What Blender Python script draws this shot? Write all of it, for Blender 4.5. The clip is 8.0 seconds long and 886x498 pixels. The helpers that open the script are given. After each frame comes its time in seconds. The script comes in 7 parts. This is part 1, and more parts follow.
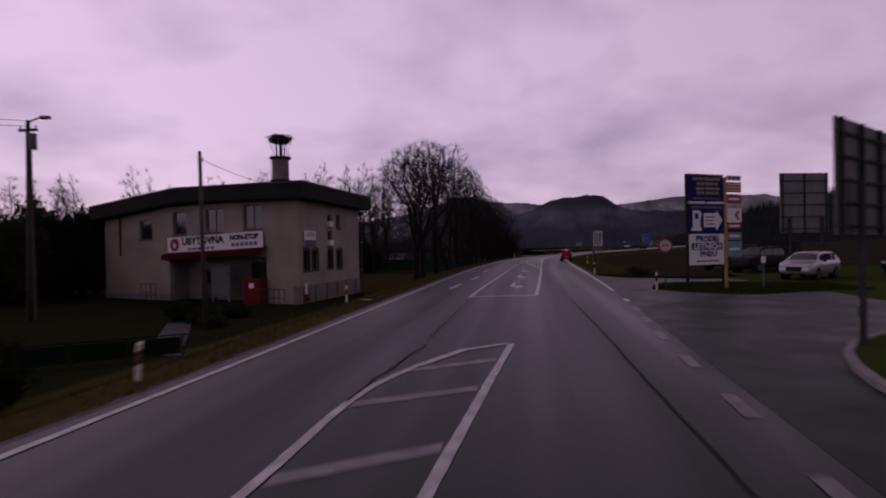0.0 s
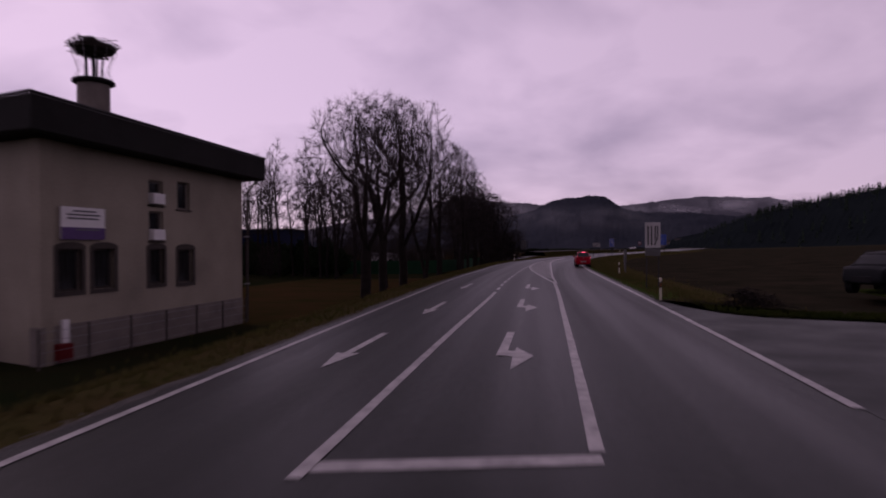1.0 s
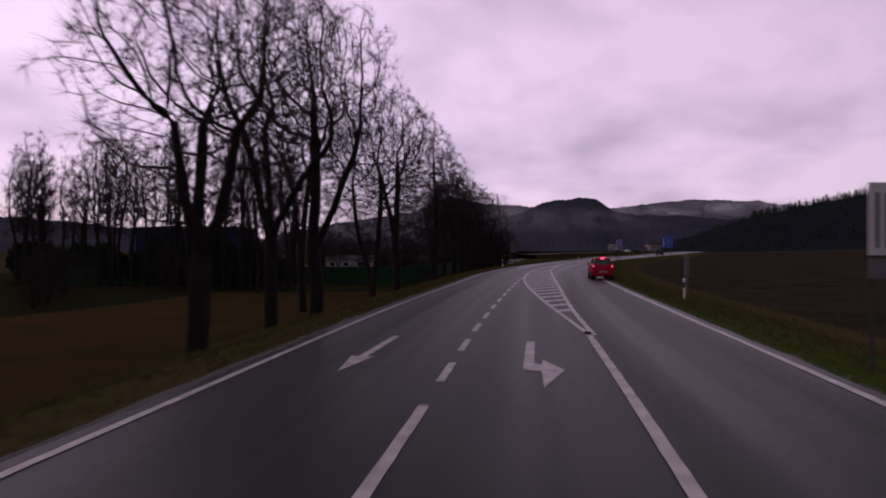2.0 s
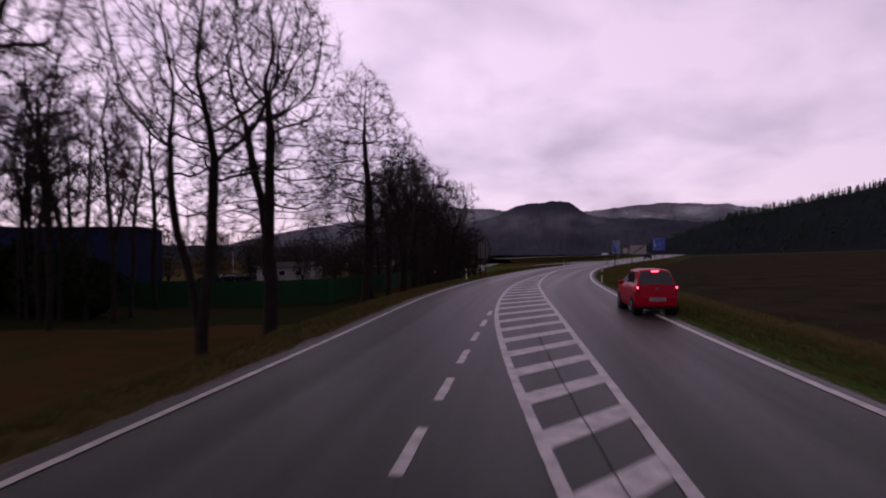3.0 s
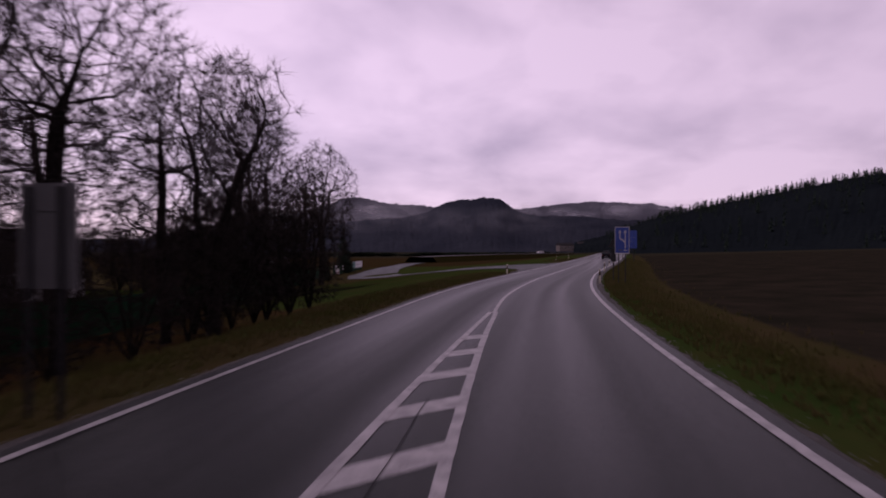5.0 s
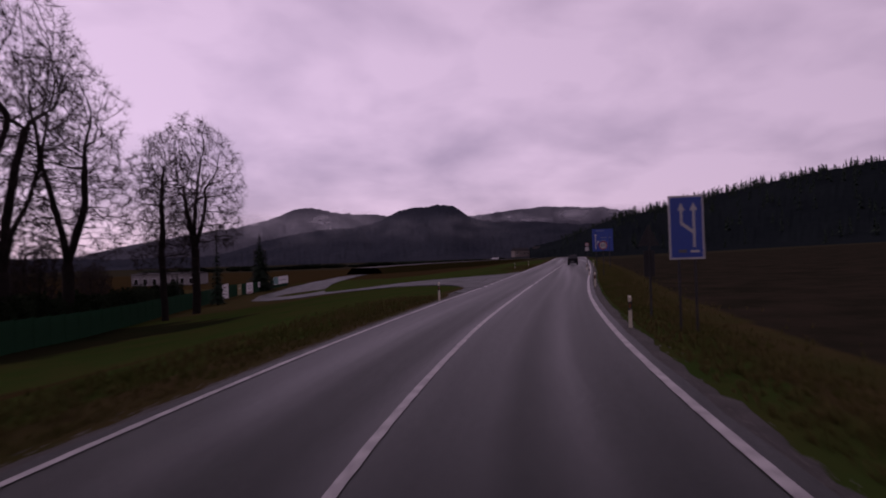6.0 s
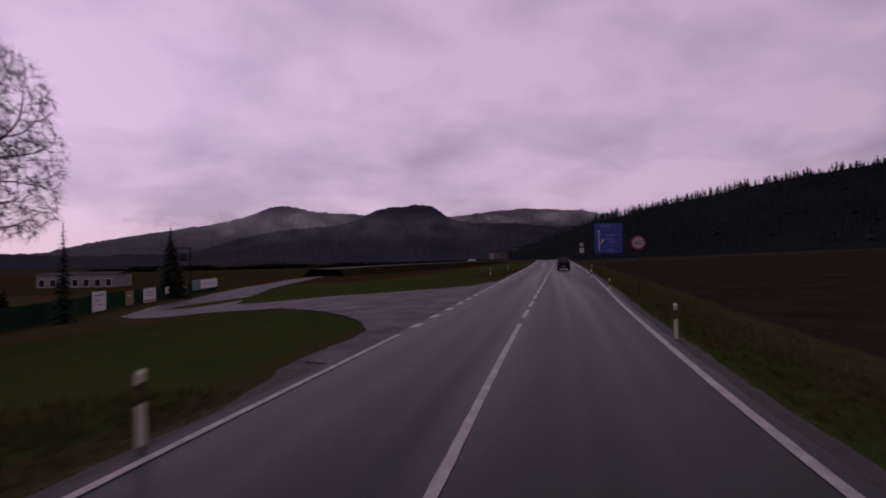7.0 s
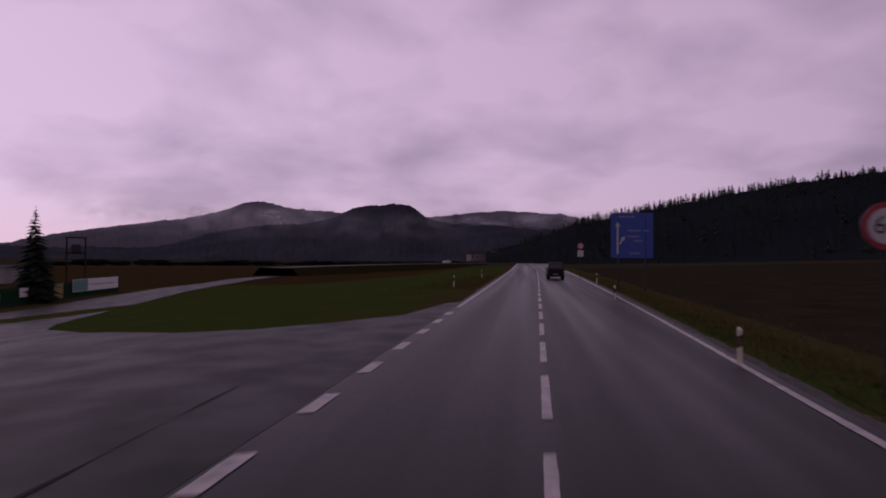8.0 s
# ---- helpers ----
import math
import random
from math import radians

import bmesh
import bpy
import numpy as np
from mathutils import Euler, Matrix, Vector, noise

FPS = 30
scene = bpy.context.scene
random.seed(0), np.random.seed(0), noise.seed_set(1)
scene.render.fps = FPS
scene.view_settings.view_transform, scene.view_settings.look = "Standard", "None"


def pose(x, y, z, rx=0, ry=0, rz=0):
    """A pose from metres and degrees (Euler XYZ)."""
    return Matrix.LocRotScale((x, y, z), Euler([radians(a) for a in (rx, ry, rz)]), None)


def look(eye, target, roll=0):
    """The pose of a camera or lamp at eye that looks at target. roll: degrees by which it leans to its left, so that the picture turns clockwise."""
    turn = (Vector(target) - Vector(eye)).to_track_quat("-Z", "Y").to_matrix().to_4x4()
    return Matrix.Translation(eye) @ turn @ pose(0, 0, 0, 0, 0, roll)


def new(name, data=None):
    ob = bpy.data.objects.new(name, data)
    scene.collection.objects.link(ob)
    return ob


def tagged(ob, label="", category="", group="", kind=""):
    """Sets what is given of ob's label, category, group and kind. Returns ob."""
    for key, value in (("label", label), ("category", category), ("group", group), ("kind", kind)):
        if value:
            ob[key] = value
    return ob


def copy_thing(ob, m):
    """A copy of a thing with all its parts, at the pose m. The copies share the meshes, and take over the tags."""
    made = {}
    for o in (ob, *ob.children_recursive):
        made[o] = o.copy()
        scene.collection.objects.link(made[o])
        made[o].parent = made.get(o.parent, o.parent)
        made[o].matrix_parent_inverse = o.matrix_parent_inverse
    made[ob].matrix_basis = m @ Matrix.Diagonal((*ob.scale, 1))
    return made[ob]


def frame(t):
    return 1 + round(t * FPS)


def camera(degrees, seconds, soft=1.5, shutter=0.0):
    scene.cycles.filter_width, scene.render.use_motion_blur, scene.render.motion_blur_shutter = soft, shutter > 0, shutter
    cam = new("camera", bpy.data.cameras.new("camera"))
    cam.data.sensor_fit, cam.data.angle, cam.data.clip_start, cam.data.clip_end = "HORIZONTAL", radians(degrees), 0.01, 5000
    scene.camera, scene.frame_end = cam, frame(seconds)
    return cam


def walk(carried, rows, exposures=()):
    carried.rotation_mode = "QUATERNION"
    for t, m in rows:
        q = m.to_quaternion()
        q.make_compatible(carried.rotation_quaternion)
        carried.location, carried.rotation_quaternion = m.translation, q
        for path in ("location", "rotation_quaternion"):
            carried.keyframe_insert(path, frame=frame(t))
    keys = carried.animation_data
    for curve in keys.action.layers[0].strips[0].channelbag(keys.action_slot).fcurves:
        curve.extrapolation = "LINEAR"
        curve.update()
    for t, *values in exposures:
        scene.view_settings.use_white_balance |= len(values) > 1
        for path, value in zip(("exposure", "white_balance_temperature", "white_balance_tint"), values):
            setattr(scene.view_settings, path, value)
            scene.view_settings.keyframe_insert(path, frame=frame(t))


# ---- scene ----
cam = camera(72.97, 8.0, soft=1.9, shutter=0.25)
# seconds, x, y, z, heading clockwise from +y, tilt up, roll
ROWS = (
    (0.00, 0.00, 0.00, 2.15, -6.46, -0.19, -1.04),
    (0.30, 0.04, 6.28, 2.13, -6.50, -0.33, -1.25),
    (0.50, 0.04, 10.35, 2.12, -6.31, -0.26, -1.47),
    (0.70, 0.08, 14.27, 2.12, -6.38, -0.14, -0.80),
    (0.80, 0.11, 16.18, 2.10, -6.39, -0.14, -0.77),
    (1.00, 0.21, 19.93, 2.12, -6.52, -0.25, -0.29),
    (1.20, 0.27, 23.73, 2.10, -6.54, -0.37, -0.08),
    (1.50, 0.33, 29.55, 2.12, -6.27, -0.26, -0.03),
    (1.80, 0.42, 35.49, 2.12, -5.86, -0.14, -0.01),
    (2.00, 0.50, 39.53, 2.12, -5.56, -0.07, -0.01),
    (2.30, 0.67, 45.70, 2.12, -5.11, 0.05, -0.02),
    (2.50, 0.81, 49.90, 2.12, -4.84, 0.54, 0.23),
    (2.70, 0.99, 54.15, 2.12, -4.23, 0.46, -0.02),
    (3.00, 1.36, 60.61, 2.12, -3.09, 0.34, -0.41),
    (3.50, 2.25, 71.59, 2.12, -2.03, -0.02, -0.42),
    (3.80, 2.91, 78.32, 2.14, -1.09, 0.27, -0.32),
    (4.00, 3.39, 82.75, 2.12, -0.29, 0.11, -0.31),
    (4.40, 4.54, 91.30, 2.11, 1.65, 0.05, 0.21),
    (4.50, 4.83, 93.35, 2.12, 1.98, 0.15, 0.25),
    (4.70, 5.45, 97.40, 2.12, 2.28, -0.08, 0.12),
    (5.00, 6.51, 103.57, 2.12, 3.46, 0.01, 0.00),
    (5.25, 7.53, 108.80, 2.12, 4.75, 0.09, -0.09),
    (5.50, 8.68, 114.09, 2.12, 6.06, 0.17, -0.28),
    (5.80, 10.22, 120.54, 2.12, 7.33, 0.27, -0.89),
    (6.00, 11.33, 124.89, 2.10, 7.71, 0.76, -1.76),
    (6.20, 12.52, 129.26, 2.11, 8.03, 0.83, -0.89),
    (6.60, 14.88, 137.99, 2.13, 8.98, 0.89, -0.65),
    (7.00, 17.37, 146.68, 2.11, 9.71, 0.80, -1.01),
    (7.40, 19.89, 155.01, 2.14, 10.40, 0.75, -0.75),
    (7.70, 21.74, 161.17, 2.13, 11.02, 0.88, -0.23),
    (8.00, 23.62, 167.18, 2.13, 11.76, 0.87, 0.47),
)


def eye(x, y, z, heading, tilt, roll):
    return Matrix.Translation((x, y, z)) @ Euler((radians(90 + tilt), 0, -radians(heading))).to_matrix().to_4x4() @ pose(0, 0, 0, 0, 0, roll)


walk(cam, [(r[0], eye(*r[1:])) for r in ROWS], exposures=[(0.0, -0.36, 6500, 61), (0.6, -0.38, 6500, 60), (1.2, -0.22, 6500, 58), (2.5, 0.17, 6500, 52), (3.5, 0.24, 6500, 50), (4.5, 0.17, 6500, 52), (6.0, -0.23, 6500, 61), (7.0, -0.37, 6500, 62), (8.0, -0.4, 6500, 63)])

# ---- light: an overcast sky ----
world = bpy.data.worlds.new("overcast_sky")
scene.world = world
world.use_nodes = True
wn, wl = world.node_tree.nodes, world.node_tree.links
wn.clear()


def wnode(kind, **values):
    n = wn.new(kind)
    for k, v in values.items():
        n.inputs[k].default_value = v
    return n


w_out = wn.new("ShaderNodeOutputWorld")
w_bg = wn.new("ShaderNodeBackground")
w_bg.inputs["Strength"].default_value = 1.0
w_sky = wn.new("ShaderNodeTexSky")
w_sky.sky_type, w_sky.sun_disc = "NISHITA", False
w_sky.sun_elevation, w_sky.sun_rotation = radians(38), radians(-53)
w_tc = wn.new("ShaderNodeTexCoord")
w_sep = wn.new("ShaderNodeSeparateXYZ")
w_up = wn.new("ShaderNodeMath")
w_up.operation = "ADD"
w_up.inputs[1].default_value = 0.34
w_max = wn.new("ShaderNodeMath")
w_max.operation = "MAXIMUM"
w_max.inputs[1].default_value = 0.05
w_div = wn.new("ShaderNodeVectorMath")
w_div.operation = "DIVIDE"
w_com = wn.new("ShaderNodeCombineXYZ")
w_n1 = wnode("ShaderNodeTexNoise", Scale=2.9, Detail=4.5, Roughness=0.5, Distortion=0.25)
w_n2 = wnode("ShaderNodeTexNoise", Scale=1.7, Detail=3.0, Roughness=0.5)
w_add = wn.new("ShaderNodeMath")
w_add.operation = "MULTIPLY_ADD"
w_add.inputs[1].default_value = 0.8
w_ramp = wn.new("ShaderNodeValToRGB")
w_ramp.color_ramp.elements[0].position, w_ramp.color_ramp.elements[0].color = 0.63, (0.355, 0.339, 0.372, 1)
w_ramp.color_ramp.elements[1].position, w_ramp.color_ramp.elements[1].color = 0.99, (0.592, 0.568, 0.583, 1)
w_mix = wn.new("ShaderNodeMixRGB")
w_mix.inputs["Fac"].default_value = 0.985
wl.new(w_tc.outputs["Generated"], w_sep.inputs[0])
wl.new(w_sep.outputs["Z"], w_max.inputs[0])
wl.new(w_max.outputs[0], w_up.inputs[0])
for axis in "XYZ":
    wl.new(w_up.outputs[0], w_com.inputs[axis])
wl.new(w_tc.outputs["Generated"], w_div.inputs[0])
wl.new(w_com.outputs[0], w_div.inputs[1])
w_off = wn.new("ShaderNodeVectorMath")
w_off.operation = "ADD"
w_off.inputs[1].default_value = (4.3, 1.1, 0.0)
wl.new(w_div.outputs[0], w_off.inputs[0])
for n in (w_n1, w_n2):
    wl.new(w_off.outputs[0], n.inputs["Vector"])
wl.new(w_n1.outputs["Fac"], w_add.inputs[0])
wl.new(w_n2.outputs["Fac"], w_add.inputs[2])
wl.new(w_add.outputs[0], w_ramp.inputs["Fac"])
wl.new(w_sky.outputs["Color"], w_mix.inputs["Color1"])
wl.new(w_ramp.outputs["Color"], w_mix.inputs["Color2"])
# the sky is dimmed gently from horizon to unseen zenith, lowering the ground's light
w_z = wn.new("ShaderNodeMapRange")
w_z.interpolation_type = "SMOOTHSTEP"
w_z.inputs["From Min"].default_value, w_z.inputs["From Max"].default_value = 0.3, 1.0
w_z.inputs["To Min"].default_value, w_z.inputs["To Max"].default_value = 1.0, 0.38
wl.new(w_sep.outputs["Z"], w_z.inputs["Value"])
# the cloud is thinner, and so brighter, towards the hidden sun in the north-west
w_dot, w_side, w_mul = wn.new("ShaderNodeVectorMath"), wn.new("ShaderNodeMapRange"), wn.new("ShaderNodeMath")
w_dot.operation, w_mul.operation = "DOT_PRODUCT", "MULTIPLY"
w_dot.inputs[1].default_value = (-0.8, 0.6, 0.0)
w_side.inputs["From Min"].default_value, w_side.inputs["From Max"].default_value = -1.0, 1.0
w_side.inputs["To Min"].default_value, w_side.inputs["To Max"].default_value = 0.7, 1.16
wl.new(w_tc.outputs["Generated"], w_dot.inputs[0])
wl.new(w_dot.outputs["Value"], w_side.inputs["Value"])
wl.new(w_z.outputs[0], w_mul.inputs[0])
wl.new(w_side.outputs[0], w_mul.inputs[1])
# behind, in the south-east, the unseen sky is dimmed to darken what faces it
w_back, w_all = wn.new("ShaderNodeMapRange"), wn.new("ShaderNodeMath")
w_back.interpolation_type, w_all.operation = "SMOOTHSTEP", "MULTIPLY"
w_back.inputs["From Min"].default_value, w_back.inputs["From Max"].default_value = -0.95, 0.0
w_back.inputs["To Min"].default_value, w_back.inputs["To Max"].default_value = 0.76, 1.0
wl.new(w_dot.outputs["Value"], w_back.inputs["Value"])
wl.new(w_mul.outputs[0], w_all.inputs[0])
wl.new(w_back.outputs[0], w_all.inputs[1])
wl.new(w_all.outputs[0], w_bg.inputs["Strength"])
wl.new(w_mix.outputs["Color"], w_bg.inputs["Color"])
wl.new(w_bg.outputs[0], w_out.inputs["Surface"])

sun = new("sun", bpy.data.lights.new("sun", "SUN"))
sun.data.energy, sun.data.angle, sun.data.color = 0.2, radians(25), (1.0, 0.97, 0.93)
sun.matrix_world = look((-120, 150, 120), (0, 60, 0))

# ---- materials ----


def mat(name, base, second=None, rough=0.8, scale=3.0, fine=60.0, bump=0.15, metal=0.0, spec=0.5, amount=0.5, emit=None, island=0.0, rough_var=0.0, coat=0.0, bump_distance=0.01):
    m = bpy.data.materials.new(name)
    m.use_nodes = True
    n, l = m.node_tree.nodes, m.node_tree.links
    b = n["Principled BSDF"]
    b.inputs["Roughness"].default_value, b.inputs["Metallic"].default_value = rough, metal
    b.inputs["Specular IOR Level"].default_value = spec
    b.inputs["Coat Weight"].default_value = coat
    second = second or tuple(c * 0.7 for c in base)
    tc = n.new("ShaderNodeTexCoord")
    big, small = n.new("ShaderNodeTexNoise"), n.new("ShaderNodeTexNoise")
    for t, s, d in ((big, scale, 5.0), (small, fine, 3.0)):
        t.inputs["Scale"].default_value, t.inputs["Detail"].default_value = s, d
        l.new(tc.outputs["Object"], t.inputs["Vector"])
    mul = n.new("ShaderNodeMath")
    mul.operation = "MULTIPLY_ADD"
    mul.inputs[1].default_value = 0.45
    l.new(small.outputs["Fac"], mul.inputs[0])
    l.new(big.outputs["Fac"], mul.inputs[2])
    ramp = n.new("ShaderNodeMapRange")
    ramp.inputs["From Min"].default_value, ramp.inputs["From Max"].default_value = 0.72 - 0.28, 0.72 + 0.28
    ramp.inputs["To Max"].default_value = min(1.0, amount * 2)
    l.new(mul.outputs[0], ramp.inputs["Value"])
    mix = n.new("ShaderNodeMixRGB")
    mix.inputs["Color1"].default_value, mix.inputs["Color2"].default_value = (*base, 1), (*second, 1)
    l.new(ramp.outputs[0], mix.inputs["Fac"])
    colour = mix.outputs["Color"]
    if island:
        info, geo = n.new("ShaderNodeObjectInfo"), n.new("ShaderNodeNewGeometry")
        add = n.new("ShaderNodeMath")
        add.operation = "ADD"
        l.new(info.outputs["Random"], add.inputs[0])
        l.new(geo.outputs["Random Per Island"], add.inputs[1])
        rng = n.new("ShaderNodeMapRange")
        rng.inputs["From Max"].default_value = 2.0
        rng.inputs["To Min"].default_value, rng.inputs["To Max"].default_value = 1 - island, 1 + island
        l.new(add.outputs[0], rng.inputs["Value"])
        hsv = n.new("ShaderNodeHueSaturation")
        l.new(rng.outputs[0], hsv.inputs["Value"])
        l.new(colour, hsv.inputs["Color"])
        colour = hsv.outputs["Color"]
    l.new(colour, b.inputs["Base Color"])
    if rough_var:
        rr = n.new("ShaderNodeMapRange")
        rr.inputs["From Min"].default_value, rr.inputs["From Max"].default_value = 0.35, 0.65
        rr.inputs["To Min"].default_value, rr.inputs["To Max"].default_value = max(0.03, rough - rough_var), rough + rough_var
        l.new(big.outputs["Fac"], rr.inputs["Value"])
        l.new(rr.outputs[0], b.inputs["Roughness"])
    if bump:
        bp = n.new("ShaderNodeBump")
        bp.inputs["Strength"].default_value, bp.inputs["Distance"].default_value = bump, bump_distance
        l.new(small.outputs["Fac"], bp.inputs["Height"])
        l.new(bp.outputs["Normal"], b.inputs["Normal"])
    if emit:
        b.inputs["Emission Color"].default_value, b.inputs["Emission Strength"].default_value = (*emit[0], 1), emit[1]
    return m




def asphalt(name, base, second, rough, vary, spec):
    """Wet asphalt: chippings, soft damp patches and long wheel tracks that run along the road's UV."""
    m = mat(name, base, second, rough, 0.7, 70.0, 0.45, spec=spec, amount=0.5, bump_distance=0.006)
    n, l = m.node_tree.nodes, m.node_tree.links
    b = n["Principled BSDF"]
    uv, stretch, track, grain, mul, rng, hsv, shade = n.new("ShaderNodeUVMap"), n.new("ShaderNodeMapping"), n.new("ShaderNodeTexNoise"), n.new("ShaderNodeTexNoise"), n.new("ShaderNodeMath"), n.new("ShaderNodeMapRange"), n.new("ShaderNodeHueSaturation"), n.new("ShaderNodeMapRange")
    stretch.inputs["Scale"].default_value = (0.75, 0.012, 1.0)
    track.inputs["Scale"].default_value, track.inputs["Detail"].default_value = 1.0, 2.5
    grain.inputs["Scale"].default_value, grain.inputs["Detail"].default_value = 9.0, 6.0
    l.new(uv.outputs[0], stretch.inputs[0])
    l.new(stretch.outputs[0], track.inputs["Vector"])
    l.new(n["Texture Coordinate"].outputs["Object"], grain.inputs["Vector"])
    mul.operation = "MULTIPLY_ADD"
    mul.inputs[1].default_value = 0.3
    l.new(grain.outputs["Fac"], mul.inputs[0])
    l.new(track.outputs["Fac"], mul.inputs[2])
    for r, lo, hi in ((rng, rough - vary, rough + vary), (shade, 0.8, 1.25)):
        r.inputs["From Min"].default_value, r.inputs["From Max"].default_value = 0.45, 0.85
        r.inputs["To Min"].default_value, r.inputs["To Max"].default_value = lo, hi
        l.new(mul.outputs[0], r.inputs["Value"])
    l.new(rng.outputs[0], b.inputs["Roughness"])
    l.new(b.inputs["Base Color"].links[0].from_socket, hsv.inputs["Color"])
    l.new(shade.outputs[0], hsv.inputs["Value"])
    l.new(hsv.outputs["Color"], b.inputs["Base Color"])
    return m


ASPHALT = asphalt("wet_asphalt", (0.0104, 0.0142, 0.0108), (0.0062, 0.0087, 0.0066), 0.46, 0.1, 0.145)
DARK_ASPHALT = asphalt("relaid_wet_asphalt", (0.0092, 0.0124, 0.0095), (0.0056, 0.0077, 0.0059), 0.5, 0.07, 0.115)
OLD_ASPHALT = mat("old_wet_asphalt", (0.0130, 0.0182, 0.0136), (0.0072, 0.0104, 0.0077), 0.52, 0.6, 40.0, 0.4, spec=0.11, rough_var=0.06, bump_distance=0.01)
TAR = mat("tar_seal", (0.0085, 0.0085, 0.0085), rough=0.7, bump=0.1, spec=0.1)
PAINT = mat("road_paint", (0.55, 0.53, 0.51), (0.12, 0.115, 0.11), 0.55, 3.2, 34.0, 0.3, amount=0.42)
WORN_PAINT = mat("worn_road_paint", (0.22, 0.21, 0.20), (0.02, 0.02, 0.02), 0.55, 2.6, 26.0, 0.3, amount=0.5)
GRAVEL = mat("gravel", (0.072, 0.066, 0.058), (0.022, 0.021, 0.016), 0.9, 1.6, 22.0, 0.9, bump_distance=0.03)
STONE = mat("gravel_stone", (0.15, 0.138, 0.122), (0.075, 0.07, 0.062), 0.85, 3.0, 40.0, 0.2, island=0.45)
LAWN = mat("lawn_grass", (0.026, 0.050, 0.011), (0.040, 0.046, 0.014), 0.95, 0.16, 7.0, 0.8, bump_distance=0.05, spec=0.0)


def ground_cover(name, kinds):
    """Ground whose cover follows the painted weights, with ragged borders; each kind has two tones of its own."""
    m = mat(name, *kinds[0], 0.95, 0.35, 8.0, 0.8, bump_distance=0.06, spec=0.0)
    n, l = m.node_tree.nodes, m.node_tree.links
    b = n["Principled BSDF"]
    tc = n["Texture Coordinate"]
    rag, tone = n.new("ShaderNodeTexNoise"), n.new("ShaderNodeTexNoise")
    for t, s, d in ((rag, 0.55, 7.0), (tone, 0.3, 8.0)):
        t.inputs["Scale"].default_value, t.inputs["Detail"].default_value = s, d
        t.inputs["Roughness"].default_value = 0.65
        l.new(tc.outputs["Object"], t.inputs["Vector"])
    spread = n.new("ShaderNodeMapRange")
    spread.inputs["From Min"].default_value, spread.inputs["From Max"].default_value = 0.36, 0.64
    l.new(tone.outputs["Fac"], spread.inputs["Value"])
    colour = b.inputs["Base Color"].links[0].from_socket
    for i, (one, two) in enumerate(kinds[1:]):
        weight = n.new("ShaderNodeAttribute")
        weight.attribute_name = f"cover_{i + 1}"
        add, edge, own, mix = n.new("ShaderNodeMath"), n.new("ShaderNodeMapRange"), n.new("ShaderNodeMixRGB"), n.new("ShaderNodeMixRGB")
        add.operation = "ADD"
        l.new(weight.outputs["Fac"], add.inputs[0])
        l.new(rag.outputs["Fac"], add.inputs[1])
        edge.inputs["From Min"].default_value, edge.inputs["From Max"].default_value = 0.82, 1.18
        l.new(add.outputs[0], edge.inputs["Value"])
        own.inputs["Color1"].default_value, own.inputs["Color2"].default_value = (*one, 1), (*two, 1)
        l.new(spread.outputs[0], own.inputs["Fac"])
        l.new(edge.outputs[0], mix.inputs["Fac"])
        l.new(colour, mix.inputs["Color1"])
        l.new(own.outputs["Color"], mix.inputs["Color2"])
        colour = mix.outputs["Color"]
    l.new(colour, b.inputs["Base Color"])
    return m


REED = mat("brown_meadow", (0.030, 0.021, 0.009), (0.020, 0.022, 0.006), 0.95, 0.35, 8.0, 0.8, bump_distance=0.06, spec=0.0)
GROUND = ground_cover("ground_cover", (((0.042, 0.046, 0.014), (0.070, 0.048, 0.023)), ((0.028, 0.058, 0.012), (0.048, 0.054, 0.015)), ((0.021, 0.0205, 0.013), (0.039, 0.0315, 0.021)), ((0.042, 0.034, 0.024), (0.034, 0.037, 0.019)), ((0.013, 0.019, 0.0075), (0.022, 0.020, 0.010)), ((0.056, 0.031, 0.014), (0.032, 0.029, 0.010))))
GREEN_BLADE = mat("green_grass_blades", (0.022, 0.042, 0.008), (0.045, 0.045, 0.013), 0.9, 0.5, 5.0, 0.0, island=0.35, spec=0.0)
BLADE = mat("grass_blades", (0.050, 0.064, 0.014), (0.108, 0.078, 0.034), 0.9, 0.5, 5.0, 0.0, island=0.35, spec=0.0)
PLASTER = mat("grey_plaster", (0.335, 0.292, 0.225), (0.20, 0.172, 0.132), 0.9, 0.45, 14.0, 0.35, amount=0.5)
PLINTH = mat("plinth_plaster", (0.21, 0.18, 0.155), (0.12, 0.104, 0.092), 0.92, 1.2, 18.0, 0.4)
ROOFING = mat("dark_roofing", (0.030, 0.029, 0.028), (0.018, 0.018, 0.018), 0.75, 1.2, 14.0, 0.35)
FASCIA = mat("dark_fascia", (0.021, 0.020, 0.019), (0.012, 0.012, 0.011), 0.85, 0.8, 10.0, 0.3, spec=0.15)
GLASS = mat("dark_window_glass", (0.02, 0.021, 0.024), rough=0.08, bump=0, spec=0.8)
WHITE_FRAME = mat("white_window_frame", (0.62, 0.61, 0.60), (0.45, 0.44, 0.43), 0.5, bump=0.05)
DARK_WOOD = mat("dark_wood", (0.048, 0.036, 0.028), (0.026, 0.02, 0.016), 0.8, 3.0, 30.0, 0.4)
RED_SHEET = mat("red_sheet", (0.15, 0.009, 0.010), (0.09, 0.006, 0.007), 0.7, 2.0, 20.0, 0.1, spec=0.15)
BANNER_WHITE = mat("banner_white", (0.76, 0.75, 0.74), (0.66, 0.65, 0.64), 0.6, 1.0, 12.0, 0.05, amount=0.3)
DULL_STEEL = mat("dull_steel", (0.045, 0.045, 0.044), (0.028, 0.028, 0.028), 0.8, 3.0, 30.0, 0.1, spec=0.15)
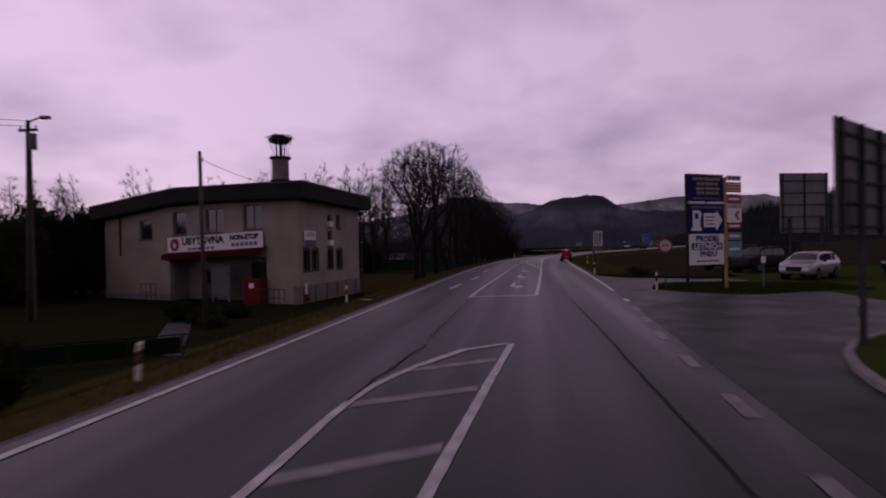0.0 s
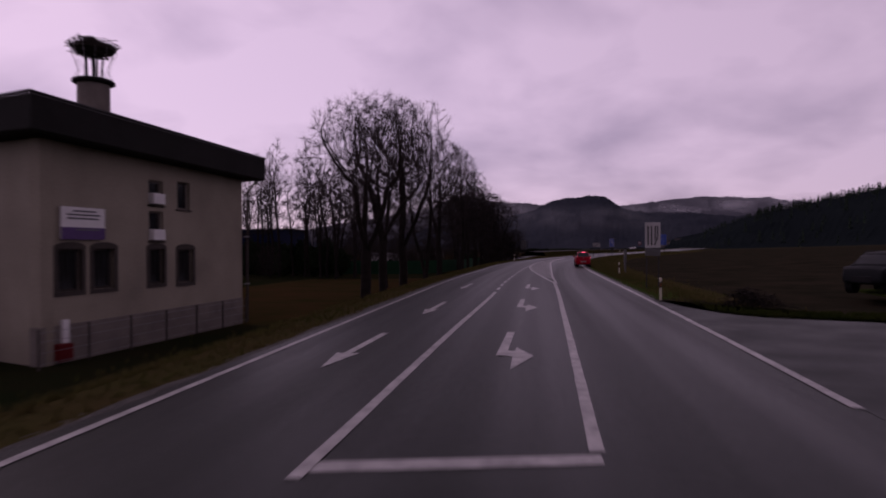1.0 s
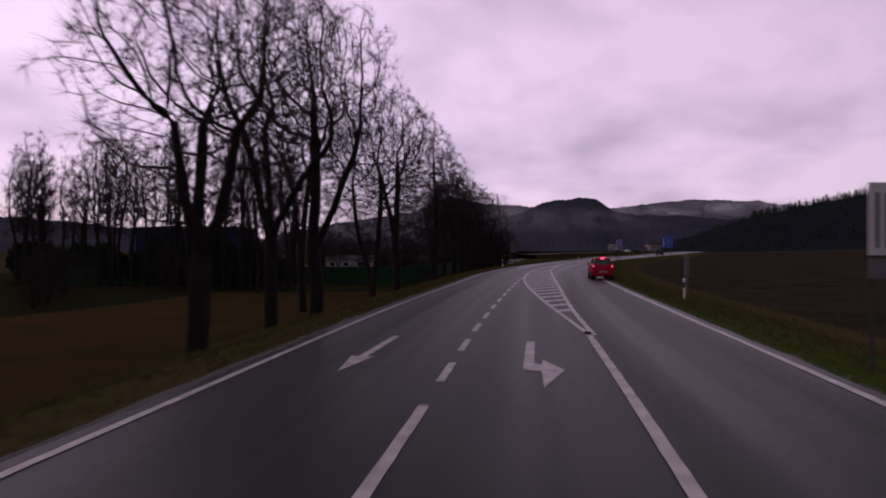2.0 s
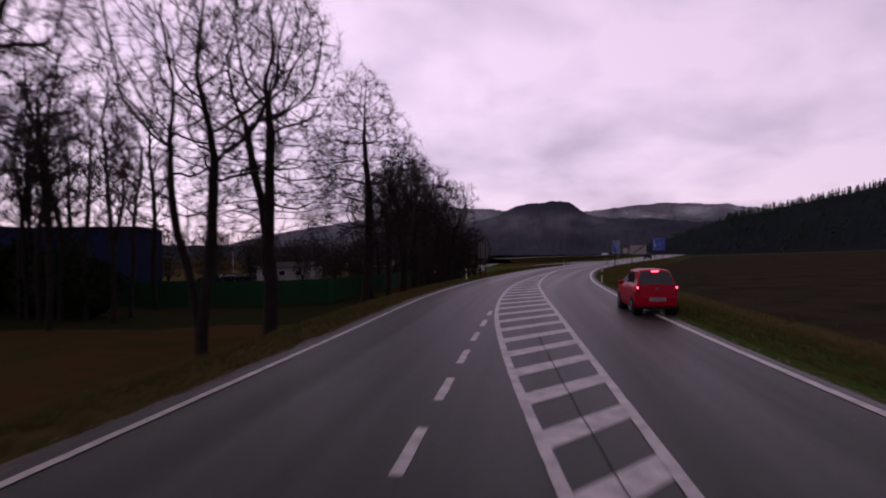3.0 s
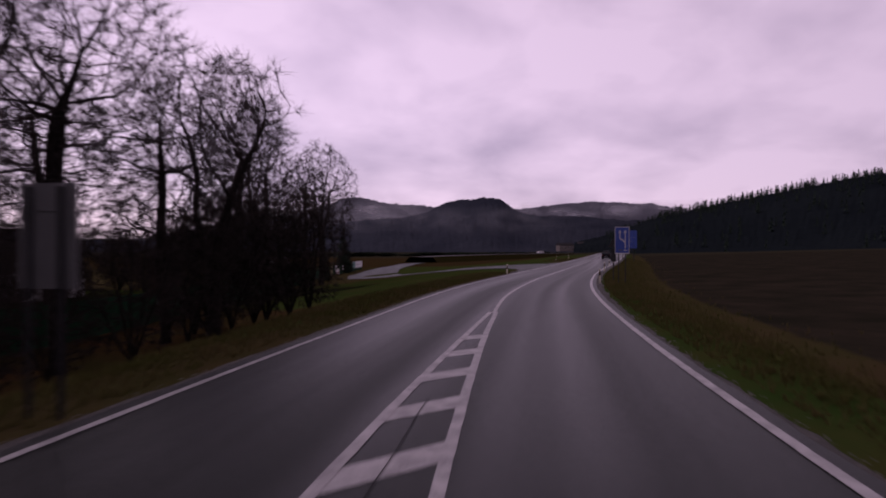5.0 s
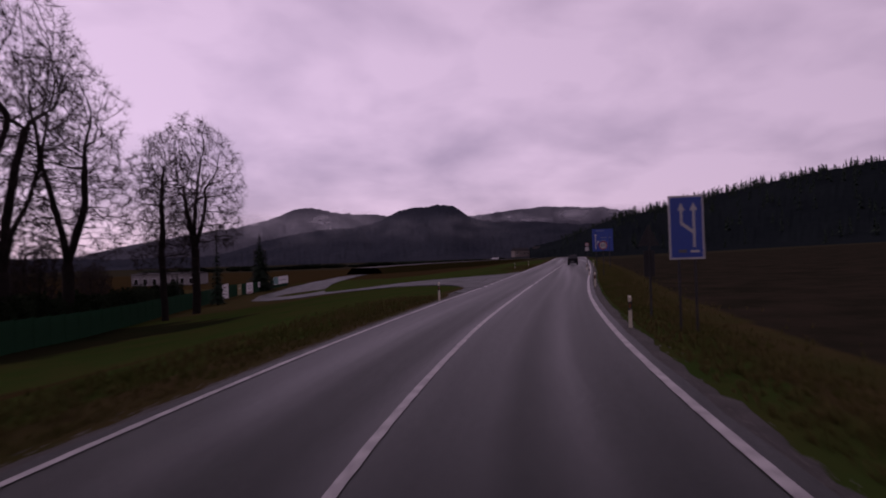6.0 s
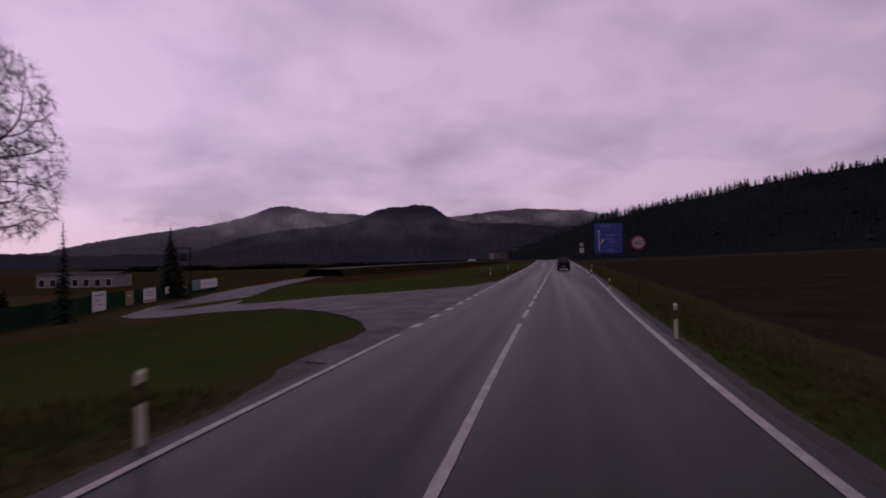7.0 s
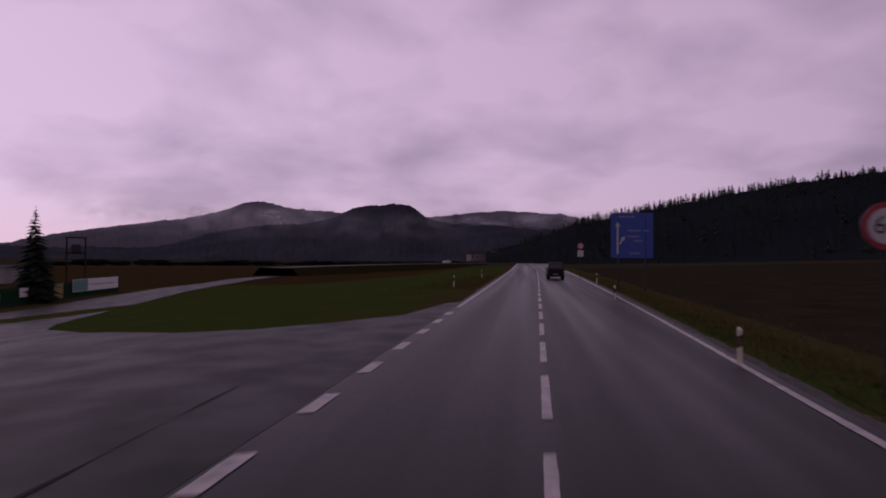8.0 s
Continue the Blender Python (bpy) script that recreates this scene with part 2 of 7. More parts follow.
SIGN_PALE = mat("sign_pale_blue", (0.13, 0.17, 0.30), (0.10, 0.13, 0.24), 0.6, 2.0, 20.0, 0.05, amount=0.4)
SIGN_WHITE = mat("sign_white", (0.46, 0.45, 0.44), (0.36, 0.35, 0.34), 0.6, 2.0, 20.0, 0.05, amount=0.4)
INK = mat("black_ink", (0.018, 0.018, 0.02), rough=0.6, bump=0)
GREY_INK = mat("grey_ink", (0.13, 0.13, 0.14), rough=0.6, bump=0)
SIGN_RED = mat("sign_red", (0.30, 0.015, 0.02), (0.24, 0.012, 0.016), 0.45, bump=0)
SIGN_BLUE = mat("sign_blue", (0.010, 0.054, 0.29), (0.009, 0.044, 0.24), 0.4, 2.0, 15.0, bump=0)
NAVY = mat("navy_print", (0.008, 0.018, 0.125), (0.007, 0.014, 0.09), 0.6, 1.5, 12.0, bump=0, spec=0.1)
PURPLE = mat("purple_print", (0.085, 0.03, 0.16), rough=0.5, bump=0)
ORANGE_PRINT = mat("orange_print", (0.50, 0.11, 0.10), rough=0.5, bump=0)
YELLOW = mat("yellow_paint", (0.42, 0.26, 0.045), (0.34, 0.2, 0.04), 0.5, bump=0.05)
OCHRE_PRINT = mat("ochre_print", (0.30, 0.25, 0.08), rough=0.5, bump=0)
TEAL_PRINT = mat("teal_print", (0.10, 0.30, 0.27), rough=0.5, bump=0)
POST_WHITE = mat("post_plastic", (0.62, 0.58, 0.44), (0.40, 0.36, 0.26), 0.5, 6.0, 40.0, 0.05, amount=0.4)
POST_BLACK = mat("post_black", (0.014, 0.014, 0.014), rough=0.55, bump=0)
REFLECTOR = mat("orange_reflector", (0.30, 0.10, 0.02), rough=0.2, bump=0)
ZINC = mat("galvanised_steel", (0.30, 0.30, 0.31), (0.2, 0.2, 0.21), 0.45, 4.0, 50.0, 0.1, metal=0.7)
YARD_GREEN = mat("dark_green_mesh", (0.008, 0.019, 0.011), (0.006, 0.013, 0.008), 0.95, 0.8, 30.0, 0.3, spec=0.03)
# a greyer white than the other signs, for place-name and number plates
DULL_WHITE = mat("dull_white_plate", (0.26, 0.25, 0.25), (0.19, 0.185, 0.18), 0.6, 2.0, 20.0, 0.05, amount=0.4)
SIGN_BACK = mat("sign_back_metal", (0.12, 0.12, 0.12), (0.08, 0.08, 0.08), 0.6, 2.0, 30.0, 0.1, metal=0.3)
BOARD_GREY = mat("weathered_board", (0.20, 0.20, 0.205), (0.12, 0.12, 0.125), 0.8, 1.5, 18.0, 0.15, spec=0.2)
CONCRETE = mat("concrete", (0.25, 0.24, 0.225), (0.16, 0.15, 0.14), 0.9, 2.0, 30.0, 0.35)
KERB = mat("kerb_concrete", (0.20, 0.19, 0.18), (0.10, 0.095, 0.09), 0.85, 2.0, 30.0, 0.35, island=0.15)
BARK = mat("tree_bark", (0.024, 0.019, 0.0165), (0.012, 0.0095, 0.008), 0.95, 2.5, 22.0, 1.0, bump_distance=0.03, spec=0.1)
TWIG = mat("twigs", (0.034, 0.027, 0.025), (0.02, 0.016, 0.015), 0.95, 0.8, 8.0, 0.0, spec=0.1)
BUSH_TWIG = mat("bush_twigs", (0.034, 0.027, 0.022), (0.02, 0.016, 0.014), 0.95, 0.8, 8.0, 0.0, spec=0.1)
NEEDLE = mat("spruce_needles", (0.020, 0.034, 0.020), (0.012, 0.022, 0.014), 0.95, 0.8, 8.0, 0.0, island=0.4, spec=0.1)
HEDGE = mat("hedge_leaves", (0.017, 0.027, 0.013), (0.009, 0.015, 0.008), 0.95, 0.8, 8.0, 0.0, island=0.5, spec=0.05)
# distance haze is put into these base colours: bluish first, palest farthest off
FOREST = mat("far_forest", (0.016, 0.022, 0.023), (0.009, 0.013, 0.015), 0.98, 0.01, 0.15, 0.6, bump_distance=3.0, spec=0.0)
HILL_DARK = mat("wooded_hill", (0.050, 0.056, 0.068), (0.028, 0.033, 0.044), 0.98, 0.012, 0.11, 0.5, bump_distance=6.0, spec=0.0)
HILL_PALE = mat("haze_toned_hill", (0.108, 0.110, 0.126), (0.070, 0.074, 0.088), 0.98, 0.006, 0.06, 0.3, bump_distance=6.0, spec=0.0)
RED_PAINT = mat("red_car_paint", (0.33, 0.0006, 0.012), (0.27, 0.0006, 0.010), 0.34, 1.0, 8.0, 0.0, spec=0.1, coat=0.05)
SILVER_PAINT = mat("silver_car_paint", (0.42, 0.42, 0.43), (0.38, 0.38, 0.39), 0.3, 1.0, 8.0, 0.0, metal=0.4, coat=0.4)
DARK_PAINT = mat("dark_car_paint", (0.013, 0.015, 0.016), (0.009, 0.011, 0.012), 0.6, 1.0, 8.0, 0.0, spec=0.08)
CAR_GLASS = mat("car_glass", (0.03, 0.034, 0.036), rough=0.06, bump=0, spec=0.5)
RUBBER = mat("tyre_rubber", (0.008, 0.008, 0.008), rough=0.9, bump=0.1, spec=0.1)
ALLOY = mat("alloy_rim", (0.14, 0.14, 0.15), rough=0.35, metal=0.8, bump=0)
TRIM = mat("black_trim", (0.010, 0.010, 0.011), rough=0.6, bump=0, spec=0.2)
TAIL_LIT = mat("lit_tail_light", (0.6, 0.03, 0.03), rough=0.2, bump=0, emit=((1.0, 0.10, 0.14), 4.5))
TAIL_DARK = mat("tail_light", (0.25, 0.01, 0.012), rough=0.15, bump=0)
HEADLIGHT = mat("headlight", (0.5, 0.5, 0.52), rough=0.1, bump=0)
FENCE_GREEN = mat("green_fence_mesh", (0.012, 0.052, 0.026), (0.009, 0.036, 0.017), 0.95, 0.8, 30.0, 0.3, spec=0.03)
BLUE_SHEET = mat("dark_blue_sheet", (0.010, 0.016, 0.042), (0.007, 0.011, 0.03), 0.9, 0.4, 8.0, 0.1, spec=0.08)
WALL_WHITE = mat("white_wall", (0.27, 0.26, 0.25), (0.19, 0.185, 0.18), 0.85, 0.5, 12.0, 0.1)
ROOF_GREY = mat("grey_roof", (0.04, 0.036, 0.035), (0.028, 0.026, 0.026), 0.9, 0.6, 10.0, 0.1, spec=0.1)
# pale base colour stands in for sky mirrored by the far wet road
ROAD_SHEEN = mat("far_road_sheen", (0.20, 0.196, 0.19), (0.13, 0.128, 0.125), 0.95, 0.02, 0.5, 0.1, spec=0.0)
NEST = mat("nest_sticks", (0.035, 0.028, 0.022), rough=0.95, bump=0.5, island=0.3)
TRUCK_BLUE = mat("dark_truck_paint", (0.009, 0.013, 0.017), rough=0.75, bump=0, spec=0.06)

# ---- building helpers ----


def thing(name, label, category, m=None, group="", kind=""):
    ob = new(name)
    ob.empty_display_size = 0.2
    if m is not None:
        ob.matrix_world = m
    return tagged(ob, label, category, group, kind)


def mesh_of(name, bm, material, smooth=False):
    me = bpy.data.meshes.new(name)
    if smooth:
        for f in bm.faces:
            f.smooth = True
    bm.to_mesh(me)
    bm.free()
    for m in material if isinstance(material, (list, tuple)) else (material,):
        me.materials.append(m)
    return me


def part(name, bm, material, parent=None, label="", smooth=False, m=None):
    ob = new(name, mesh_of(name, bm, material, smooth))
    if parent:
        ob.parent = parent
    if m is not None:
        ob.matrix_basis = m
    if label:
        ob["label"] = label
    return ob


def raw(name, verts, faces, material, parent=None, smooth=False, label=""):
    me = bpy.data.meshes.new(name)
    me.from_pydata(verts, [], faces)
    me.update()
    for m in material if isinstance(material, (list, tuple)) else (material,):
        me.materials.append(m)
    if smooth:
        me.polygons.foreach_set("use_smooth", [True] * len(me.polygons))
    ob = new(name, me)
    if parent:
        ob.parent = parent
    if label:
        ob["label"] = label
    return ob


def box(x0, x1, y0, y1, z0, z1, bevel=0.0, bm=None, m=None):
    one = bmesh.new()
    bmesh.ops.create_cube(one, size=1)
    for v in one.verts:
        v.co = Vector(((x0 + x1) / 2 + v.co.x * (x1 - x0), (y0 + y1) / 2 + v.co.y * (y1 - y0), (z0 + z1) / 2 + v.co.z * (z1 - z0)))
    if bevel:
        bmesh.ops.bevel(one, geom=one.edges[:], offset=bevel, segments=1, affect="EDGES", profile=0.5)
    if m is not None:
        one.transform(m)
    return join(bm, one)


def join(bm, other):
    if bm is None:
        return other
    me = bpy.data.meshes.new("tmp")
    other.to_mesh(me)
    other.free()
    bm.from_mesh(me)
    bpy.data.meshes.remove(me)
    return bm


def tube(points, radii, sides=8, bm=None, caps=True):
    bm = bm or bmesh.new()
    rings = []
    for i, p in enumerate(points):
        p = Vector(p)
        a, b = Vector(points[max(i - 1, 0)]), Vector(points[min(i + 1, len(points) - 1)])
        d = (b - a).normalized()
        u = d.orthogonal().normalized() if abs(d.z) < 0.9 else Vector((1, 0, 0))
        u = (u - d * u.dot(d)).normalized()
        w = d.cross(u)
        r = radii[i] if isinstance(radii, (list, tuple)) else radii
        rings.append([bm.verts.new(p + (u * math.cos(k * 2 * math.pi / sides) + w * math.sin(k * 2 * math.pi / sides)) * r) for k in range(sides)])
    for a, b in zip(rings, rings[1:]):
        for k in range(sides):
            bm.faces.new((a[k], a[(k + 1) % sides], b[(k + 1) % sides], b[k]))
    if caps:
        bm.faces.new(rings[0][::-1])
        bm.faces.new(rings[-1])
    return bm


def slab(outline, z0, z1, bm=None, m=None):
    """A flat plate with that outline (x, y, counterclockwise) from z0 to z1."""
    one = bmesh.new()
    low, high = [one.verts.new((x, y, z0)) for x, y in outline], [one.verts.new((x, y, z1)) for x, y in outline]
    one.faces.new(low[::-1])
    one.faces.new(high)
    k = len(outline)
    for i in range(k):
        one.faces.new((low[i], low[(i + 1) % k], high[(i + 1) % k], high[i]))
    if m is not None:
        one.transform(m)
    return join(bm, one)


def disc_outline(r, k=28, cx=0.0, cy=0.0):
    return [(cx + r * math.cos(i * 2 * math.pi / k), cy + r * math.sin(i * 2 * math.pi / k)) for i in range(k)]


def lettering(name, text, size, material, parent, m, width=None, bold=0.0):
    """Flat letters in the built-in font, centred on m, as a mesh; width stretches them to fit."""
    cu = bpy.data.curves.new(name, "FONT")
    cu.body, cu.size, cu.align_x, cu.align_y, cu.extrude, cu.resolution_u = text, size, "CENTER", "CENTER", 0.002, 2
    cu.offset = bold
    tmp = bpy.data.objects.new("tmp", cu)
    scene.collection.objects.link(tmp)
    me = bpy.data.meshes.new_from_object(tmp.evaluated_get(bpy.context.evaluated_depsgraph_get()))
    bpy.data.objects.remove(tmp)
    xs = [v.co.x for v in me.vertices]
    if width and xs:
        k = width / (max(xs) - min(xs))
        me.transform(Matrix.Diagonal((k, 1, 1, 1)))
    me.materials.clear()
    me.materials.append(material)
    ob = new(name, me)
    ob.parent, ob.matrix_basis = parent, m
    return ob


def smooth_curve(ctrl):
    """x over y through the control points (y, x), as a smooth line."""
    ys, xs = np.array([c[0] for c in ctrl], float), np.array([c[1] for c in ctrl], float)
    d = np.gradient(xs, ys)
    fy, fx = [], []
    for i in range(len(ys) - 1):
        h = ys[i + 1] - ys[i]
        for k in range(12):
            t = k / 12
            fy.append(ys[i] + t * h)
            fx.append((2 * t**3 - 3 * t**2 + 1) * xs[i] + (t**3 - 2 * t**2 + t) * h * d[i] + (-2 * t**3 + 3 * t**2) * xs[i + 1] + (t**3 - t**2) * h * d[i + 1])
    fy, fx = np.array(fy + [ys[-1]]), np.array(fx + [xs[-1]])
    lo, hi = (fx[1] - fx[0]) / (fy[1] - fy[0]), d[-1]

    def at(y):
        if y < fy[0]:
            return float(fx[0] + (y - fy[0]) * lo)
        if y > fy[-1]:
            return float(fx[-1] + (y - fy[-1]) * hi)
        return float(np.interp(y, fy, fx))

    return at


def step(t):
    t = min(1.0, max(0.0, t))
    return t * t * (3 - 2 * t)


# ---- the road's lines: x over y ----
LEFT = smooth_curve([(0, -5.62), (15, -5.08), (30, -4.62), (45, -4.12), (60, -3.45), (75, -2.25), (90, -0.95), (105, 1.45), (120, 4.9), (135, 8.83), (150, 13.98), (165, 19.6), (190, 28.68), (250, 50.4), (340, 82.0)])
RIGHT = smooth_curve([(0, 2.6), (15, 3.75), (30, 4.75), (45, 5.53), (60, 6.2), (75, 6.95), (90, 8.14), (105, 9.92), (120, 12.7), (135, 16.4), (150, 21.25), (165, 26.92), (190, 36.95), (250, 60.2), (340, 94.2)])
CENTRE = smooth_curve([(122, 9.1), (130, 10.9), (140, 13.9), (155, 19.25), (170, 24.85), (190, 32.4), (250, 55.0), (340, 87.8)])
TURN_LEFT = smooth_curve([(25.2, -1.78), (35, -1.26), (45, -0.66), (56, -0.12), (64, 0.42), (72, 1.04), (83, 1.98)])
TURN_RIGHT = smooth_curve([(26, 1.06), (33, 1.48), (40, 1.88), (47, 2.28), (55, 2.66)])
HATCH_LEFT = smooth_curve([(54, 2.66), (60, 2.36), (66, 2.12), (74, 1.96), (82, 2.1), (90, 2.68), (100, 3.93), (110, 5.95), (118, 7.9), (123.5, 9.3)])
HATCH_RIGHT = smooth_curve([(54, 2.72), (60, 2.92), (70, 3.48), (80, 4.08), (90, 4.68), (100, 5.5), (110, 6.98), (118, 8.4), (123.5, 9.5)])


def depth_left(y):
    return float(np.interp(y, (-40, 20, 45, 70, 110, 150, 190, 260), (1.0, 1.1, 1.25, 1.7, 1.9, 2.6, 3.4, 3.2)))


def reach_left(y):
    return float(np.interp(y, (0, 50, 110, 150, 190), (3.2, 4.6, 7.0, 18.0, 44.0)))


def ground_z(x, y):
    l, r = LEFT(y), RIGHT(y)
    if x < l:
        d = l - x
        z = -depth_left(y) * step((d - 1.0) / reach_left(y))
        return z + 0.25 * noise.noise((x * 0.05, y * 0.05, 0)) * step((d - 6) / 20)
    if x > r:
        d = x - r
        lot = step((46 - y) / 8)
        dip = -0.55 * step((d - 1.6) / 3.0) * (1 - lot)
        rise = (0.024 * max(0.0, d - 7) * (1 - lot * 0.9)) if d < 160 else 0.024 * 153 * (1 - lot * 0.9)
        return dip + rise + 0.2 * noise.noise((x * 0.06, y * 0.06, 3)) * step((d - 6) / 20) * (1 - lot)
    return -0.1


# ---- ground: one sheet out to the horizon ----


def build_ground():
    rows = [-900, -400, -200, -110, -70] + list(np.arange(-50, 320, 2.0)) + [326, 336, 350, 370, 400, 440, 500, 580, 700, 850, 1050, 1400, 1900, 2700]
    off = [0.3, 0.9, 1.2, 1.6, 2.1, 2.7, 3.4, 4.2, 5.1, 6.1, 7.3, 8.7, 10.3, 12.3, 14.6, 17.4, 21, 25, 30, 36, 44, 54, 68, 90, 130, 160, 220, 320, 500, 800, 1400, 2400]
    verts, faces, slots = [], [], []
    cols = [-o for o in off[::-1]] + [None] * 3 + off
    for y in rows:
        l, r = LEFT(y), RIGHT(y)
        for j, o in enumerate(cols):
            if o is None:
                t = (j - len(off) + 1) / 4
                x, z = l + (r - l) * t, -0.1
            else:
                x = l + o if o < 0 else r + o
                z = ground_z(x, y)
                if abs(o) < 1.25:
                    z = -0.06 if abs(o) < 1 else min(z, -0.05)
                if abs(o) > 500:
                    z = min(z, 0) - 0.0
                if y > 420 or y < -100:
                    z = min(z, 0.5)
            verts.append((x, y, z))
    n = len(cols)
    for i in range(len(rows) - 1):
        for j in range(n - 1):
            faces.append((i * n + j, i * n + j + 1, (i + 1) * n + j + 1, (i + 1) * n + j))
    for i in range(len(rows)):
        for j in range(n):
            y, o = rows[i], cols[j] if cols[j] is not None else 0.0
            wob = 1.2 * noise.noise((o * 0.2, y * 0.08, 7))
            yy = y + 7 * noise.noise((o * 0.11, y * 0.04, 3))
            if o < 0:
                if y > 184:
                    x = LEFT(y) + o
                    edge = float(np.interp(y, (186, 190, 199, 209, 218, 234, 258, 284, 310, 345), (19, 15.4, 11, 7.6, 5.6, 4.4, 4.6, 6.2, 9.5, 15)))
                    s = 0 if o > -2.0 + wob else (1 if x > edge - 4 else (5 if y > 258 else 0))
                    s = 3 if abs(o) > 140 else s
                elif yy > 118:
                    s = 0 if o > -2.0 + wob else (5 if yy < 150 and -30 + 4 * wob < o < -7.5 + 2 * wob else (4 if o < -22 + 3 * wob and yy < 176 else 1))
                    s = 3 if abs(o) > 110 else s
                else:
                    s = 0 if o > -5.5 + wob else (5 if 44 < yy < 92 and o > -22 + 3 * wob else 4)
                    s = 3 if abs(o) > 160 else s
            elif o > 0:
                if y < 46:
                    s = 1 if 0 < y < 40 and o < 40 else 2
                else:
                    s = 1 if o < 2.4 + wob * 0.6 else (0 if o < 5.6 + wob else 2)
                s = 3 if o > 420 else s
            else:
                s = 0
            if y > 330:
                s = 3
            if o < -20 and 285 < y < 470:
                s = 5
            slots.append(s)
    ob = raw("ground", verts, faces, GROUND, smooth=True)
    for k in range(1, 6):
        ob.data.attributes.new(f"cover_{k}", "FLOAT", "POINT").data.foreach_set("value", [1.0 if s == k else 0.0 for s in slots])
    tagged(ob, "wet winter grass, verges and dark ploughed field along the road", "ground", kind="structure")
    return ob


ground = build_ground()


def ribbon(name, left, right, y0, y1, z_left, z_right, material, parent=None, pace=2.0, cols=1, label=""):
    """A strip between the lines left(y) and right(y)."""
    k = max(1, int(round((y1 - y0) / pace)))
    verts, faces = [], []
    for i in range(k + 1):
        y = y0 + (y1 - y0) * i / k
        a, b = left(y), right(y)
        for j in range(cols + 1):
            t = j / cols
            verts.append((a + (b - a) * t, y, z_left + (z_right - z_left) * t))
    n = cols + 1
    for i in range(k):
        for j in range(cols):
            faces.append((i * n + j, i * n + j + 1, (i + 1) * n + j + 1, (i + 1) * n + j))
    ob = raw(name, verts, faces, material, parent, label=label)
    uv = ob.data.uv_layers.new(name="along")
    across = [right(verts[i * n][1]) - left(verts[i * n][1]) for i in range(k + 1)]
    where = [(v % n / cols * across[v // n], verts[v][1]) for v in range(len(verts))]
    uv.data.foreach_set("uv", [c for lp in ob.data.loops for c in where[lp.vertex_index]])
    return ob


road = ribbon("road", lambda y: LEFT(y) - 0.30 - 0.03 * math.sin(y * 1.3), lambda y: RIGHT(y) + 0.30 + 0.03 * math.sin(y * 1.7), -60, 420, 0.0, 0.0, ASPHALT, cols=8)
tagged(road, "wet dark grey asphalt main road with worn white markings", "road", kind="structure")
for y0, y1 in ((-60, 162.4), (206, 420)):
    s = ribbon("shoulder", lambda y: LEFT(y) - 0.55 - 0.9 * step((y - 155) / 7) * (y < 200) - 0.14 * noise.noise((0, y * 0.55, 4)) - 0.1 * noise.noise((0, y * 2.1, 8)), lambda y: LEFT(y) - 0.30, y0, y1, -0.04, -0.012, GRAVEL, cols=3, pace=0.4)
    tagged(s, "narrow grey gravel shoulder beside the asphalt", "shoulder", kind="structure")
s = ribbon("shoulder", lambda y: RIGHT(y) + 0.26, lambda y: RIGHT(y) + 0.44 + 0.24 * step((y - 110) / 30) + 0.14 * noise.noise((3, y * 0.45, 4)) + 0.12 * noise.noise((3, y * 2.1, 8)), 43, 420, -0.012, -0.045, GRAVEL, cols=3, pace=0.4)
tagged(s, "narrow grey gravel shoulder beside the asphalt", "shoulder", kind="structure")


def flat_patch(name, outline, z, material, label, follow=False, cut=1.5):
    """A paved area: an outline filled and cut into a grid, laid on the ground."""
    bm = bmesh.new()
    bm.faces.new([bm.verts.new((x, y, 0)) for x, y in outline])
    bmesh.ops.triangulate(bm, faces=bm.faces[:])
    xs, ys = [p[0] for p in outline], [p[1] for p in outline]
    if follow:
        for axis, lo, hi in ((0, min(xs), max(xs)), (1, min(ys), max(ys))):
            v = lo + cut
            while v < hi:
                no = (1, 0, 0) if axis == 0 else (0, 1, 0)
                co = (v, 0, 0) if axis == 0 else (0, v, 0)
                bmesh.ops.bisect_plane(bm, geom=bm.verts[:] + bm.edges[:] + bm.faces[:], plane_co=co, plane_no=no)
                v += cut
    for v in bm.verts:
        g = ground_z(v.co.x, v.co.y)
        d = LEFT(v.co.y) - v.co.x
        v.co.z = z if not follow else (0.004 if d < 1.3 else 0.004 + (g + z - 0.004) * step((d - 1.3) / 2.5))
    rim = bmesh.ops.extrude_edge_only(bm, edges=[e for e in bm.edges if e.is_boundary])["geom"]
    for v in rim:
        if isinstance(v, bmesh.types.BMVert):
            v.co.z -= 0.08
    ob = part(name, bm, material)
    return tagged(ob, label, "road", kind="structure")

side_road_right = flat_patch("side_road_east", [(2.4, -8), (4.9, 7.2), (5.3, 9.2), (5.95, 11.3), (7.1, 13.6), (9.2, 15.4), (13, 16.6), (60, 20.5), (60, 31.5), (16, 27.3), (12, 26.4), (9.7, 25.2), (8.6, 25.7), (7.7, 26.8), (7.0, 27.8), (6.55, 28.6), (4.72, 28.6), (4.6, 27), (3.9, 17), (2.9, 3)], 0.004, OLD_ASPHALT, "wet asphalt junction mouth of a side road")
field_access = flat_patch("field_access", [(4.72, 28.604), (6.55, 28.604), (6.75, 29.6), (7.2, 31.2), (7.7, 32.6), (9.3, 33.6), (12.9, 34.4), (12.9, 36.6), (10.6, 36.9), (9.8, 37.4), (8.5, 37.9), (7.5, 38.3), (6.7, 39.4), (6.1, 41.2), (5.75, 44), (5.45, 43.5), (5.2, 37), (4.9, 31.6)], 0.004, OLD_ASPHALT, "worn wet asphalt access beside the grass island")
car_park = flat_patch("car_park", [(13, 32.4), (20, 33.0), (60, 36.5), (60, 56), (16, 50)], 0.03, LAWN, "wet worn grass where cars park beside the side road")
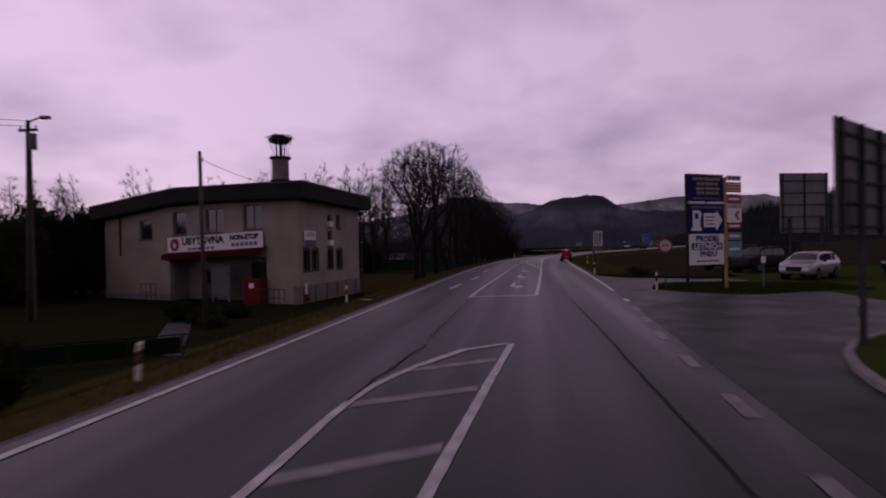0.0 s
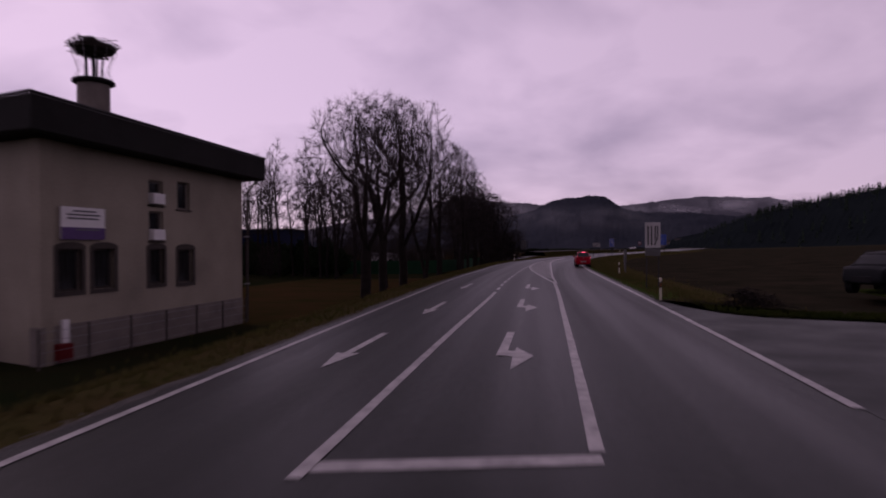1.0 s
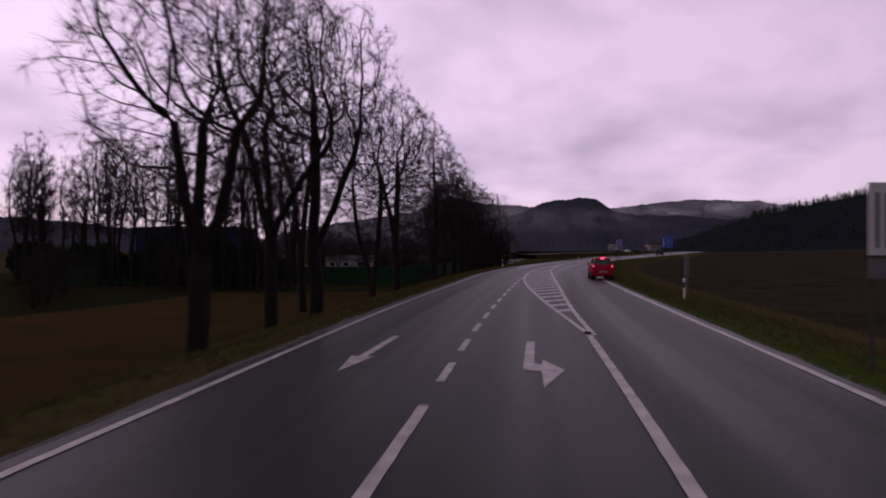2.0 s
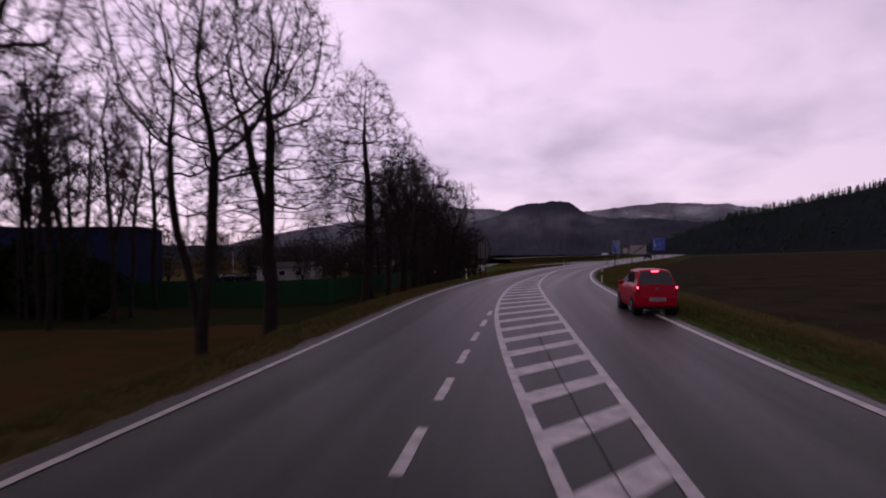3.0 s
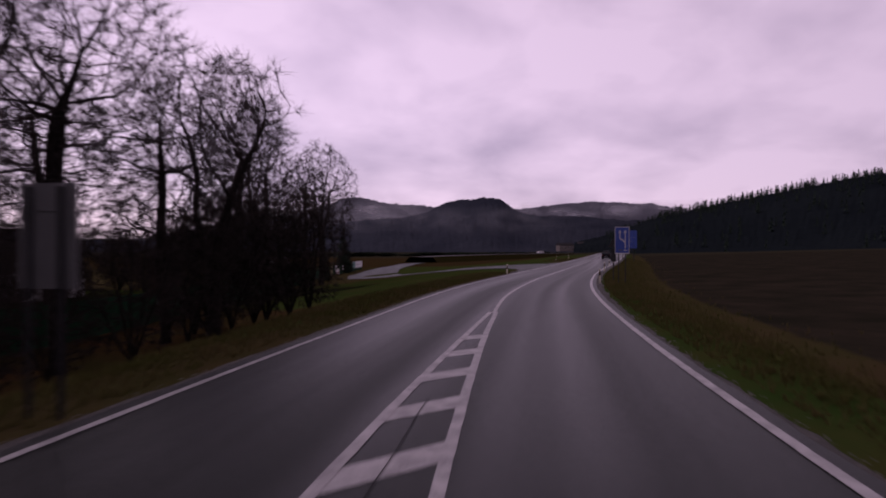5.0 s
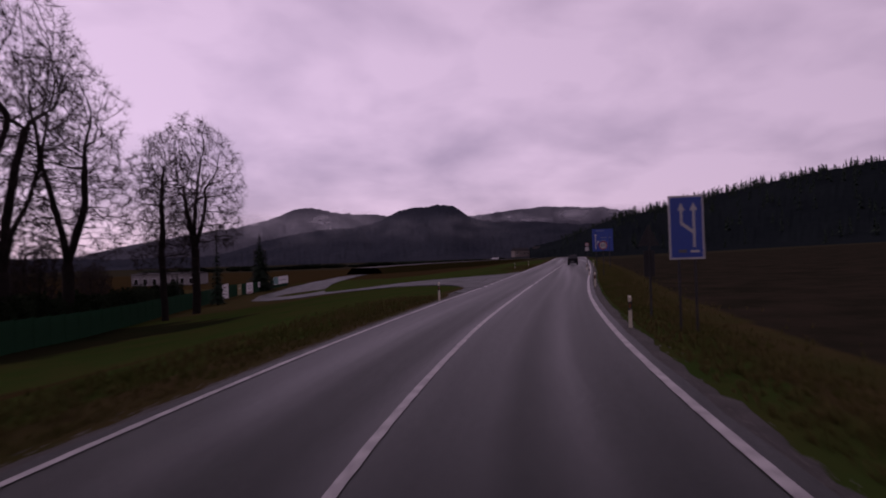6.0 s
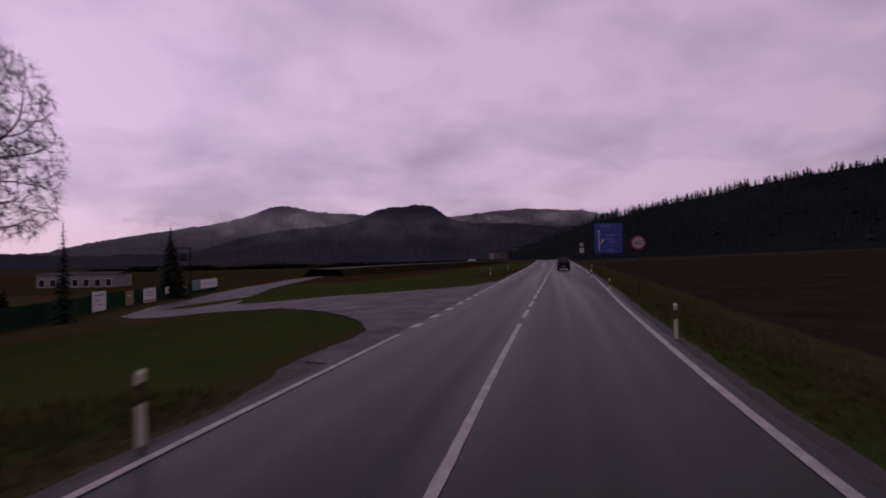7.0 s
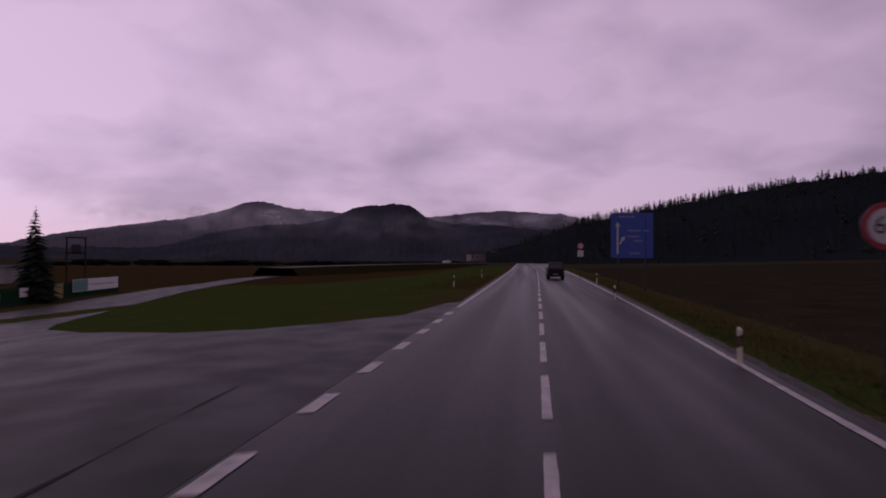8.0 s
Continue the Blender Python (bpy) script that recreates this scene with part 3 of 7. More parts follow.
L_MOUTH = [(LEFT(y) - 0.2, y) for y in (196, 190, 184, 178, 172, 166, 159)]
side_road_left = flat_patch("side_road_west", L_MOUTH + [(16.6, 159.5), (17.4, 162.0), (18.1, 164.4), (18.0, 167.0), (17.4, 170), (16.2, 174.5), (14, 181), (10, 187), (5.5, 193.5), (0, 202), (-4, 210), (-5, 222), (-4.5, 235), (-3.5, 250), (-1, 275), (4, 310), (11, 345), (15, 345), (9.5, 310), (6.2, 284), (4.6, 258), (4.4, 234), (5.6, 218), (7.6, 209), (11, 199), (15.4, 190.8), (19.4, 186.6), (21.8, 186.0), (24.3, 187.0), (26.8, 189.4), (29.4, 194.6)], 0.05, OLD_ASPHALT, "wet grey asphalt side road branching off between lawns", follow=True, cut=2.0)


# ---- markings ----


def line(name, curve, y0, y1, width, label="", parent=road, z=0.011, pace=0.3, paint=PAINT):
    chip = lambda y, k: 0.012 * noise.noise((y * 2.3, k, 1)) + 0.01 * noise.noise((y * 7.1, k, 2))
    return ribbon(name, lambda y: curve(y) - width / 2 + chip(y, 0), lambda y: curve(y) + width / 2 + chip(y, 5), y0, y1, z, z, paint, parent, pace, label=label)


def ground_shape(name, outline, material=PAINT, z=0.011, parent=road):
    bm = bmesh.new()
    bm.faces.new([bm.verts.new((x, y, z)) for x, y in outline])
    return part(name, bm, material, parent)


line("edge_line", LEFT, -60, 163.2, 0.13)
line("edge_line", LEFT, 192.5, 420, 0.17)
line("edge_line", RIGHT, 28.2, 420, 0.16)
line("edge_line", RIGHT, -60, 1.5, 0.19)
for i in range(7):
    line("dash", lambda y: RIGHT(y) - 0.3 * step((24 - y) / 12), 4.6 + i * 3.05, 5.75 + i * 3.05, 0.2, paint=WORN_PAINT if i < 6 else PAINT)
for i in range(10):
    line("dash", LEFT, 164.7 + i * 2.72, 165.8 + i * 2.72, 0.24)
line("centre_line", CENTRE, 123.2, 164.6, 0.14)
for i in range(24):
    line("dash", CENTRE, 166.4 + i * 4.15, 169.2 + i * 4.15, 0.15)
line("lane_line", TURN_LEFT, 25.2, 47.5, 0.15)
line("lane_line", TURN_RIGHT, 26.2, 55.0, 0.16)
for i in range(12):
    line("dash", TURN_LEFT, 49.0 + i * 2.88, 50.55 + i * 2.88, 0.14)
line("hatch_line", HATCH_LEFT, 54.4, 123.6, 0.145)
line("hatch_line", HATCH_RIGHT, 54.4, 123.6, 0.145)
ground_shape("lane_end_bar", z=0.007, outline=[(-1.82, 25.35), (1.1, 25.85), (1.1, 26.12), (-1.82, 25.62)])
for i in range(30):
    y = 58.82 + i * 2.055
    slant = max(0.5, min(1.05, 1.05 - (y - 80.0) * 0.014))
    b = HATCH_RIGHT(y)
    a = HATCH_LEFT(y - slant * 2.0)
    drop = slant * (b - a)
    if b - a > 0.5:
        ground_shape("hatch_bar", z=0.007, outline=[(HATCH_LEFT(y - drop - 0.66), y - drop - 0.66), (HATCH_RIGHT(y - 0.66), y - 0.66), (b, y), (HATCH_LEFT(y - drop), y - drop)])
# the hatched island before the turning lane
FIRST_LEFT = smooth_curve([(-20, -3.3), (0, -2.58), (5.2, -2.38), (9.3, -2.13), (10.8, -1.72)])
FIRST_RIGHT = smooth_curve([(-20, -2.4), (0, -1.16), (5.2, -0.76), (9, -0.42), (13.2, -0.02)])
line("hatch_line", FIRST_LEFT, -20, 10.8, 0.13)
line("hatch_line", FIRST_RIGHT, -20, 13.2, 0.14)
ground_shape("hatch_line", z=0.015, outline=[(-1.8, 10.72), (-1.62, 10.7), (-0.95, 12.3), (-0.1, 13.1), (-0.1, 13.3), (-1.08, 12.45)])
for y in (-6, -3.2, -0.4, 2.4, 5.2, 7.9, 10.2):
    a, b = FIRST_LEFT(y), FIRST_RIGHT(y + 1.0)
    ground_shape("hatch_bar", material=WORN_PAINT, z=0.007, outline=[(a + 0.1, y), (b - 0.1, y + 1.0), (b - 0.1, y + 1.32), (a + 0.1, y + 0.32)])


def straight_arrow(x, y, slope):
    s = lambda u, v: (x + u + slope * v, y + v)
    ground_shape("lane_arrow", [s(0, 0), s(0.24, 1.5), s(0.085, 1.4), s(0.085, 4.2), s(-0.085, 4.2), s(-0.085, 1.4), s(-0.24, 1.5)])


def turn_arrow(x, y, slope):
    s = lambda u, v: (x + u + slope * v, y + v)
    ground_shape("lane_arrow", [s(0.02, 4.6), s(-0.16, 4.6), s(-0.2, 1.45), s(0.12, 1.35), s(0.14, 0.1), s(0.52, 1.45), s(0.16, 2.4), s(0.14, 1.95), s(0.0, 2.0)])


straight_arrow(-3.12, 30.1, 0.06)
straight_arrow(-2.55, 38.4, 0.06)
straight_arrow(-2.3, 49.6, 0.07)
turn_arrow(0.03, 30.1, 0.05)
turn_arrow(0.5, 39.3, 0.05)
turn_arrow(1.0, 48.6, 0.05)

# tar-sealed cracks
for ctrl, w in ((((-9, 1.7), (2, 1.95), (6, 2.02), (10, 2.08), (15, 2.2), (23, 2.3)), 0.03), (((8.2, -2.35), (10, -2.2), (13, -1.9)), 0.04), (((14, -1.95), (18, -1.85), (24, -1.7)), 0.02), (((58, 2.55), (70, 2.75), (80, 3.1), (90, 3.65), (100, 4.6), (112, 6.8)), 0.012)):
    c = smooth_curve(ctrl)
    amp = 0.25 if w < 0.04 else 1.0
    wob = lambda y, c=c: c(y) + amp * (0.03 * math.sin(y * 3.1) + 0.02 * math.sin(y * 7.7))
    ribbon("tar_seam", lambda y: wob(y) - w / 2, lambda y: wob(y) + w / 2, ctrl[0][0], ctrl[-1][0], 0.019, 0.019, TAR, road, 0.5)

ribbon("tar_seam", lambda y: 19.84 + (y - 168.9) * 0.293 + 0.03 * math.sin(y * 1.7), lambda y: 19.862 + (y - 168.9) * 0.293 + 0.03 * math.sin(y * 1.75), 166.0, 177.5, 0.014, 0.014, TAR, road, 0.4, label="dark wet joint at the junction mouth")
ribbon("concrete_edging", lambda y: float(np.interp(y, (23.9, 30.2), (-5.75, -10.0))) - 0.16, lambda y: float(np.interp(y, (23.9, 30.2), (-5.75, -10.0))) + 0.16, 23.9, 30.2, -0.02, -0.02, CONCRETE, road, 0.5)
for v in bpy.data.objects["concrete_edging"].data.vertices:
    v.co.z = ground_z(v.co.x, v.co.y) + 0.05

ribbon("entrance_path", lambda y: float(np.interp(y, (17.5, 34.0), (-10.8, -19.3))) - 0.6, lambda y: float(np.interp(y, (17.5, 34.0), (-10.8, -19.3))) + 0.6, 17.5, 34.0, -0.02, -0.02, DARK_ASPHALT, road, 0.5, cols=2)
for v in bpy.data.objects["entrance_path"].data.vertices:
    v.co.z = ground_z(v.co.x, v.co.y) + 0.04

# ---- hills round the valley ----


def ridge(name, ctrl, dist, depth, material, label, rough, seed, base=-12):
    """A long hill: heights as angles of view over bearings, seen from the valley road."""
    cx, cy = 17.0, 147.0
    b0, b1 = ctrl[0][0], ctrl[-1][0]
    top = smooth_curve(ctrl)
    k = int((b1 - b0) * 8)
    prof = [(-1.0, 0.0), (-0.8, 0.22), (-0.55, 0.55), (-0.3, 0.82), (-0.12, 0.97), (0.0, 1.0), (0.3, 0.8), (1.0, 0.0)]
    prof = [(u, float(np.interp(u, [q[0] for q in prof], [q[1] for q in prof]))) for u in sorted({*np.linspace(-1, 0, 25).round(4), *[q[0] for q in prof]})]
    verts, faces = [], []
    for i in range(k + 1):
        b = b0 + (b1 - b0) * i / k
        h = dist * math.tan(radians(max(0.05, top(b)))) + 2.1
        for u, f in prof:
            r = dist + u * depth
            z = base + (h - base) * f
            x, y = cx + r * math.sin(radians(b)), cy + r * math.cos(radians(b))
            nz = noise.noise((x / 90 + seed, y / 90, seed)) * rough + noise.noise((x / 25, y / 25, seed)) * rough * 0.5 + noise.noise((b * 3.7, u * 9, seed)) * rough * 0.35 + (noise.noise((b * 13, 0, seed)) + 0.8 * noise.noise((b * 31, 0, seed))) * rough * 0.4 * (f > 0.99)
            verts.append((x, y, z + nz * (1 if f > 0.1 else 0)))
    n = len(prof)
    for i in range(k):
        for j in range(n - 1):
            faces.append((i * n + j, (i + 1) * n + j, (i + 1) * n + j + 1, i * n + j + 1))
    ob = raw(name, verts, faces, material, smooth=True)
    return tagged(ob, label, "hill", kind="structure")


# the far ridge's haze sits in its pale base colour
ridge("hill", [(-75, 1.2), (-60, 1.6), (-45, 1.9), (-35, 1.4), (-28, 0.8), (-24, 0.9), (-21, 1.6), (-14.8, 2.7), (-10.2, 3.5), (-7.8, 4.25), (-5.9, 4.9), (-2.3, 4.45), (1.6, 4.1), (8, 3.7), (11.8, 3.9), (17.5, 4.4), (22.2, 4.1), (26, 3.5), (34, 3.0), (45, 2.0)], 2300, 700, HILL_PALE, "wooded mountain ridge with haze put into its pale colour, under low cloud", 9, 2)
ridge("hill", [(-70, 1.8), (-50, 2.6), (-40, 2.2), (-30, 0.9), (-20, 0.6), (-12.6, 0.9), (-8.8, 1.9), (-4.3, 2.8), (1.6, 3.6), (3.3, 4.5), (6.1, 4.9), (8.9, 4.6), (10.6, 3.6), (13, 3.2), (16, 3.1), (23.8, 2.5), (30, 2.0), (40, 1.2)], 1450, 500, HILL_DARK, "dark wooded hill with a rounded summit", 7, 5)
FOREST_TOP = [(16, 0.5), (20, 1.6), (24, 3.0), (27, 3.5), (31, 4.35), (38, 5.5), (46, 6.3), (60, 6.5), (80, 5.0)]
ridge("wooded_slope", FOREST_TOP, 640, 330, FOREST, "dark spruce-covered slope beyond the ploughed field", 3, 9, base=-2)

# ---- low cloud on the ridges ----
MIST = bpy.data.materials.new("low_cloud")
MIST.use_nodes = True
mn, ml = MIST.node_tree.nodes, MIST.node_tree.links
mn.remove(mn["Principled BSDF"])
m_uv, m_map, m_noise, m_fade = mn.new("ShaderNodeUVMap"), mn.new("ShaderNodeMapping"), mn.new("ShaderNodeTexNoise"), mn.new("ShaderNodeAttribute")
m_rng, m_mul, m_mix, m_soft = mn.new("ShaderNodeMapRange"), mn.new("ShaderNodeMath"), mn.new("ShaderNodeMixShader"), mn.new("ShaderNodeMixShader")
m_clear, m_front, m_through = mn.new("ShaderNodeBsdfTransparent"), mn.new("ShaderNodeBsdfDiffuse"), mn.new("ShaderNodeBsdfTranslucent")
m_map.inputs["Scale"].default_value = (1.0, 1.6, 1.0)
m_noise.inputs["Scale"].default_value, m_noise.inputs["Detail"].default_value = 0.42, 3.0
m_rng.inputs["From Min"].default_value, m_rng.inputs["From Max"].default_value, m_rng.inputs["To Max"].default_value = 0.22, 0.85, 0.62
m_rng.interpolation_type, m_mul.operation, m_fade.attribute_name = "SMOOTHSTEP", "MULTIPLY", "thickness"
for n in (m_front, m_through):
    n.inputs["Color"].default_value = (0.8, 0.8, 0.82, 1)
ml.new(m_uv.outputs[0], m_map.inputs["Vector"])
ml.new(m_map.outputs[0], m_noise.inputs["Vector"])
ml.new(m_noise.outputs["Fac"], m_rng.inputs["Value"])
ml.new(m_rng.outputs[0], m_mul.inputs[0])
ml.new(m_fade.outputs["Fac"], m_mul.inputs[1])
ml.new(m_mul.outputs[0], m_mix.inputs["Fac"])
ml.new(m_clear.outputs[0], m_mix.inputs[1])
m_soft.inputs["Fac"].default_value = 0.85
ml.new(m_front.outputs[0], m_soft.inputs[1])
ml.new(m_through.outputs[0], m_soft.inputs[2])
ml.new(m_soft.outputs[0], m_mix.inputs[2])
ml.new(m_mix.outputs[0], mn["Material Output"].inputs["Surface"])


def mist_bank(b0, b1, low, high, dist, dense):
    """A thin veil of cloud hanging before a ridge, thickest in its upper part."""
    k, rows = int((b1 - b0) * 2), 8
    verts, faces, uvs, thick = [], [], [], []
    for i in range(k + 1):
        b = b0 + (b1 - b0) * i / k
        for j in range(rows + 1):
            e, t = low + (high - low) * j / rows, j / rows
            verts.append((17 + dist * math.sin(radians(b)), 147 + dist * math.cos(radians(b)), 2.1 + dist * math.tan(radians(e))))
            uvs.append((b, e * 1.3))
            thick.append(dense * step(t / 0.6) * step((1 - t) / 0.3) * step(i / k / 0.2) * step((1 - i / k) / 0.2))
    n = rows + 1
    faces = [(i * n + j, (i + 1) * n + j, (i + 1) * n + j + 1, i * n + j + 1) for i in range(k) for j in range(rows)]
    ob = raw("low_cloud", verts, faces, MIST, smooth=True)
    ob.data.uv_layers.new(name="along").data.foreach_set("uv", [c for lp in ob.data.loops for c in uvs[lp.vertex_index]])
    ob.data.attributes.new("thickness", "FLOAT", "POINT").data.foreach_set("value", thick)
    return tagged(ob, "low cloud drifting over the wooded ridge", "cloud", kind="stuff")


mist_bank(-22, 4, 1.6, 4.9, 1560, 0.8)
mist_bank(6, 32, 2.0, 4.6, 1960, 0.8)
mist_bank(-14, 16, 1.0, 4.4, 930, 0.25)

# ---- the hostel by the road ----
HOUSE_SE, HOUSE_NE, HOUSE_SW = Vector((-12.8, 35.2, 0)), Vector((-11.7, 45.4, 0)), Vector((-30.0, 41.5, 0))
BASE = -1.35


def wall_matrix(a, b, outward):
    u = (b - a).normalized()
    n = Vector((-u.y, u.x, 0)) * outward
    return Matrix(((u.x, n.x, 0, a.x), (u.y, n.y, 0, a.y), (0, 0, 1, 0), (0, 0, 0, 1)))


def pierced_wall(width, z0, z1, openings, thick=0.35):
    """A wall in the plane y = 0 that reaches back to y = -thick, with rectangular openings (x0, x1, z0, z1)."""
    xs = sorted({0.0, width, *[o[0] for o in openings], *[o[1] for o in openings]})
    zs = sorted({z0, z1, *[o[2] for o in openings], *[o[3] for o in openings]})
    bm = bmesh.new()
    for xa, xb in zip(xs, xs[1:]):
        for za, zb in zip(zs, zs[1:]):
            cx, cz = (xa + xb) / 2, (za + zb) / 2
            if not any(o[0] < cx < o[1] and o[2] < cz < o[3] for o in openings):
                box(xa, xb, -thick, 0, za, zb, bm=bm)
    bmesh.ops.remove_doubles(bm, verts=bm.verts[:], dist=0.0005)
    seen = {}
    for f in bm.faces:
        seen.setdefault(tuple(round(c, 3) for c in f.calc_center_median()), []).append(f)
    bmesh.ops.delete(bm, geom=[f for fs in seen.values() if len(fs) > 1 for f in fs], context="FACES_ONLY")
    return bm


def window(parent, m, o, split=True, frame_mat=WHITE_FRAME, sill=True, blind=0.0):
    x0, x1, z0, z1 = o
    w = new("window")
    w.parent, w.matrix_basis = parent, m
    bm = None
    f = 0.07
    for a in ((x0, x1, z0, z0 + f), (x0, x1, z1 - f, z1), (x0, x0 + f, z0 + f, z1 - f), (x1 - f, x1, z0 + f, z1 - f)):
        bm = box(a[0], a[1], -0.2, -0.13, a[2], a[3], bm=bm)
    if split:
        bm = box((x0 + x1) / 2 - 0.035, (x0 + x1) / 2 + 0.035, -0.2, -0.13, z0 + f, z1 - f, bm=bm)
    part("window_frame", bm, frame_mat, w)
    part("pane", box(x0 + f, x1 - f, -0.175, -0.165, z0 + f, z1 - f), GLASS, w)
    if blind:
        part("curtain", box(x0 + f, x1 - f, -0.235, -0.22, z1 - f - (z1 - z0) * blind, z1 - f), PLINTH, w)
    if sill:
        part("window_sill", box(x0 - 0.06, x1 + 0.06, -0.13, 0.07, z0 - 0.05, z0, bevel=0.01), DARK_WOOD, w)
    return w


def grille(parent, m, o):
    x0, x1, z0, z1 = o
    g = part("window_surround", bmesh.new(), DARK_WOOD, parent, m=m)
    bm = None
    for a in ((x0 - 0.13, x1 + 0.13, z0 - 0.13, z0), (x0 - 0.13, x0, z0, z1), (x1, x1 + 0.13, z0, z1)):
        bm = box(a[0], a[1], -0.1, 0.03, a[2], a[3], bm=bm)
    arch = [(x1 + 0.13, z1), (x1 + 0.13, z1 + 0.05)] + [((x0 + x1) / 2 + ((x1 - x0) / 2 + 0.13) * math.cos(radians(k)), z1 + 0.05 + 0.16 * math.sin(radians(k))) for k in range(20, 180, 20)] + [(x0 - 0.13, z1 + 0.05), (x0 - 0.13, z1)]
    bm = slab(arch, -0.03, 0.1, bm, m=Matrix(((1, 0, 0, 0), (0, 0, -1, 0), (0, 1, 0, 0), (0, 0, 0, 1))))
    bm.to_mesh(g.data)
    bm.free()
    for k in range(1, 4):
        x = x0 + (x1 - x0) * k / 4
        part("bar", tube([(x, -0.05, z0), (x, -0.05, z1)], 0.012, 5), TRIM, g)


house = thing("hostel", "two-storey grey plaster hostel with dark overhanging flat roof", "building")
FRONT, SIDE = wall_matrix(HOUSE_SE, HOUSE_SW, 1), wall_matrix(HOUSE_SE, HOUSE_NE, -1)
FRONT_LEN, SIDE_LEN = (HOUSE_SW - HOUSE_SE).length, (HOUSE_NE - HOUSE_SE).length
front_open = [(2.9, 4.5, 3.5, 5.05), (6.2, 7.9, 3.35, 4.98), (9.7, 11.0, 3.3, 4.9), (13.1, 14.5, 3.05, 4.45)]
entrance = (2.6, 11.4, BASE + 0.02, 1.75)
side_open = [(0.55, 1.42, 0.85, 2.1), (1.86, 2.72, 0.85, 2.1), (4.33, 5.08, 0.85, 2.08), (5.88, 6.75, 0.8, 2.05), (4.33, 5.08, 2.35, 3.42), (4.33, 5.08, 3.62, 4.5), (5.85, 6.6, 3.55, 4.6)]
part("wall_south", pierced_wall(FRONT_LEN, BASE, 5.3, front_open + [entrance]), PLASTER, house, m=FRONT)
part("wall_east", pierced_wall(SIDE_LEN, -0.1, 5.25, side_open), PLASTER, house, m=SIDE)
part("plinth", box(0, SIDE_LEN, -0.4, 0.03, BASE - 0.3, -0.1, bevel=0.01), PLINTH, house, "rough darker plinth along the wall foot", m=SIDE)
part("plinth", box(11.4, FRONT_LEN, -0.4, 0.03, BASE - 0.9, BASE + 0.55, bevel=0.01), PLINTH, house, m=FRONT)
NW = HOUSE_SW + (HOUSE_NE - HOUSE_SE)
part("wall_north", box(0, FRONT_LEN, -0.35, 0, BASE - 0.8, 5.2), PLASTER, house, m=wall_matrix(HOUSE_NE, NW, -1))
part("wall_west", box(0, SIDE_LEN, -0.35, 0, BASE - 0.9, 4.7), PLASTER, house, m=wall_matrix(HOUSE_SW, NW, 1))
part("floor_slab", slab([tuple((HOUSE_SE + (HOUSE_SW - HOUSE_SE) * a + (HOUSE_NE - HOUSE_SE) * b).xy) for a, b in ((0.02, 0.03), (0.02, 0.97), (0.98, 0.97), (0.98, 0.03))], 1.95, 2.2), CONCRETE, house)
# the recessed entrance bay
part("bay_wall", box(2.6, 11.4, -1.75, -1.6, BASE, 1.95), PLINTH, house, "shaded back wall of the entrance bay", m=FRONT)
part("bay_side", box(2.45, 2.6, -1.6, -0.35, BASE, 1.95), PLINTH, house, m=FRONT)
part("bay_side", box(11.4, 11.55, -1.6, -0.35, BASE, 1.95), PLINTH, house, m=FRONT)
door = new("door")
door.parent, door.matrix_basis = house, FRONT
door["label"] = "dark wooden entrance door with glazing"
part("door_leaf", box(8.6, 9.7, -1.58, -1.52, BASE, 0.95, bevel=0.01), DARK_WOOD, door)
part("pane", box(8.8, 9.5, -1.525, -1.51, -0.1, 0.7), GLASS, door)
part("door_handle", box(8.68, 8.72, -1.52, -1.46, -0.45, -0.25), ZINC, door)
part("bay_window", box(3.2, 5.4, -1.61, -1.57, 0.2, 1.4), GLASS, house, m=FRONT)
for o, bl in zip(front_open, (0.0, 0.0, 0.0, 0.5)):
    window(house, FRONT, o, split=o[1] - o[0] > 1.5, frame_mat=PLINTH, blind=bl)
for i, o in enumerate(side_open):
    window(house, SIDE, o, split=False, frame_mat=DARK_WOOD if i < 4 else PLINTH, sill=i >= 4, blind=0.45 if i in (0, 1, 4, 5) else 0.0)
    if i < 4:
        grille(house, SIDE, o)
# roof: a deep fascia round a flat roof, falling to the west end


def roof_ring(out, dz):
    u, v = (HOUSE_SW - HOUSE_SE).normalized(), (HOUSE_NE - HOUSE_SE).normalized()
    at = lambda a, b, z: HOUSE_SE + u * a + v * b + Vector((0, 0, z + dz))
    L, S = FRONT_LEN, SIDE_LEN
    return [at(-out, -out, 5.2), at(L * 0.55, -out, 5.42), at(L + out, -out, 4.55), at(L + out, S + out, 4.5), at(L * 0.55, S + out, 5.3), at(-out, S + out, 5.12)]


bm = bmesh.new()
rings = [[bm.verts.new(p) for p in roof_ring(o, z)] for o, z in ((0.0, 0.0), (0.75, 0.0), (0.82, 0.05), (0.82, 0.92), (0.72, 1.0), (0.3, 1.04))]
for a, b in zip(rings, rings[1:]):
    for k in range(6):
        bm.faces.new((a[k], a[(k + 1) % 6], b[(k + 1) % 6], b[k]))
bm.faces.new((rings[-1][0], rings[-1][1], rings[-1][4], rings[-1][5]))
bm.faces.new((rings[-1][1], rings[-1][2], rings[-1][3], rings[-1][4]))
bmesh.ops.recalc_face_normals(bm, faces=bm.faces[:])
roof = part("roof", bm, FASCIA, house, "deep black-brown fascia and flat roof")
bm = None
r = roof_ring(0.84, 1.0)
for k in range(6):
    bm = tube([r[k], r[(k + 1) % 6]], 0.045, 6, bm)
part("gutter_edge", bm, ROOFING, roof)
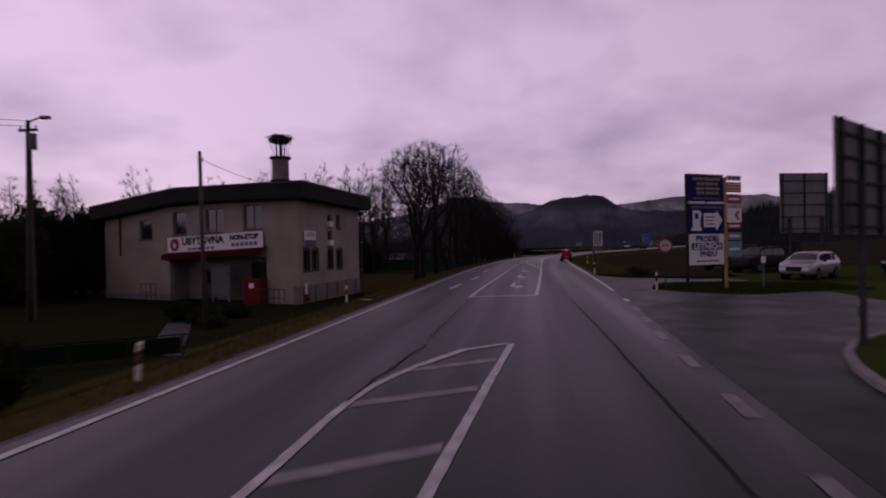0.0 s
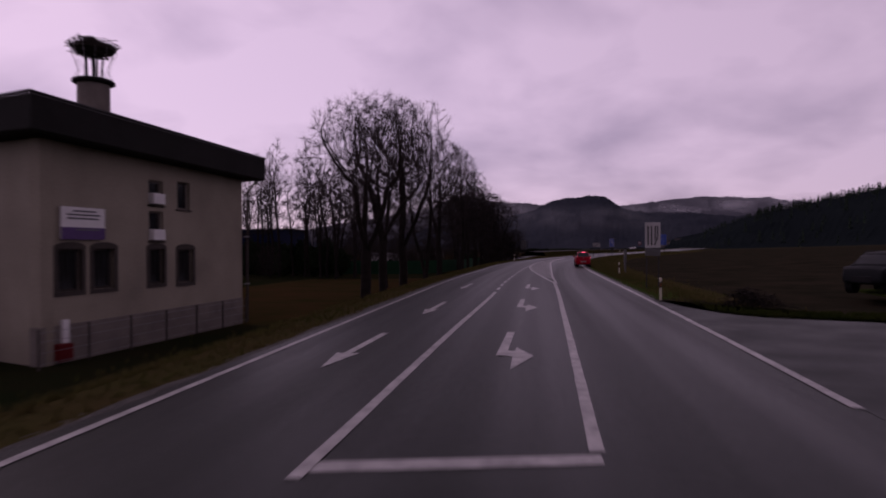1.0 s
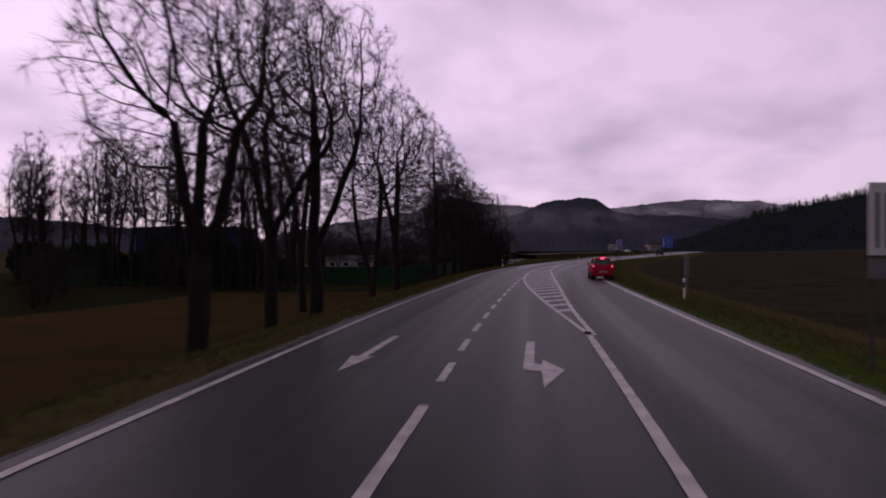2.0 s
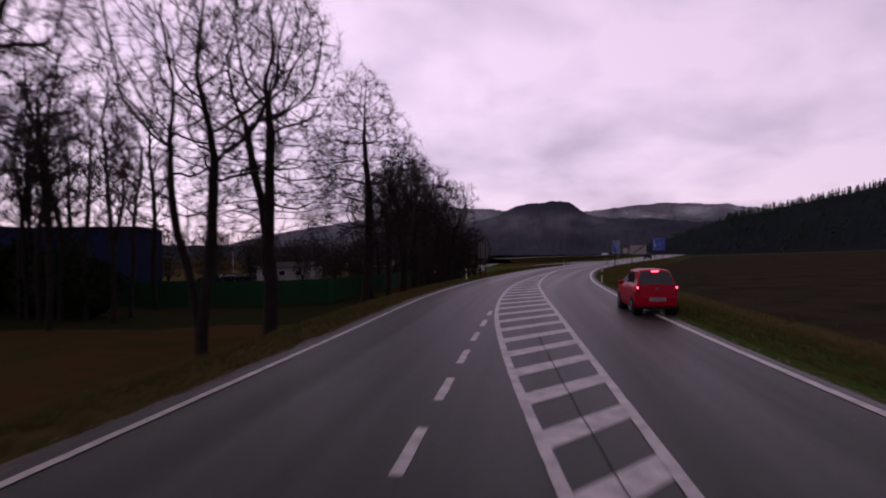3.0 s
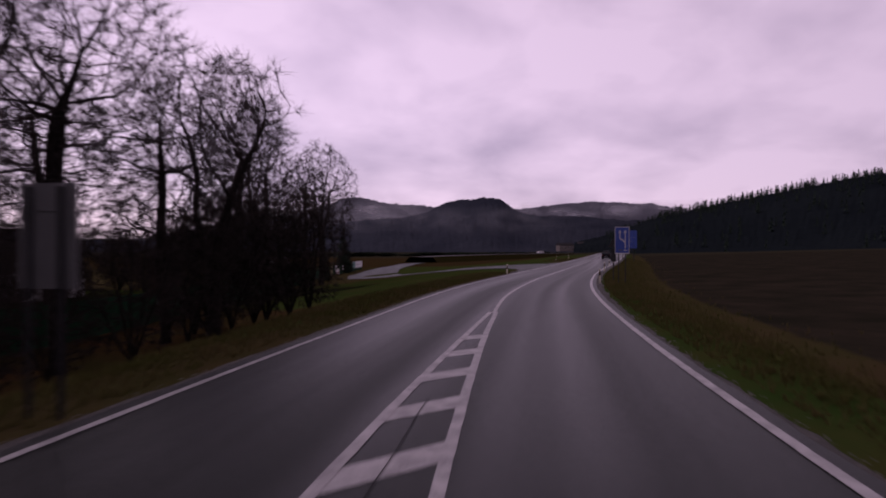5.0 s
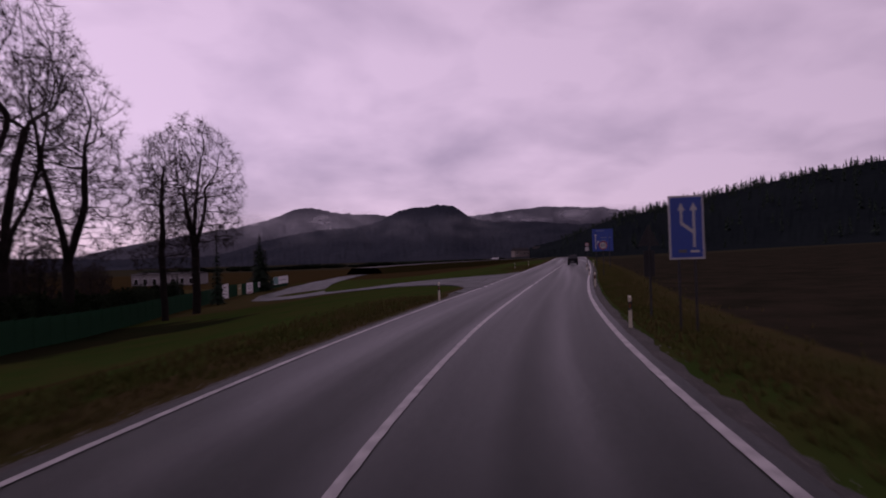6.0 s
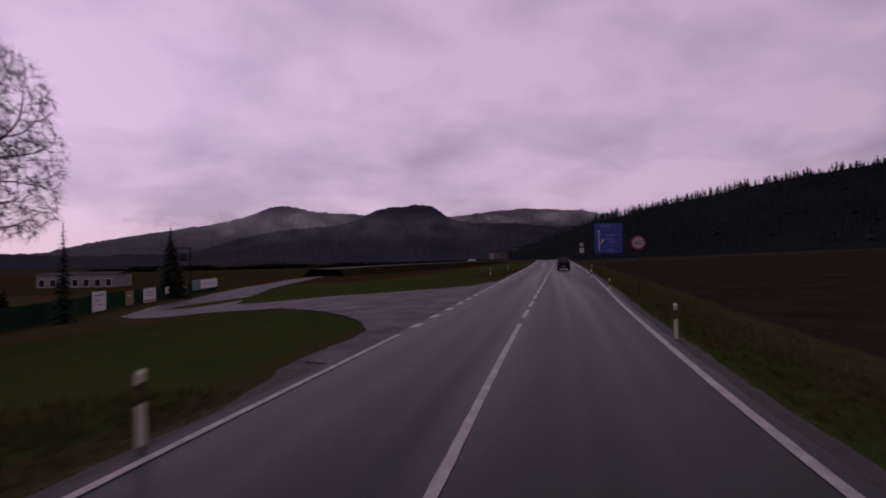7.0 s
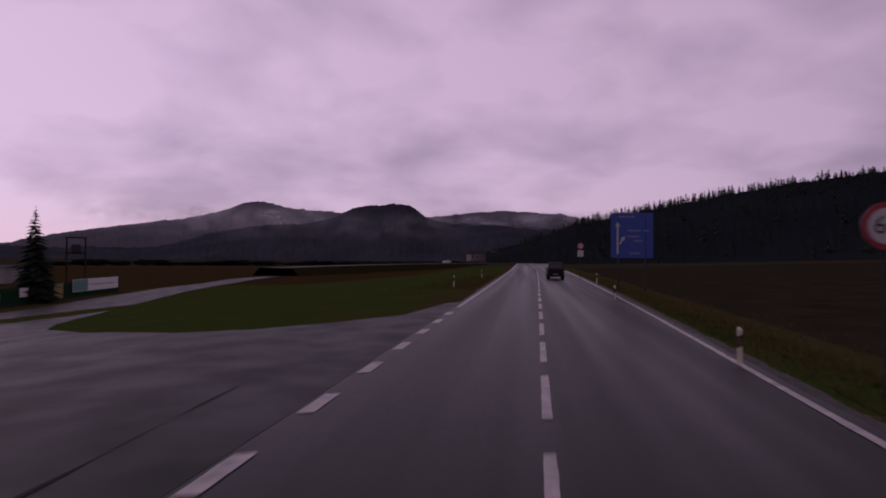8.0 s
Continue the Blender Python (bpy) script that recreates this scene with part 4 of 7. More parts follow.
# chimney with the nest on its ring
CH = Vector((-16.9, 42.9, 0))
part("chimney", tube([CH + Vector((0, 0, 5.4)), CH + Vector((0, 0, 6.75)), CH + Vector((0, 0, 6.8)), CH + Vector((0, 0, 9.0))], [0.72, 0.72, 0.62, 0.6], 18), PLINTH, house, "round concrete chimney stack", smooth=False)
part("chimney_ring", tube([CH + Vector((0, 0, 8.86)), CH + Vector((0, 0, 8.92)), CH + Vector((0, 0, 9.0)), CH + Vector((0, 0, 9.05))], [0.7, 0.8, 0.8, 0.72], 18), FASCIA, house)
part("chimney_ring", tube([CH + Vector((0, 0, 7.2)), CH + Vector((0, 0, 7.28)), CH + Vector((0, 0, 7.36))], [0.66, 0.8, 0.66], 18), FASCIA, house)
bm = None
for k in range(12):
    a = k * math.pi / 6 + 0.2
    bm = tube([CH + Vector((0.74 * math.cos(a), 0.74 * math.sin(a), 9.0)), CH + Vector((0.56 * math.cos(a), 0.56 * math.sin(a), 9.42)), CH + Vector((0.86 * math.cos(a), 0.86 * math.sin(a), 10.3))], 0.011, 4, bm)
part("stay_wires", bm, ZINC, house, "thin wire stays round the nest posts")
bm = None
for k in range(5):
    a = k * 1.2566 + 0.5
    bm = tube([CH + Vector((0.3 * math.cos(a), 0.3 * math.sin(a), 8.95)), CH + Vector((0.34 * math.cos(a), 0.34 * math.sin(a), 10.25))], 0.035, 5, bm)
bm = tube([CH + Vector((0.04, 0, 8.95)), CH + Vector((0, 0, 10.25))], 0.075, 7, bm)
part("nest_frame", bm, FASCIA, house, "dark posts carrying the nest over the chimney")
bm = None
for k in range(3):
    bm = tube([CH + Vector((-0.78, 0.1 + 0.25 * k, 6.4)), CH + Vector((-0.78, 0.1 + 0.25 * k, 8.9))], 0.02, 4, bm)
part("ladder", bm, ZINC, house)
nest = thing("stork_nest", "large dark stork nest of sticks above the chimney", "nest", Matrix.Translation(CH + Vector((0, 0, 10.2))) @ Matrix.Scale(0.84, 4))
rng = random.Random(4)
bm = None
for k in range(260):
    a, rr, z = rng.uniform(0, 6.28), 1.12 * math.sqrt(rng.random()), rng.uniform(-0.18, 0.5)
    rr *= 0.55 + 0.9 * (z + 0.2) if z < 0.25 else 1.0 - 0.5 * (z - 0.25)
    p = Vector((rr * math.cos(a), rr * math.sin(a), z))
    d = Vector((math.cos(a + 1.57 + rng.uniform(-0.7, 0.7)), math.sin(a + 1.57 + rng.uniform(-0.7, 0.7)), rng.uniform(-0.25, 0.25))) * rng.uniform(0.2, 0.5)
    bm = tube([p - d, p + d], 0.022, 3, bm, caps=False)
part("sticks", bm, NEST, nest)
bm = bmesh.new()
bmesh.ops.create_uvsphere(bm, u_segments=16, v_segments=8, radius=1.0)
for v in bm.verts:
    v.co = Vector((v.co.x * 1.02, v.co.y * 1.02, 0.2 + v.co.z * (0.24 if v.co.z > 0 else 0.34))) * (1 + 0.14 * noise.noise(v.co * 4))
part("nest_core", bm, NEST, nest)
# drainpipe, banner, awning, plates
part("drainpipe", tube([(16.5, 0.08, 4.9), (16.5, 0.08, 1.9)], 0.07, 8), RED_SHEET, house, "dull red rainwater pipe", m=FRONT)
for o in (side_open[4], side_open[5]):
    part("air_conditioner", box(o[0] + 0.05, o[1] - 0.1, -0.1, 0.18, o[2] + 0.04, o[2] + 0.42, bevel=0.02), BANNER_WHITE, house, "small white air-conditioner box in the window", m=SIDE)
N_END = Vector((-11.62, 45.5, 0))
part("drainpipe", tube([N_END + Vector((0.3, 0.6, 5.1)), N_END + Vector((0.1, 0.1, 4.6)), N_END + Vector((0.1, 0.0, -1.2))], 0.06, 8), DARK_WOOD, house)
for z in (0.5, 2.6, 4.3):
    part("pipe_clip", box(-0.09, 0.09, -0.09, 0.09, z - 0.03, z + 0.03, m=Matrix.Translation(N_END + Vector((0.08, 0, 0)))), ZINC, house)
banner = thing("hostel_banner", "white banner with black lettering and round red emblem", "sign", FRONT @ pose(7.0, 0.16, 2.72, 90, 0, 0) @ pose(0, 0, 0, 0, 0, -1.6))
part("backing", box(-4.3, 4.3, -0.52, 0.52, -0.06, 0.0, bevel=0.01), BANNER_WHITE, banner)
# the wall's x runs away from the street corner, so writing runs the other way


def write(name, text, size, material, parent, x, y, width, z=0.004):
    return lettering(name, text, size, material, parent, pose(x, y, -0.066 - z, 0, 180, 0), width, 0.034)


write("lettering", "UBYTOVNA", 0.66, INK, banner, 0.95, 0.16, 3.9)
write("lettering", "NON-STOP", 0.44, INK, banner, -2.75, 0.22, 2.45)
for k in range(6):
    part("printed_bar", box(-3.85 + 0.38 * k, -3.57 + 0.38 * k, -0.34, -0.1, -0.068, -0.064), GREY_INK, banner)
    part("printed_bar", box(-0.1 + 0.42 * k, 0.2 + 0.42 * k, -0.42, -0.26, -0.068, -0.064), GREY_INK, banner)
part("emblem", slab(disc_outline(0.44, 24, 3.62, 0.0), -0.069, -0.062), SIGN_RED, banner)
part("emblem_figure", slab([(3.52, -0.2), (3.68, -0.22), (3.74, -0.02), (3.7, 0.2), (3.62, 0.06), (3.55, 0.16), (3.5, 0.0)], -0.073, -0.07), BANNER_WHITE, banner)
awning = thing("awning", "dark red awning over the hostel entrance", "awning", FRONT)
bm = bmesh.new()
v = [bm.verts.new(p) for p in ((2.5, 0.02, 2.42), (11.5, 0.02, 2.08), (11.5, 0.62, 1.9), (2.5, 0.62, 2.24), (2.5, 0.62, 1.9), (11.5, 0.62, 1.58))]
bm.faces.new((v[0], v[1], v[2], v[3]))
bm.faces.new((v[3], v[2], v[5], v[4]))
bmesh.ops.solidify(bm, geom=bm.faces[:], thickness=0.04)
part("canopy", bm, RED_SHEET, awning)
for x in (2.6, 7.0, 11.4):
    part("bracket", tube([(x, 0.0, 1.5), (x, 0.7, 1.7)], 0.02, 5), TRIM, awning)
board = thing("notice_board", "pale notice board standing in the entrance bay", "board", FRONT @ pose(6.8, -0.2, BASE))
part("panel", box(-0.85, 0.85, -0.03, 0.03, 0.45, 2.6, bevel=0.01), SIGN_BACK, board)
for k in range(9):
    part("printed_bar", box(-0.65 + 0.1 * (k % 3), 0.6 - 0.15 * (k % 2), 0.031, 0.036, 2.3 - 0.2 * k, 2.38 - 0.2 * k), GREY_INK, board)
for x in (-0.75, 0.75):
    part("leg", box(x - 0.03, x + 0.03, -0.03, 0.03, 0, 0.45), ZINC, board)
redbox = thing("red_cabinet", "red metal cabinet with a white notice on its door", "cabinet", FRONT @ pose(3.25, 0.35, BASE))
part("body", box(-0.72, 0.72, -0.35, 0.3, 0.05, 1.75, bevel=0.02), RED_SHEET, redbox)
part("cabinet_door", box(-0.66, 0.66, 0.3, 0.32, 0.12, 1.68, bevel=0.005), RED_SHEET, redbox)
part("notice", box(-0.2, 0.2, 0.322, 0.328, 1.15, 1.45), BANNER_WHITE, redbox)
plate = thing("wall_sign", "white and purple sign on the hostel's side wall", "sign", SIDE @ pose(1.42, 0.05, 2.86, 90, 0, 0))
part("panel", box(-0.82, 0.82, -0.48, 0.48, -0.04, 0.0), BANNER_WHITE, plate)
part("purple_band", box(-0.82, 0.82, -0.48, -0.12, -0.046, -0.041), PURPLE, plate)
for k, (a, b) in enumerate(((-0.4, 0.45), (-0.62, 0.62), (-0.6, 0.55), (-0.3, 0.6))):
    part("printed_bar", box(a, b, 0.34 - 0.11 * k - (0.22 if k == 3 else 0), 0.39 - 0.11 * k - (0.22 if k == 3 else 0), -0.052, -0.047), GREY_INK, plate)
part("meter_box", box(0.62, 0.85, 0.0, 0.12, -0.65, 0.05, bevel=0.01), BANNER_WHITE, house, "small white meter box on the wall", m=SIDE)
part("meter_box", box(0.35, 0.8, 0.0, 0.3, -1.1, -0.62, bevel=0.01), RED_SHEET, house, "red box at the wall foot", m=SIDE)
# low post-and-wire fence at the wall foot
yard_fence = thing("yard_fence", "low grey post and mesh fence before the hostel", "fence", SIDE @ pose(0, 0.55, -1.15))
for k in range(7):
    part("post", tube([(k * 1.7 - 0.6, 0, 0), (k * 1.7 - 0.6, 0, 1.1)], 0.035, 6), DARK_WOOD, yard_fence)
for z in (0.15, 0.45, 0.75, 1.0):
    part("wire", tube([(-0.6, 0, z), (9.6, 0, z)], 0.008, 4), ZINC, yard_fence)
yard_rail = thing("yard_railing", "dark metal railing beside the hostel entrance", "railing", FRONT @ pose(0, 1.0, BASE))
for k in range(6):
    part("post", tube([(0.3 + k * 0.42, 0, 0), (0.3 + k * 0.42, 0, 1.15)], 0.025, 5), DARK_WOOD, yard_rail)
for k in range(4):
    part("post", tube([(11.6 + k * 0.5, 0, -0.2), (11.6 + k * 0.5, 0, 1.35)], 0.025, 5), DARK_WOOD, yard_rail)
for z, a, b in ((1.15, 0.3, 2.4), (0.6, 0.3, 2.4), (1.35, 11.6, 13.1), (0.75, 11.6, 13.1)):
    part("rail", tube([(a, 0, z), (b, 0, z)], 0.025, 5), DARK_WOOD, yard_rail)

# ---- poles and wires ----


def utility_pole(x, y, h, lean=0.0, lamp=False, r=0.13):
    z = ground_z(x, y) - 0.1
    p = thing("utility_pole", "weathered dark wooden utility pole with insulators" if not lamp else "tall dark pole with street lamp arm and concrete foot", "pole", Matrix.Translation((x, y, z)))
    part("pole_shaft", tube([(0, 0, 0), (lean * 0.5, 0, h * 0.5), (lean, 0, h)], [r * 1.2, r, r * 0.8], 10), DARK_WOOD, p, smooth=True)
    if lamp:
        part("support", tube([(0.5, -0.2, 0), (lean + 0.12, 0, h * 0.86)], [0.07, 0.05], 8), DARK_WOOD, p)
        part("lamp_arm", tube([(lean, 0, h - 0.1), (lean + 0.7, -0.1, h + 0.08), (lean + 1.0, -0.2, h + 0.1)], 0.05, 6), ZINC, p)
        part("lamp_head", box(lean + 0.85, lean + 1.35, -0.3, -0.05, h - 0.02, h + 0.14, bevel=0.03), SIGN_BACK, p)
        part("transformer", tube([(lean + 0.35, -0.1, h - 1.5), (lean + 0.35, -0.1, h - 0.7)], 0.17, 10), SIGN_BACK, p)
    if lamp:
        part("cross_arm", box(lean - 0.5, lean + 0.5, -0.06, 0.06, h - 0.55, h - 0.43), DARK_WOOD, p)
    for k in (-0.42, 0.0, 0.42) if lamp else (0.1,):
        part("insulator", tube([(lean + k, 0, h - 0.43), (lean + k, 0, h - 0.33), (lean + k, 0, h - 0.25)], [0.04, 0.05, 0.025], 8), WHITE_FRAME, p)
    return p


def wire(a, b, sag=0.5):
    a, b = Vector(a), Vector(b)
    w = part("overhead_wire", tube([a.lerp(b, t / 10) - Vector((0, 0, sag * 4 * (t / 10) * (1 - t / 10))) for t in range(11)], 0.012, 4), TRIM)
    return tagged(w, "thin black overhead wire between pole and building", "wire")


utility_pole(-12.66, 23.58, 6.4 - ground_z(-12.66, 23.58), -0.1, r=0.085)
utility_pole(-24.1, 27.6, 10.2, 0.1, True, r=0.12)
wire((-12.76, 23.58, 6.0), (-14.2, 37.5, 6.25), 0.25)
wire((-23.9, 27.6, 8.6), (-60, -6, 8.2), 0.8)
wire((-24.2, 27.6, 8.9), (-60, -8, 8.4), 0.8)

# ---- signs ----


def sign_posts(parent, xs, z0, z1, r=0.03, material=DULL_STEEL, y=0.05):
    for x in xs:
        part("post", tube([(x, y, z0), (x, y, z1)], r, 8), material, parent)


def upright(x, y, turn, z=None):
    """A place on the ground for a sign whose face looks down -y, turned by that many degrees."""
    return pose(x, y, ground_z(x, y) if z is None else z, 0, 0, turn)


FACE = Matrix(((1, 0, 0, 0), (0, 0, -1, 0), (0, 1, 0, 0), (0, 0, 0, 1)))


def face_plate(outline, y0, y1, bm=None):
    return slab(outline, -y1, -y0, bm, m=FACE)


def rect(x0, x1, z0, z1):
    return [(x0, z0), (x1, z0), (x1, z1), (x0, z1)]


def round_sign(x, y, turn, zc, r, text="", inside="cars"):
    s = thing("round_sign", "round white traffic sign with red rim on steel post", "traffic sign", upright(x, y, turn))
    c = zc - ground_z(x, y)
    sign_posts(s, (0,), 0, c + r)
    part("plate", face_plate(disc_outline(r, 32, 0, c), 0.0, 0.02), SIGN_BACK, s)
    part("red_rim", face_plate(disc_outline(r, 32, 0, c), -0.006, -0.001), SIGN_RED, s)
    part("white_field", face_plate(disc_outline(r * 0.76, 32, 0, c), -0.011, -0.007), SIGN_WHITE, s)
    if text:
        lettering("lettering", text, r * 1.1, INK, s, Matrix.Translation((0, -0.014, c)) @ FACE, r * 1.05)
    else:
        for dx, col in ((-0.27, SIGN_RED), (0.27, INK)):
            b = [(dx * r - 0.2 * r, c - 0.1 * r), (dx * r + 0.2 * r, c - 0.1 * r), (dx * r + 0.2 * r, c + 0.02 * r), (dx * r + 0.12 * r, c + 0.16 * r), (dx * r - 0.12 * r, c + 0.16 * r), (dx * r - 0.2 * r, c + 0.02 * r)]
            part("car_symbol", face_plate(b, -0.015, -0.012), col, s)
    return s


round_sign(6.95, 28.1, 4, 2.04, 0.33)
round_sign(32.18, 174.8, -18, 2.68, 0.37, "60")


def delineator(x, y, turn=0.0, h=0.9, dark_side=False):
    p = thing("delineator_post", "white plastic roadside post with slanted black band", "delineator post", pose(x, y, max(ground_z(x, y), -0.6) - 0.04, 0, 0, turn), "roadside posts")
    tri = [(-0.048, -0.04), (0.048, -0.04), (0.036, 0.026), (0.0, 0.05), (-0.036, 0.026)]
    body = slab(tri, 0.0, h)
    for v in body.verts:
        if v.co.z > 0.5 and v.co.y < 0:
            v.co.z -= 0.05
    part("body", body, POST_WHITE, p)
    band = slab([(a * 1.06, b * 1.06) for a, b in tri], h - 0.40, h - 0.16)
    for v in band.verts:
        v.co.z += 0.5 * v.co.x
    part("black_band", band, POST_BLACK, p)
    part("reflector", box(-0.018, 0.018, -0.052, -0.042, h - 0.34, h - 0.22), REFLECTOR, p)
    return p


post = delineator(-7.1, 25.3, 0)
for x, y, turn in ((-7.25, -3.0, 0), (6.45, 27.7, 0), (5.95, 44.0, -4), (8.15, 65.6, -6), (0.65, 107.2, -12), (10.15, 102.9, -12), (18.7, 140.8, -20), (15.05, 154.2, -21), (25.6, 160.5, -20), (32.1, 178.0, -20), (39.0, 196.4, -20), (33.5, 210.5, -20), (41.2, 230.5, -20), (48.2, 217.2, -20)):
    copy_thing(post, pose(x, y, max(ground_z(x, y), -0.6) - 0.04, 0, 0, turn))
copy_thing(post, pose(7.5, 13.9, -0.02, 0, 0, 0))
copy_thing(post, pose(-6.4, 9.6, -0.27, 0, 4, 0))

lane_board = thing("lane_board", "white board with black lane lines on two posts", "traffic sign", upright(7.15, 50.5, 8))
c = -ground_z(7.15, 50.5)
sign_posts(lane_board, (-0.3, 0.3), 0, c + 3.1)
part("plate", face_plate(rect(-0.38, 0.38, c + 2.0, c + 3.25), 0, 0.03), SIGN_WHITE, lane_board)
part("lower_plate", face_plate(rect(-0.38, 0.38, c + 1.6, c + 1.94), 0, 0.03), SIGN_BACK, lane_board)
for pts in ([(-0.5, 1.45), (-0.38, 1.45), (-0.38, 3.0), (-0.5, 3.0)], [(-0.18, 1.45), (-0.06, 1.45), (-0.06, 3.0), (-0.18, 3.0)], [(0.08, 1.45), (0.2, 1.45), (0.5, 2.1), (0.5, 3.0), (0.38, 3.0), (0.38, 2.15)], [(0.14, 1.95), (0.26, 1.85), (0.3, 3.0), (0.18, 3.0)]):
    part("lane_line", face_plate([(a * 0.54, 2.12 + (b - 1.45) * 0.62 + c) for a, b in pts], -0.006, -0.001), INK, lane_board)

blue = thing("lane_sign", "tall blue sign with two white arrows on posts", "traffic sign", upright(19.55, 139.2, -16))
c = -ground_z(19.55, 139.2)
sign_posts(blue, (-0.2, 0.2), 0, c + 3.3)
part("plate", face_plate(rect(-0.43, 0.43, c + 1.85, c + 3.48), 0, 0.03), SIGN_WHITE, blue)
part("blue_field", face_plate(rect(-0.385, 0.385, c + 1.9, c + 3.43), -0.006, -0.001), SIGN_BLUE, blue)
part("arrow", face_plate([(0.152, c + 2.15), (0.213, c + 2.15), (0.213, c + 3.1), (0.274, c + 3.1), (0.182, c + 3.3), (0.091, c + 3.1), (0.152, c + 3.1)], -0.011, -0.007), SIGN_WHITE, blue)
part("arrow", face_plate([(0.152, c + 2.5), (0.152, c + 2.6), (-0.091, c + 2.8), (-0.091, c + 3.1), (-0.030, c + 3.1), (-0.122, c + 3.3), (-0.213, c + 3.1), (-0.152, c + 3.1), (-0.152, c + 2.75)], -0.011, -0.007), SIGN_WHITE, blue)
part("printed_bar", face_plate(rect(0.08, 0.3, c + 2.02, c + 2.08), -0.011, -0.007), SIGN_WHITE, blue)
part("printed_bar", face_plate(rect(-0.2, 0.0, c + 2.02, c + 2.1), -0.011, -0.007), SIGN_BACK, blue)

info = thing("direction_sign", "large blue direction sign with white arrow and lettering bars", "traffic sign", upright(44.6, 204.6, -18))
c = -ground_z(44.6, 204.6)
sign_posts(info, (-0.9, 0.9), 0, c + 5.0, 0.06)
part("plate", face_plate(rect(-1.4, 1.4, c + 2.25, c + 5.32), 0, 0.05), SIGN_BLUE, info)
part("arrow", face_plate([(-1.02, c + 2.5), (-0.9, c + 2.5), (-0.9, c + 4.4), (-0.78, c + 4.4), (-0.96, c + 4.7), (-1.14, c + 4.4), (-1.02, c + 4.4)], -0.008, -0.001), SIGN_WHITE, info)
part("arrow", face_plate([(-0.88, c + 3.2), (-0.7, c + 3.5), (-0.8, c + 3.55), (-0.5, c + 3.75), (-0.5, c + 3.4), (-0.6, c + 3.45), (-0.8, c + 3.15)], -0.008, -0.001), SIGN_WHITE, info)
for a, b, z in ((-0.3, 0.6, 4.05), (-0.35, 0.45, 3.65), (0.1, 0.7, 3.35), (0.75, 1.1, 4.05), (-0.9, 0.2, 5.0), (-0.2, 0.5, 2.5)):
    part("printed_bar", face_plate(rect(a, b, c + z, c + z + 0.13), -0.008, -0.001), SIGN_PALE, info)

town = thing("place_name_sign", "white place-name sign crossed by a dark stripe", "traffic sign", upright(10.57, 95.05, 8))
c = -ground_z(10.57, 95.05)
sign_posts(town, (-0.35, 0.35), 0, c + 2.3, 0.022)
part("plate", face_plate(rect(-0.46, 0.46, c + 1.95, c + 2.46), 0, 0.03), DULL_WHITE, town)
part("stripe", face_plate([(-0.44, c + 1.97), (-0.33, c + 1.97), (0.44, c + 2.44), (0.33, c + 2.44)], -0.006, -0.001), INK, town)
concrete_post = thing("service_box", "grey service box on a short post at the field edge", "box", upright(9.1, 68.4, 0))
part("foot", box(-0.05, 0.05, -0.05, 0.05, -0.1, 0.9), SIGN_BACK, concrete_post)
part("body", box(-0.1, 0.1, -0.08, 0.08, 0.9, 1.9, bevel=0.02), SIGN_BACK, concrete_post)

# seen from behind: triangular sign and plate on a red and white post
tri_sign = thing("warning_sign", "back of a triangular warning sign on a banded post", "traffic sign", upright(20.15, 142.45, -14))
c = -ground_z(20.15, 142.45)
part("post", tube([(0, -0.05, 0), (0, -0.05, c + 2.9)], 0.035, 8), DULL_STEEL, tri_sign)
part("plate", face_plate([(-0.33, c + 2.25), (0.33, c + 2.25), (0.0, c + 2.9)], 0, 0.02), DULL_STEEL, tri_sign)
part("lower_plate", face_plate(rect(-0.16, 0.16, c + 1.3, c + 2.1), 0, 0.02), DULL_STEEL, tri_sign)
back_sign = thing("road_sign_back", "grey back of a tall road sign on two posts", "traffic sign", upright(2.0, 111.4, -10))
c = -ground_z(2.0, 111.4)
sign_posts(back_sign, (-0.22, 0.22), 0, c + 2.9, 0.035, material=TRIM, y=-0.06)
part("plate", face_plate(rect(-0.39, 0.39, c + 1.62, c + 2.95), 0, 0.03), SIGN_BACK, back_sign)
for z in (1.9, 2.6):
    part("stiffener", face_plate(rect(-0.39, 0.39, c + z, c + z + 0.05), -0.02, -0.001), SIGN_BACK, back_sign)

far_sign = round_sign(50.2, 225.0, -18, 3.5, 0.34)
c = 3.5 - ground_z(50.2, 225.0)
part("lower_plate", face_plate(rect(-0.3, 0.3, c - 1.1, c - 0.45), 0, 0.02), SIGN_WHITE, far_sign)

# ---- the petrol station's sign tower ----
tower = thing("sign_tower", "tall advertising tower with navy and white panels", "sign", upright(8.95, 28.62, 29, 0.0))
part("frame_post", box(-1.19, -1.10, 0.02, 0.12, -0.2, 5.25), TRIM, tower)
part("frame_post", box(1.0, 1.08, 0.06, 0.14, -0.2, 5.2), TRIM, tower)
part("top_panel", face_plate(rect(-1.1, 1.02, 4.03, 5.25), 0, 0.1), NAVY, tower)
part("panel_rim", face_plate(rect(-1.1, 1.02, 5.2, 5.26), -0.02, -0.001), SIGN_BACK, tower)
for z, a, b, m in ((4.98, -0.85, 0.85, OCHRE_PRINT), (4.76, -0.62, 0.72, OCHRE_PRINT), (4.54, -0.66, 0.78, OCHRE_PRINT), (4.34, -0.62, 0.74, OCHRE_PRINT), (4.12, -0.85, 0.85, GREY_INK)):
    for k in range(5):
        w = (b - a) / 5
        part("printed_bar", face_plate(rect(a + w * k + 0.015, a + w * (k + 1) - 0.02 - 0.03 * (k % 2), z, z + (0.13 if m is OCHRE_PRINT else 0.07)), -0.01, -0.001), m, tower)
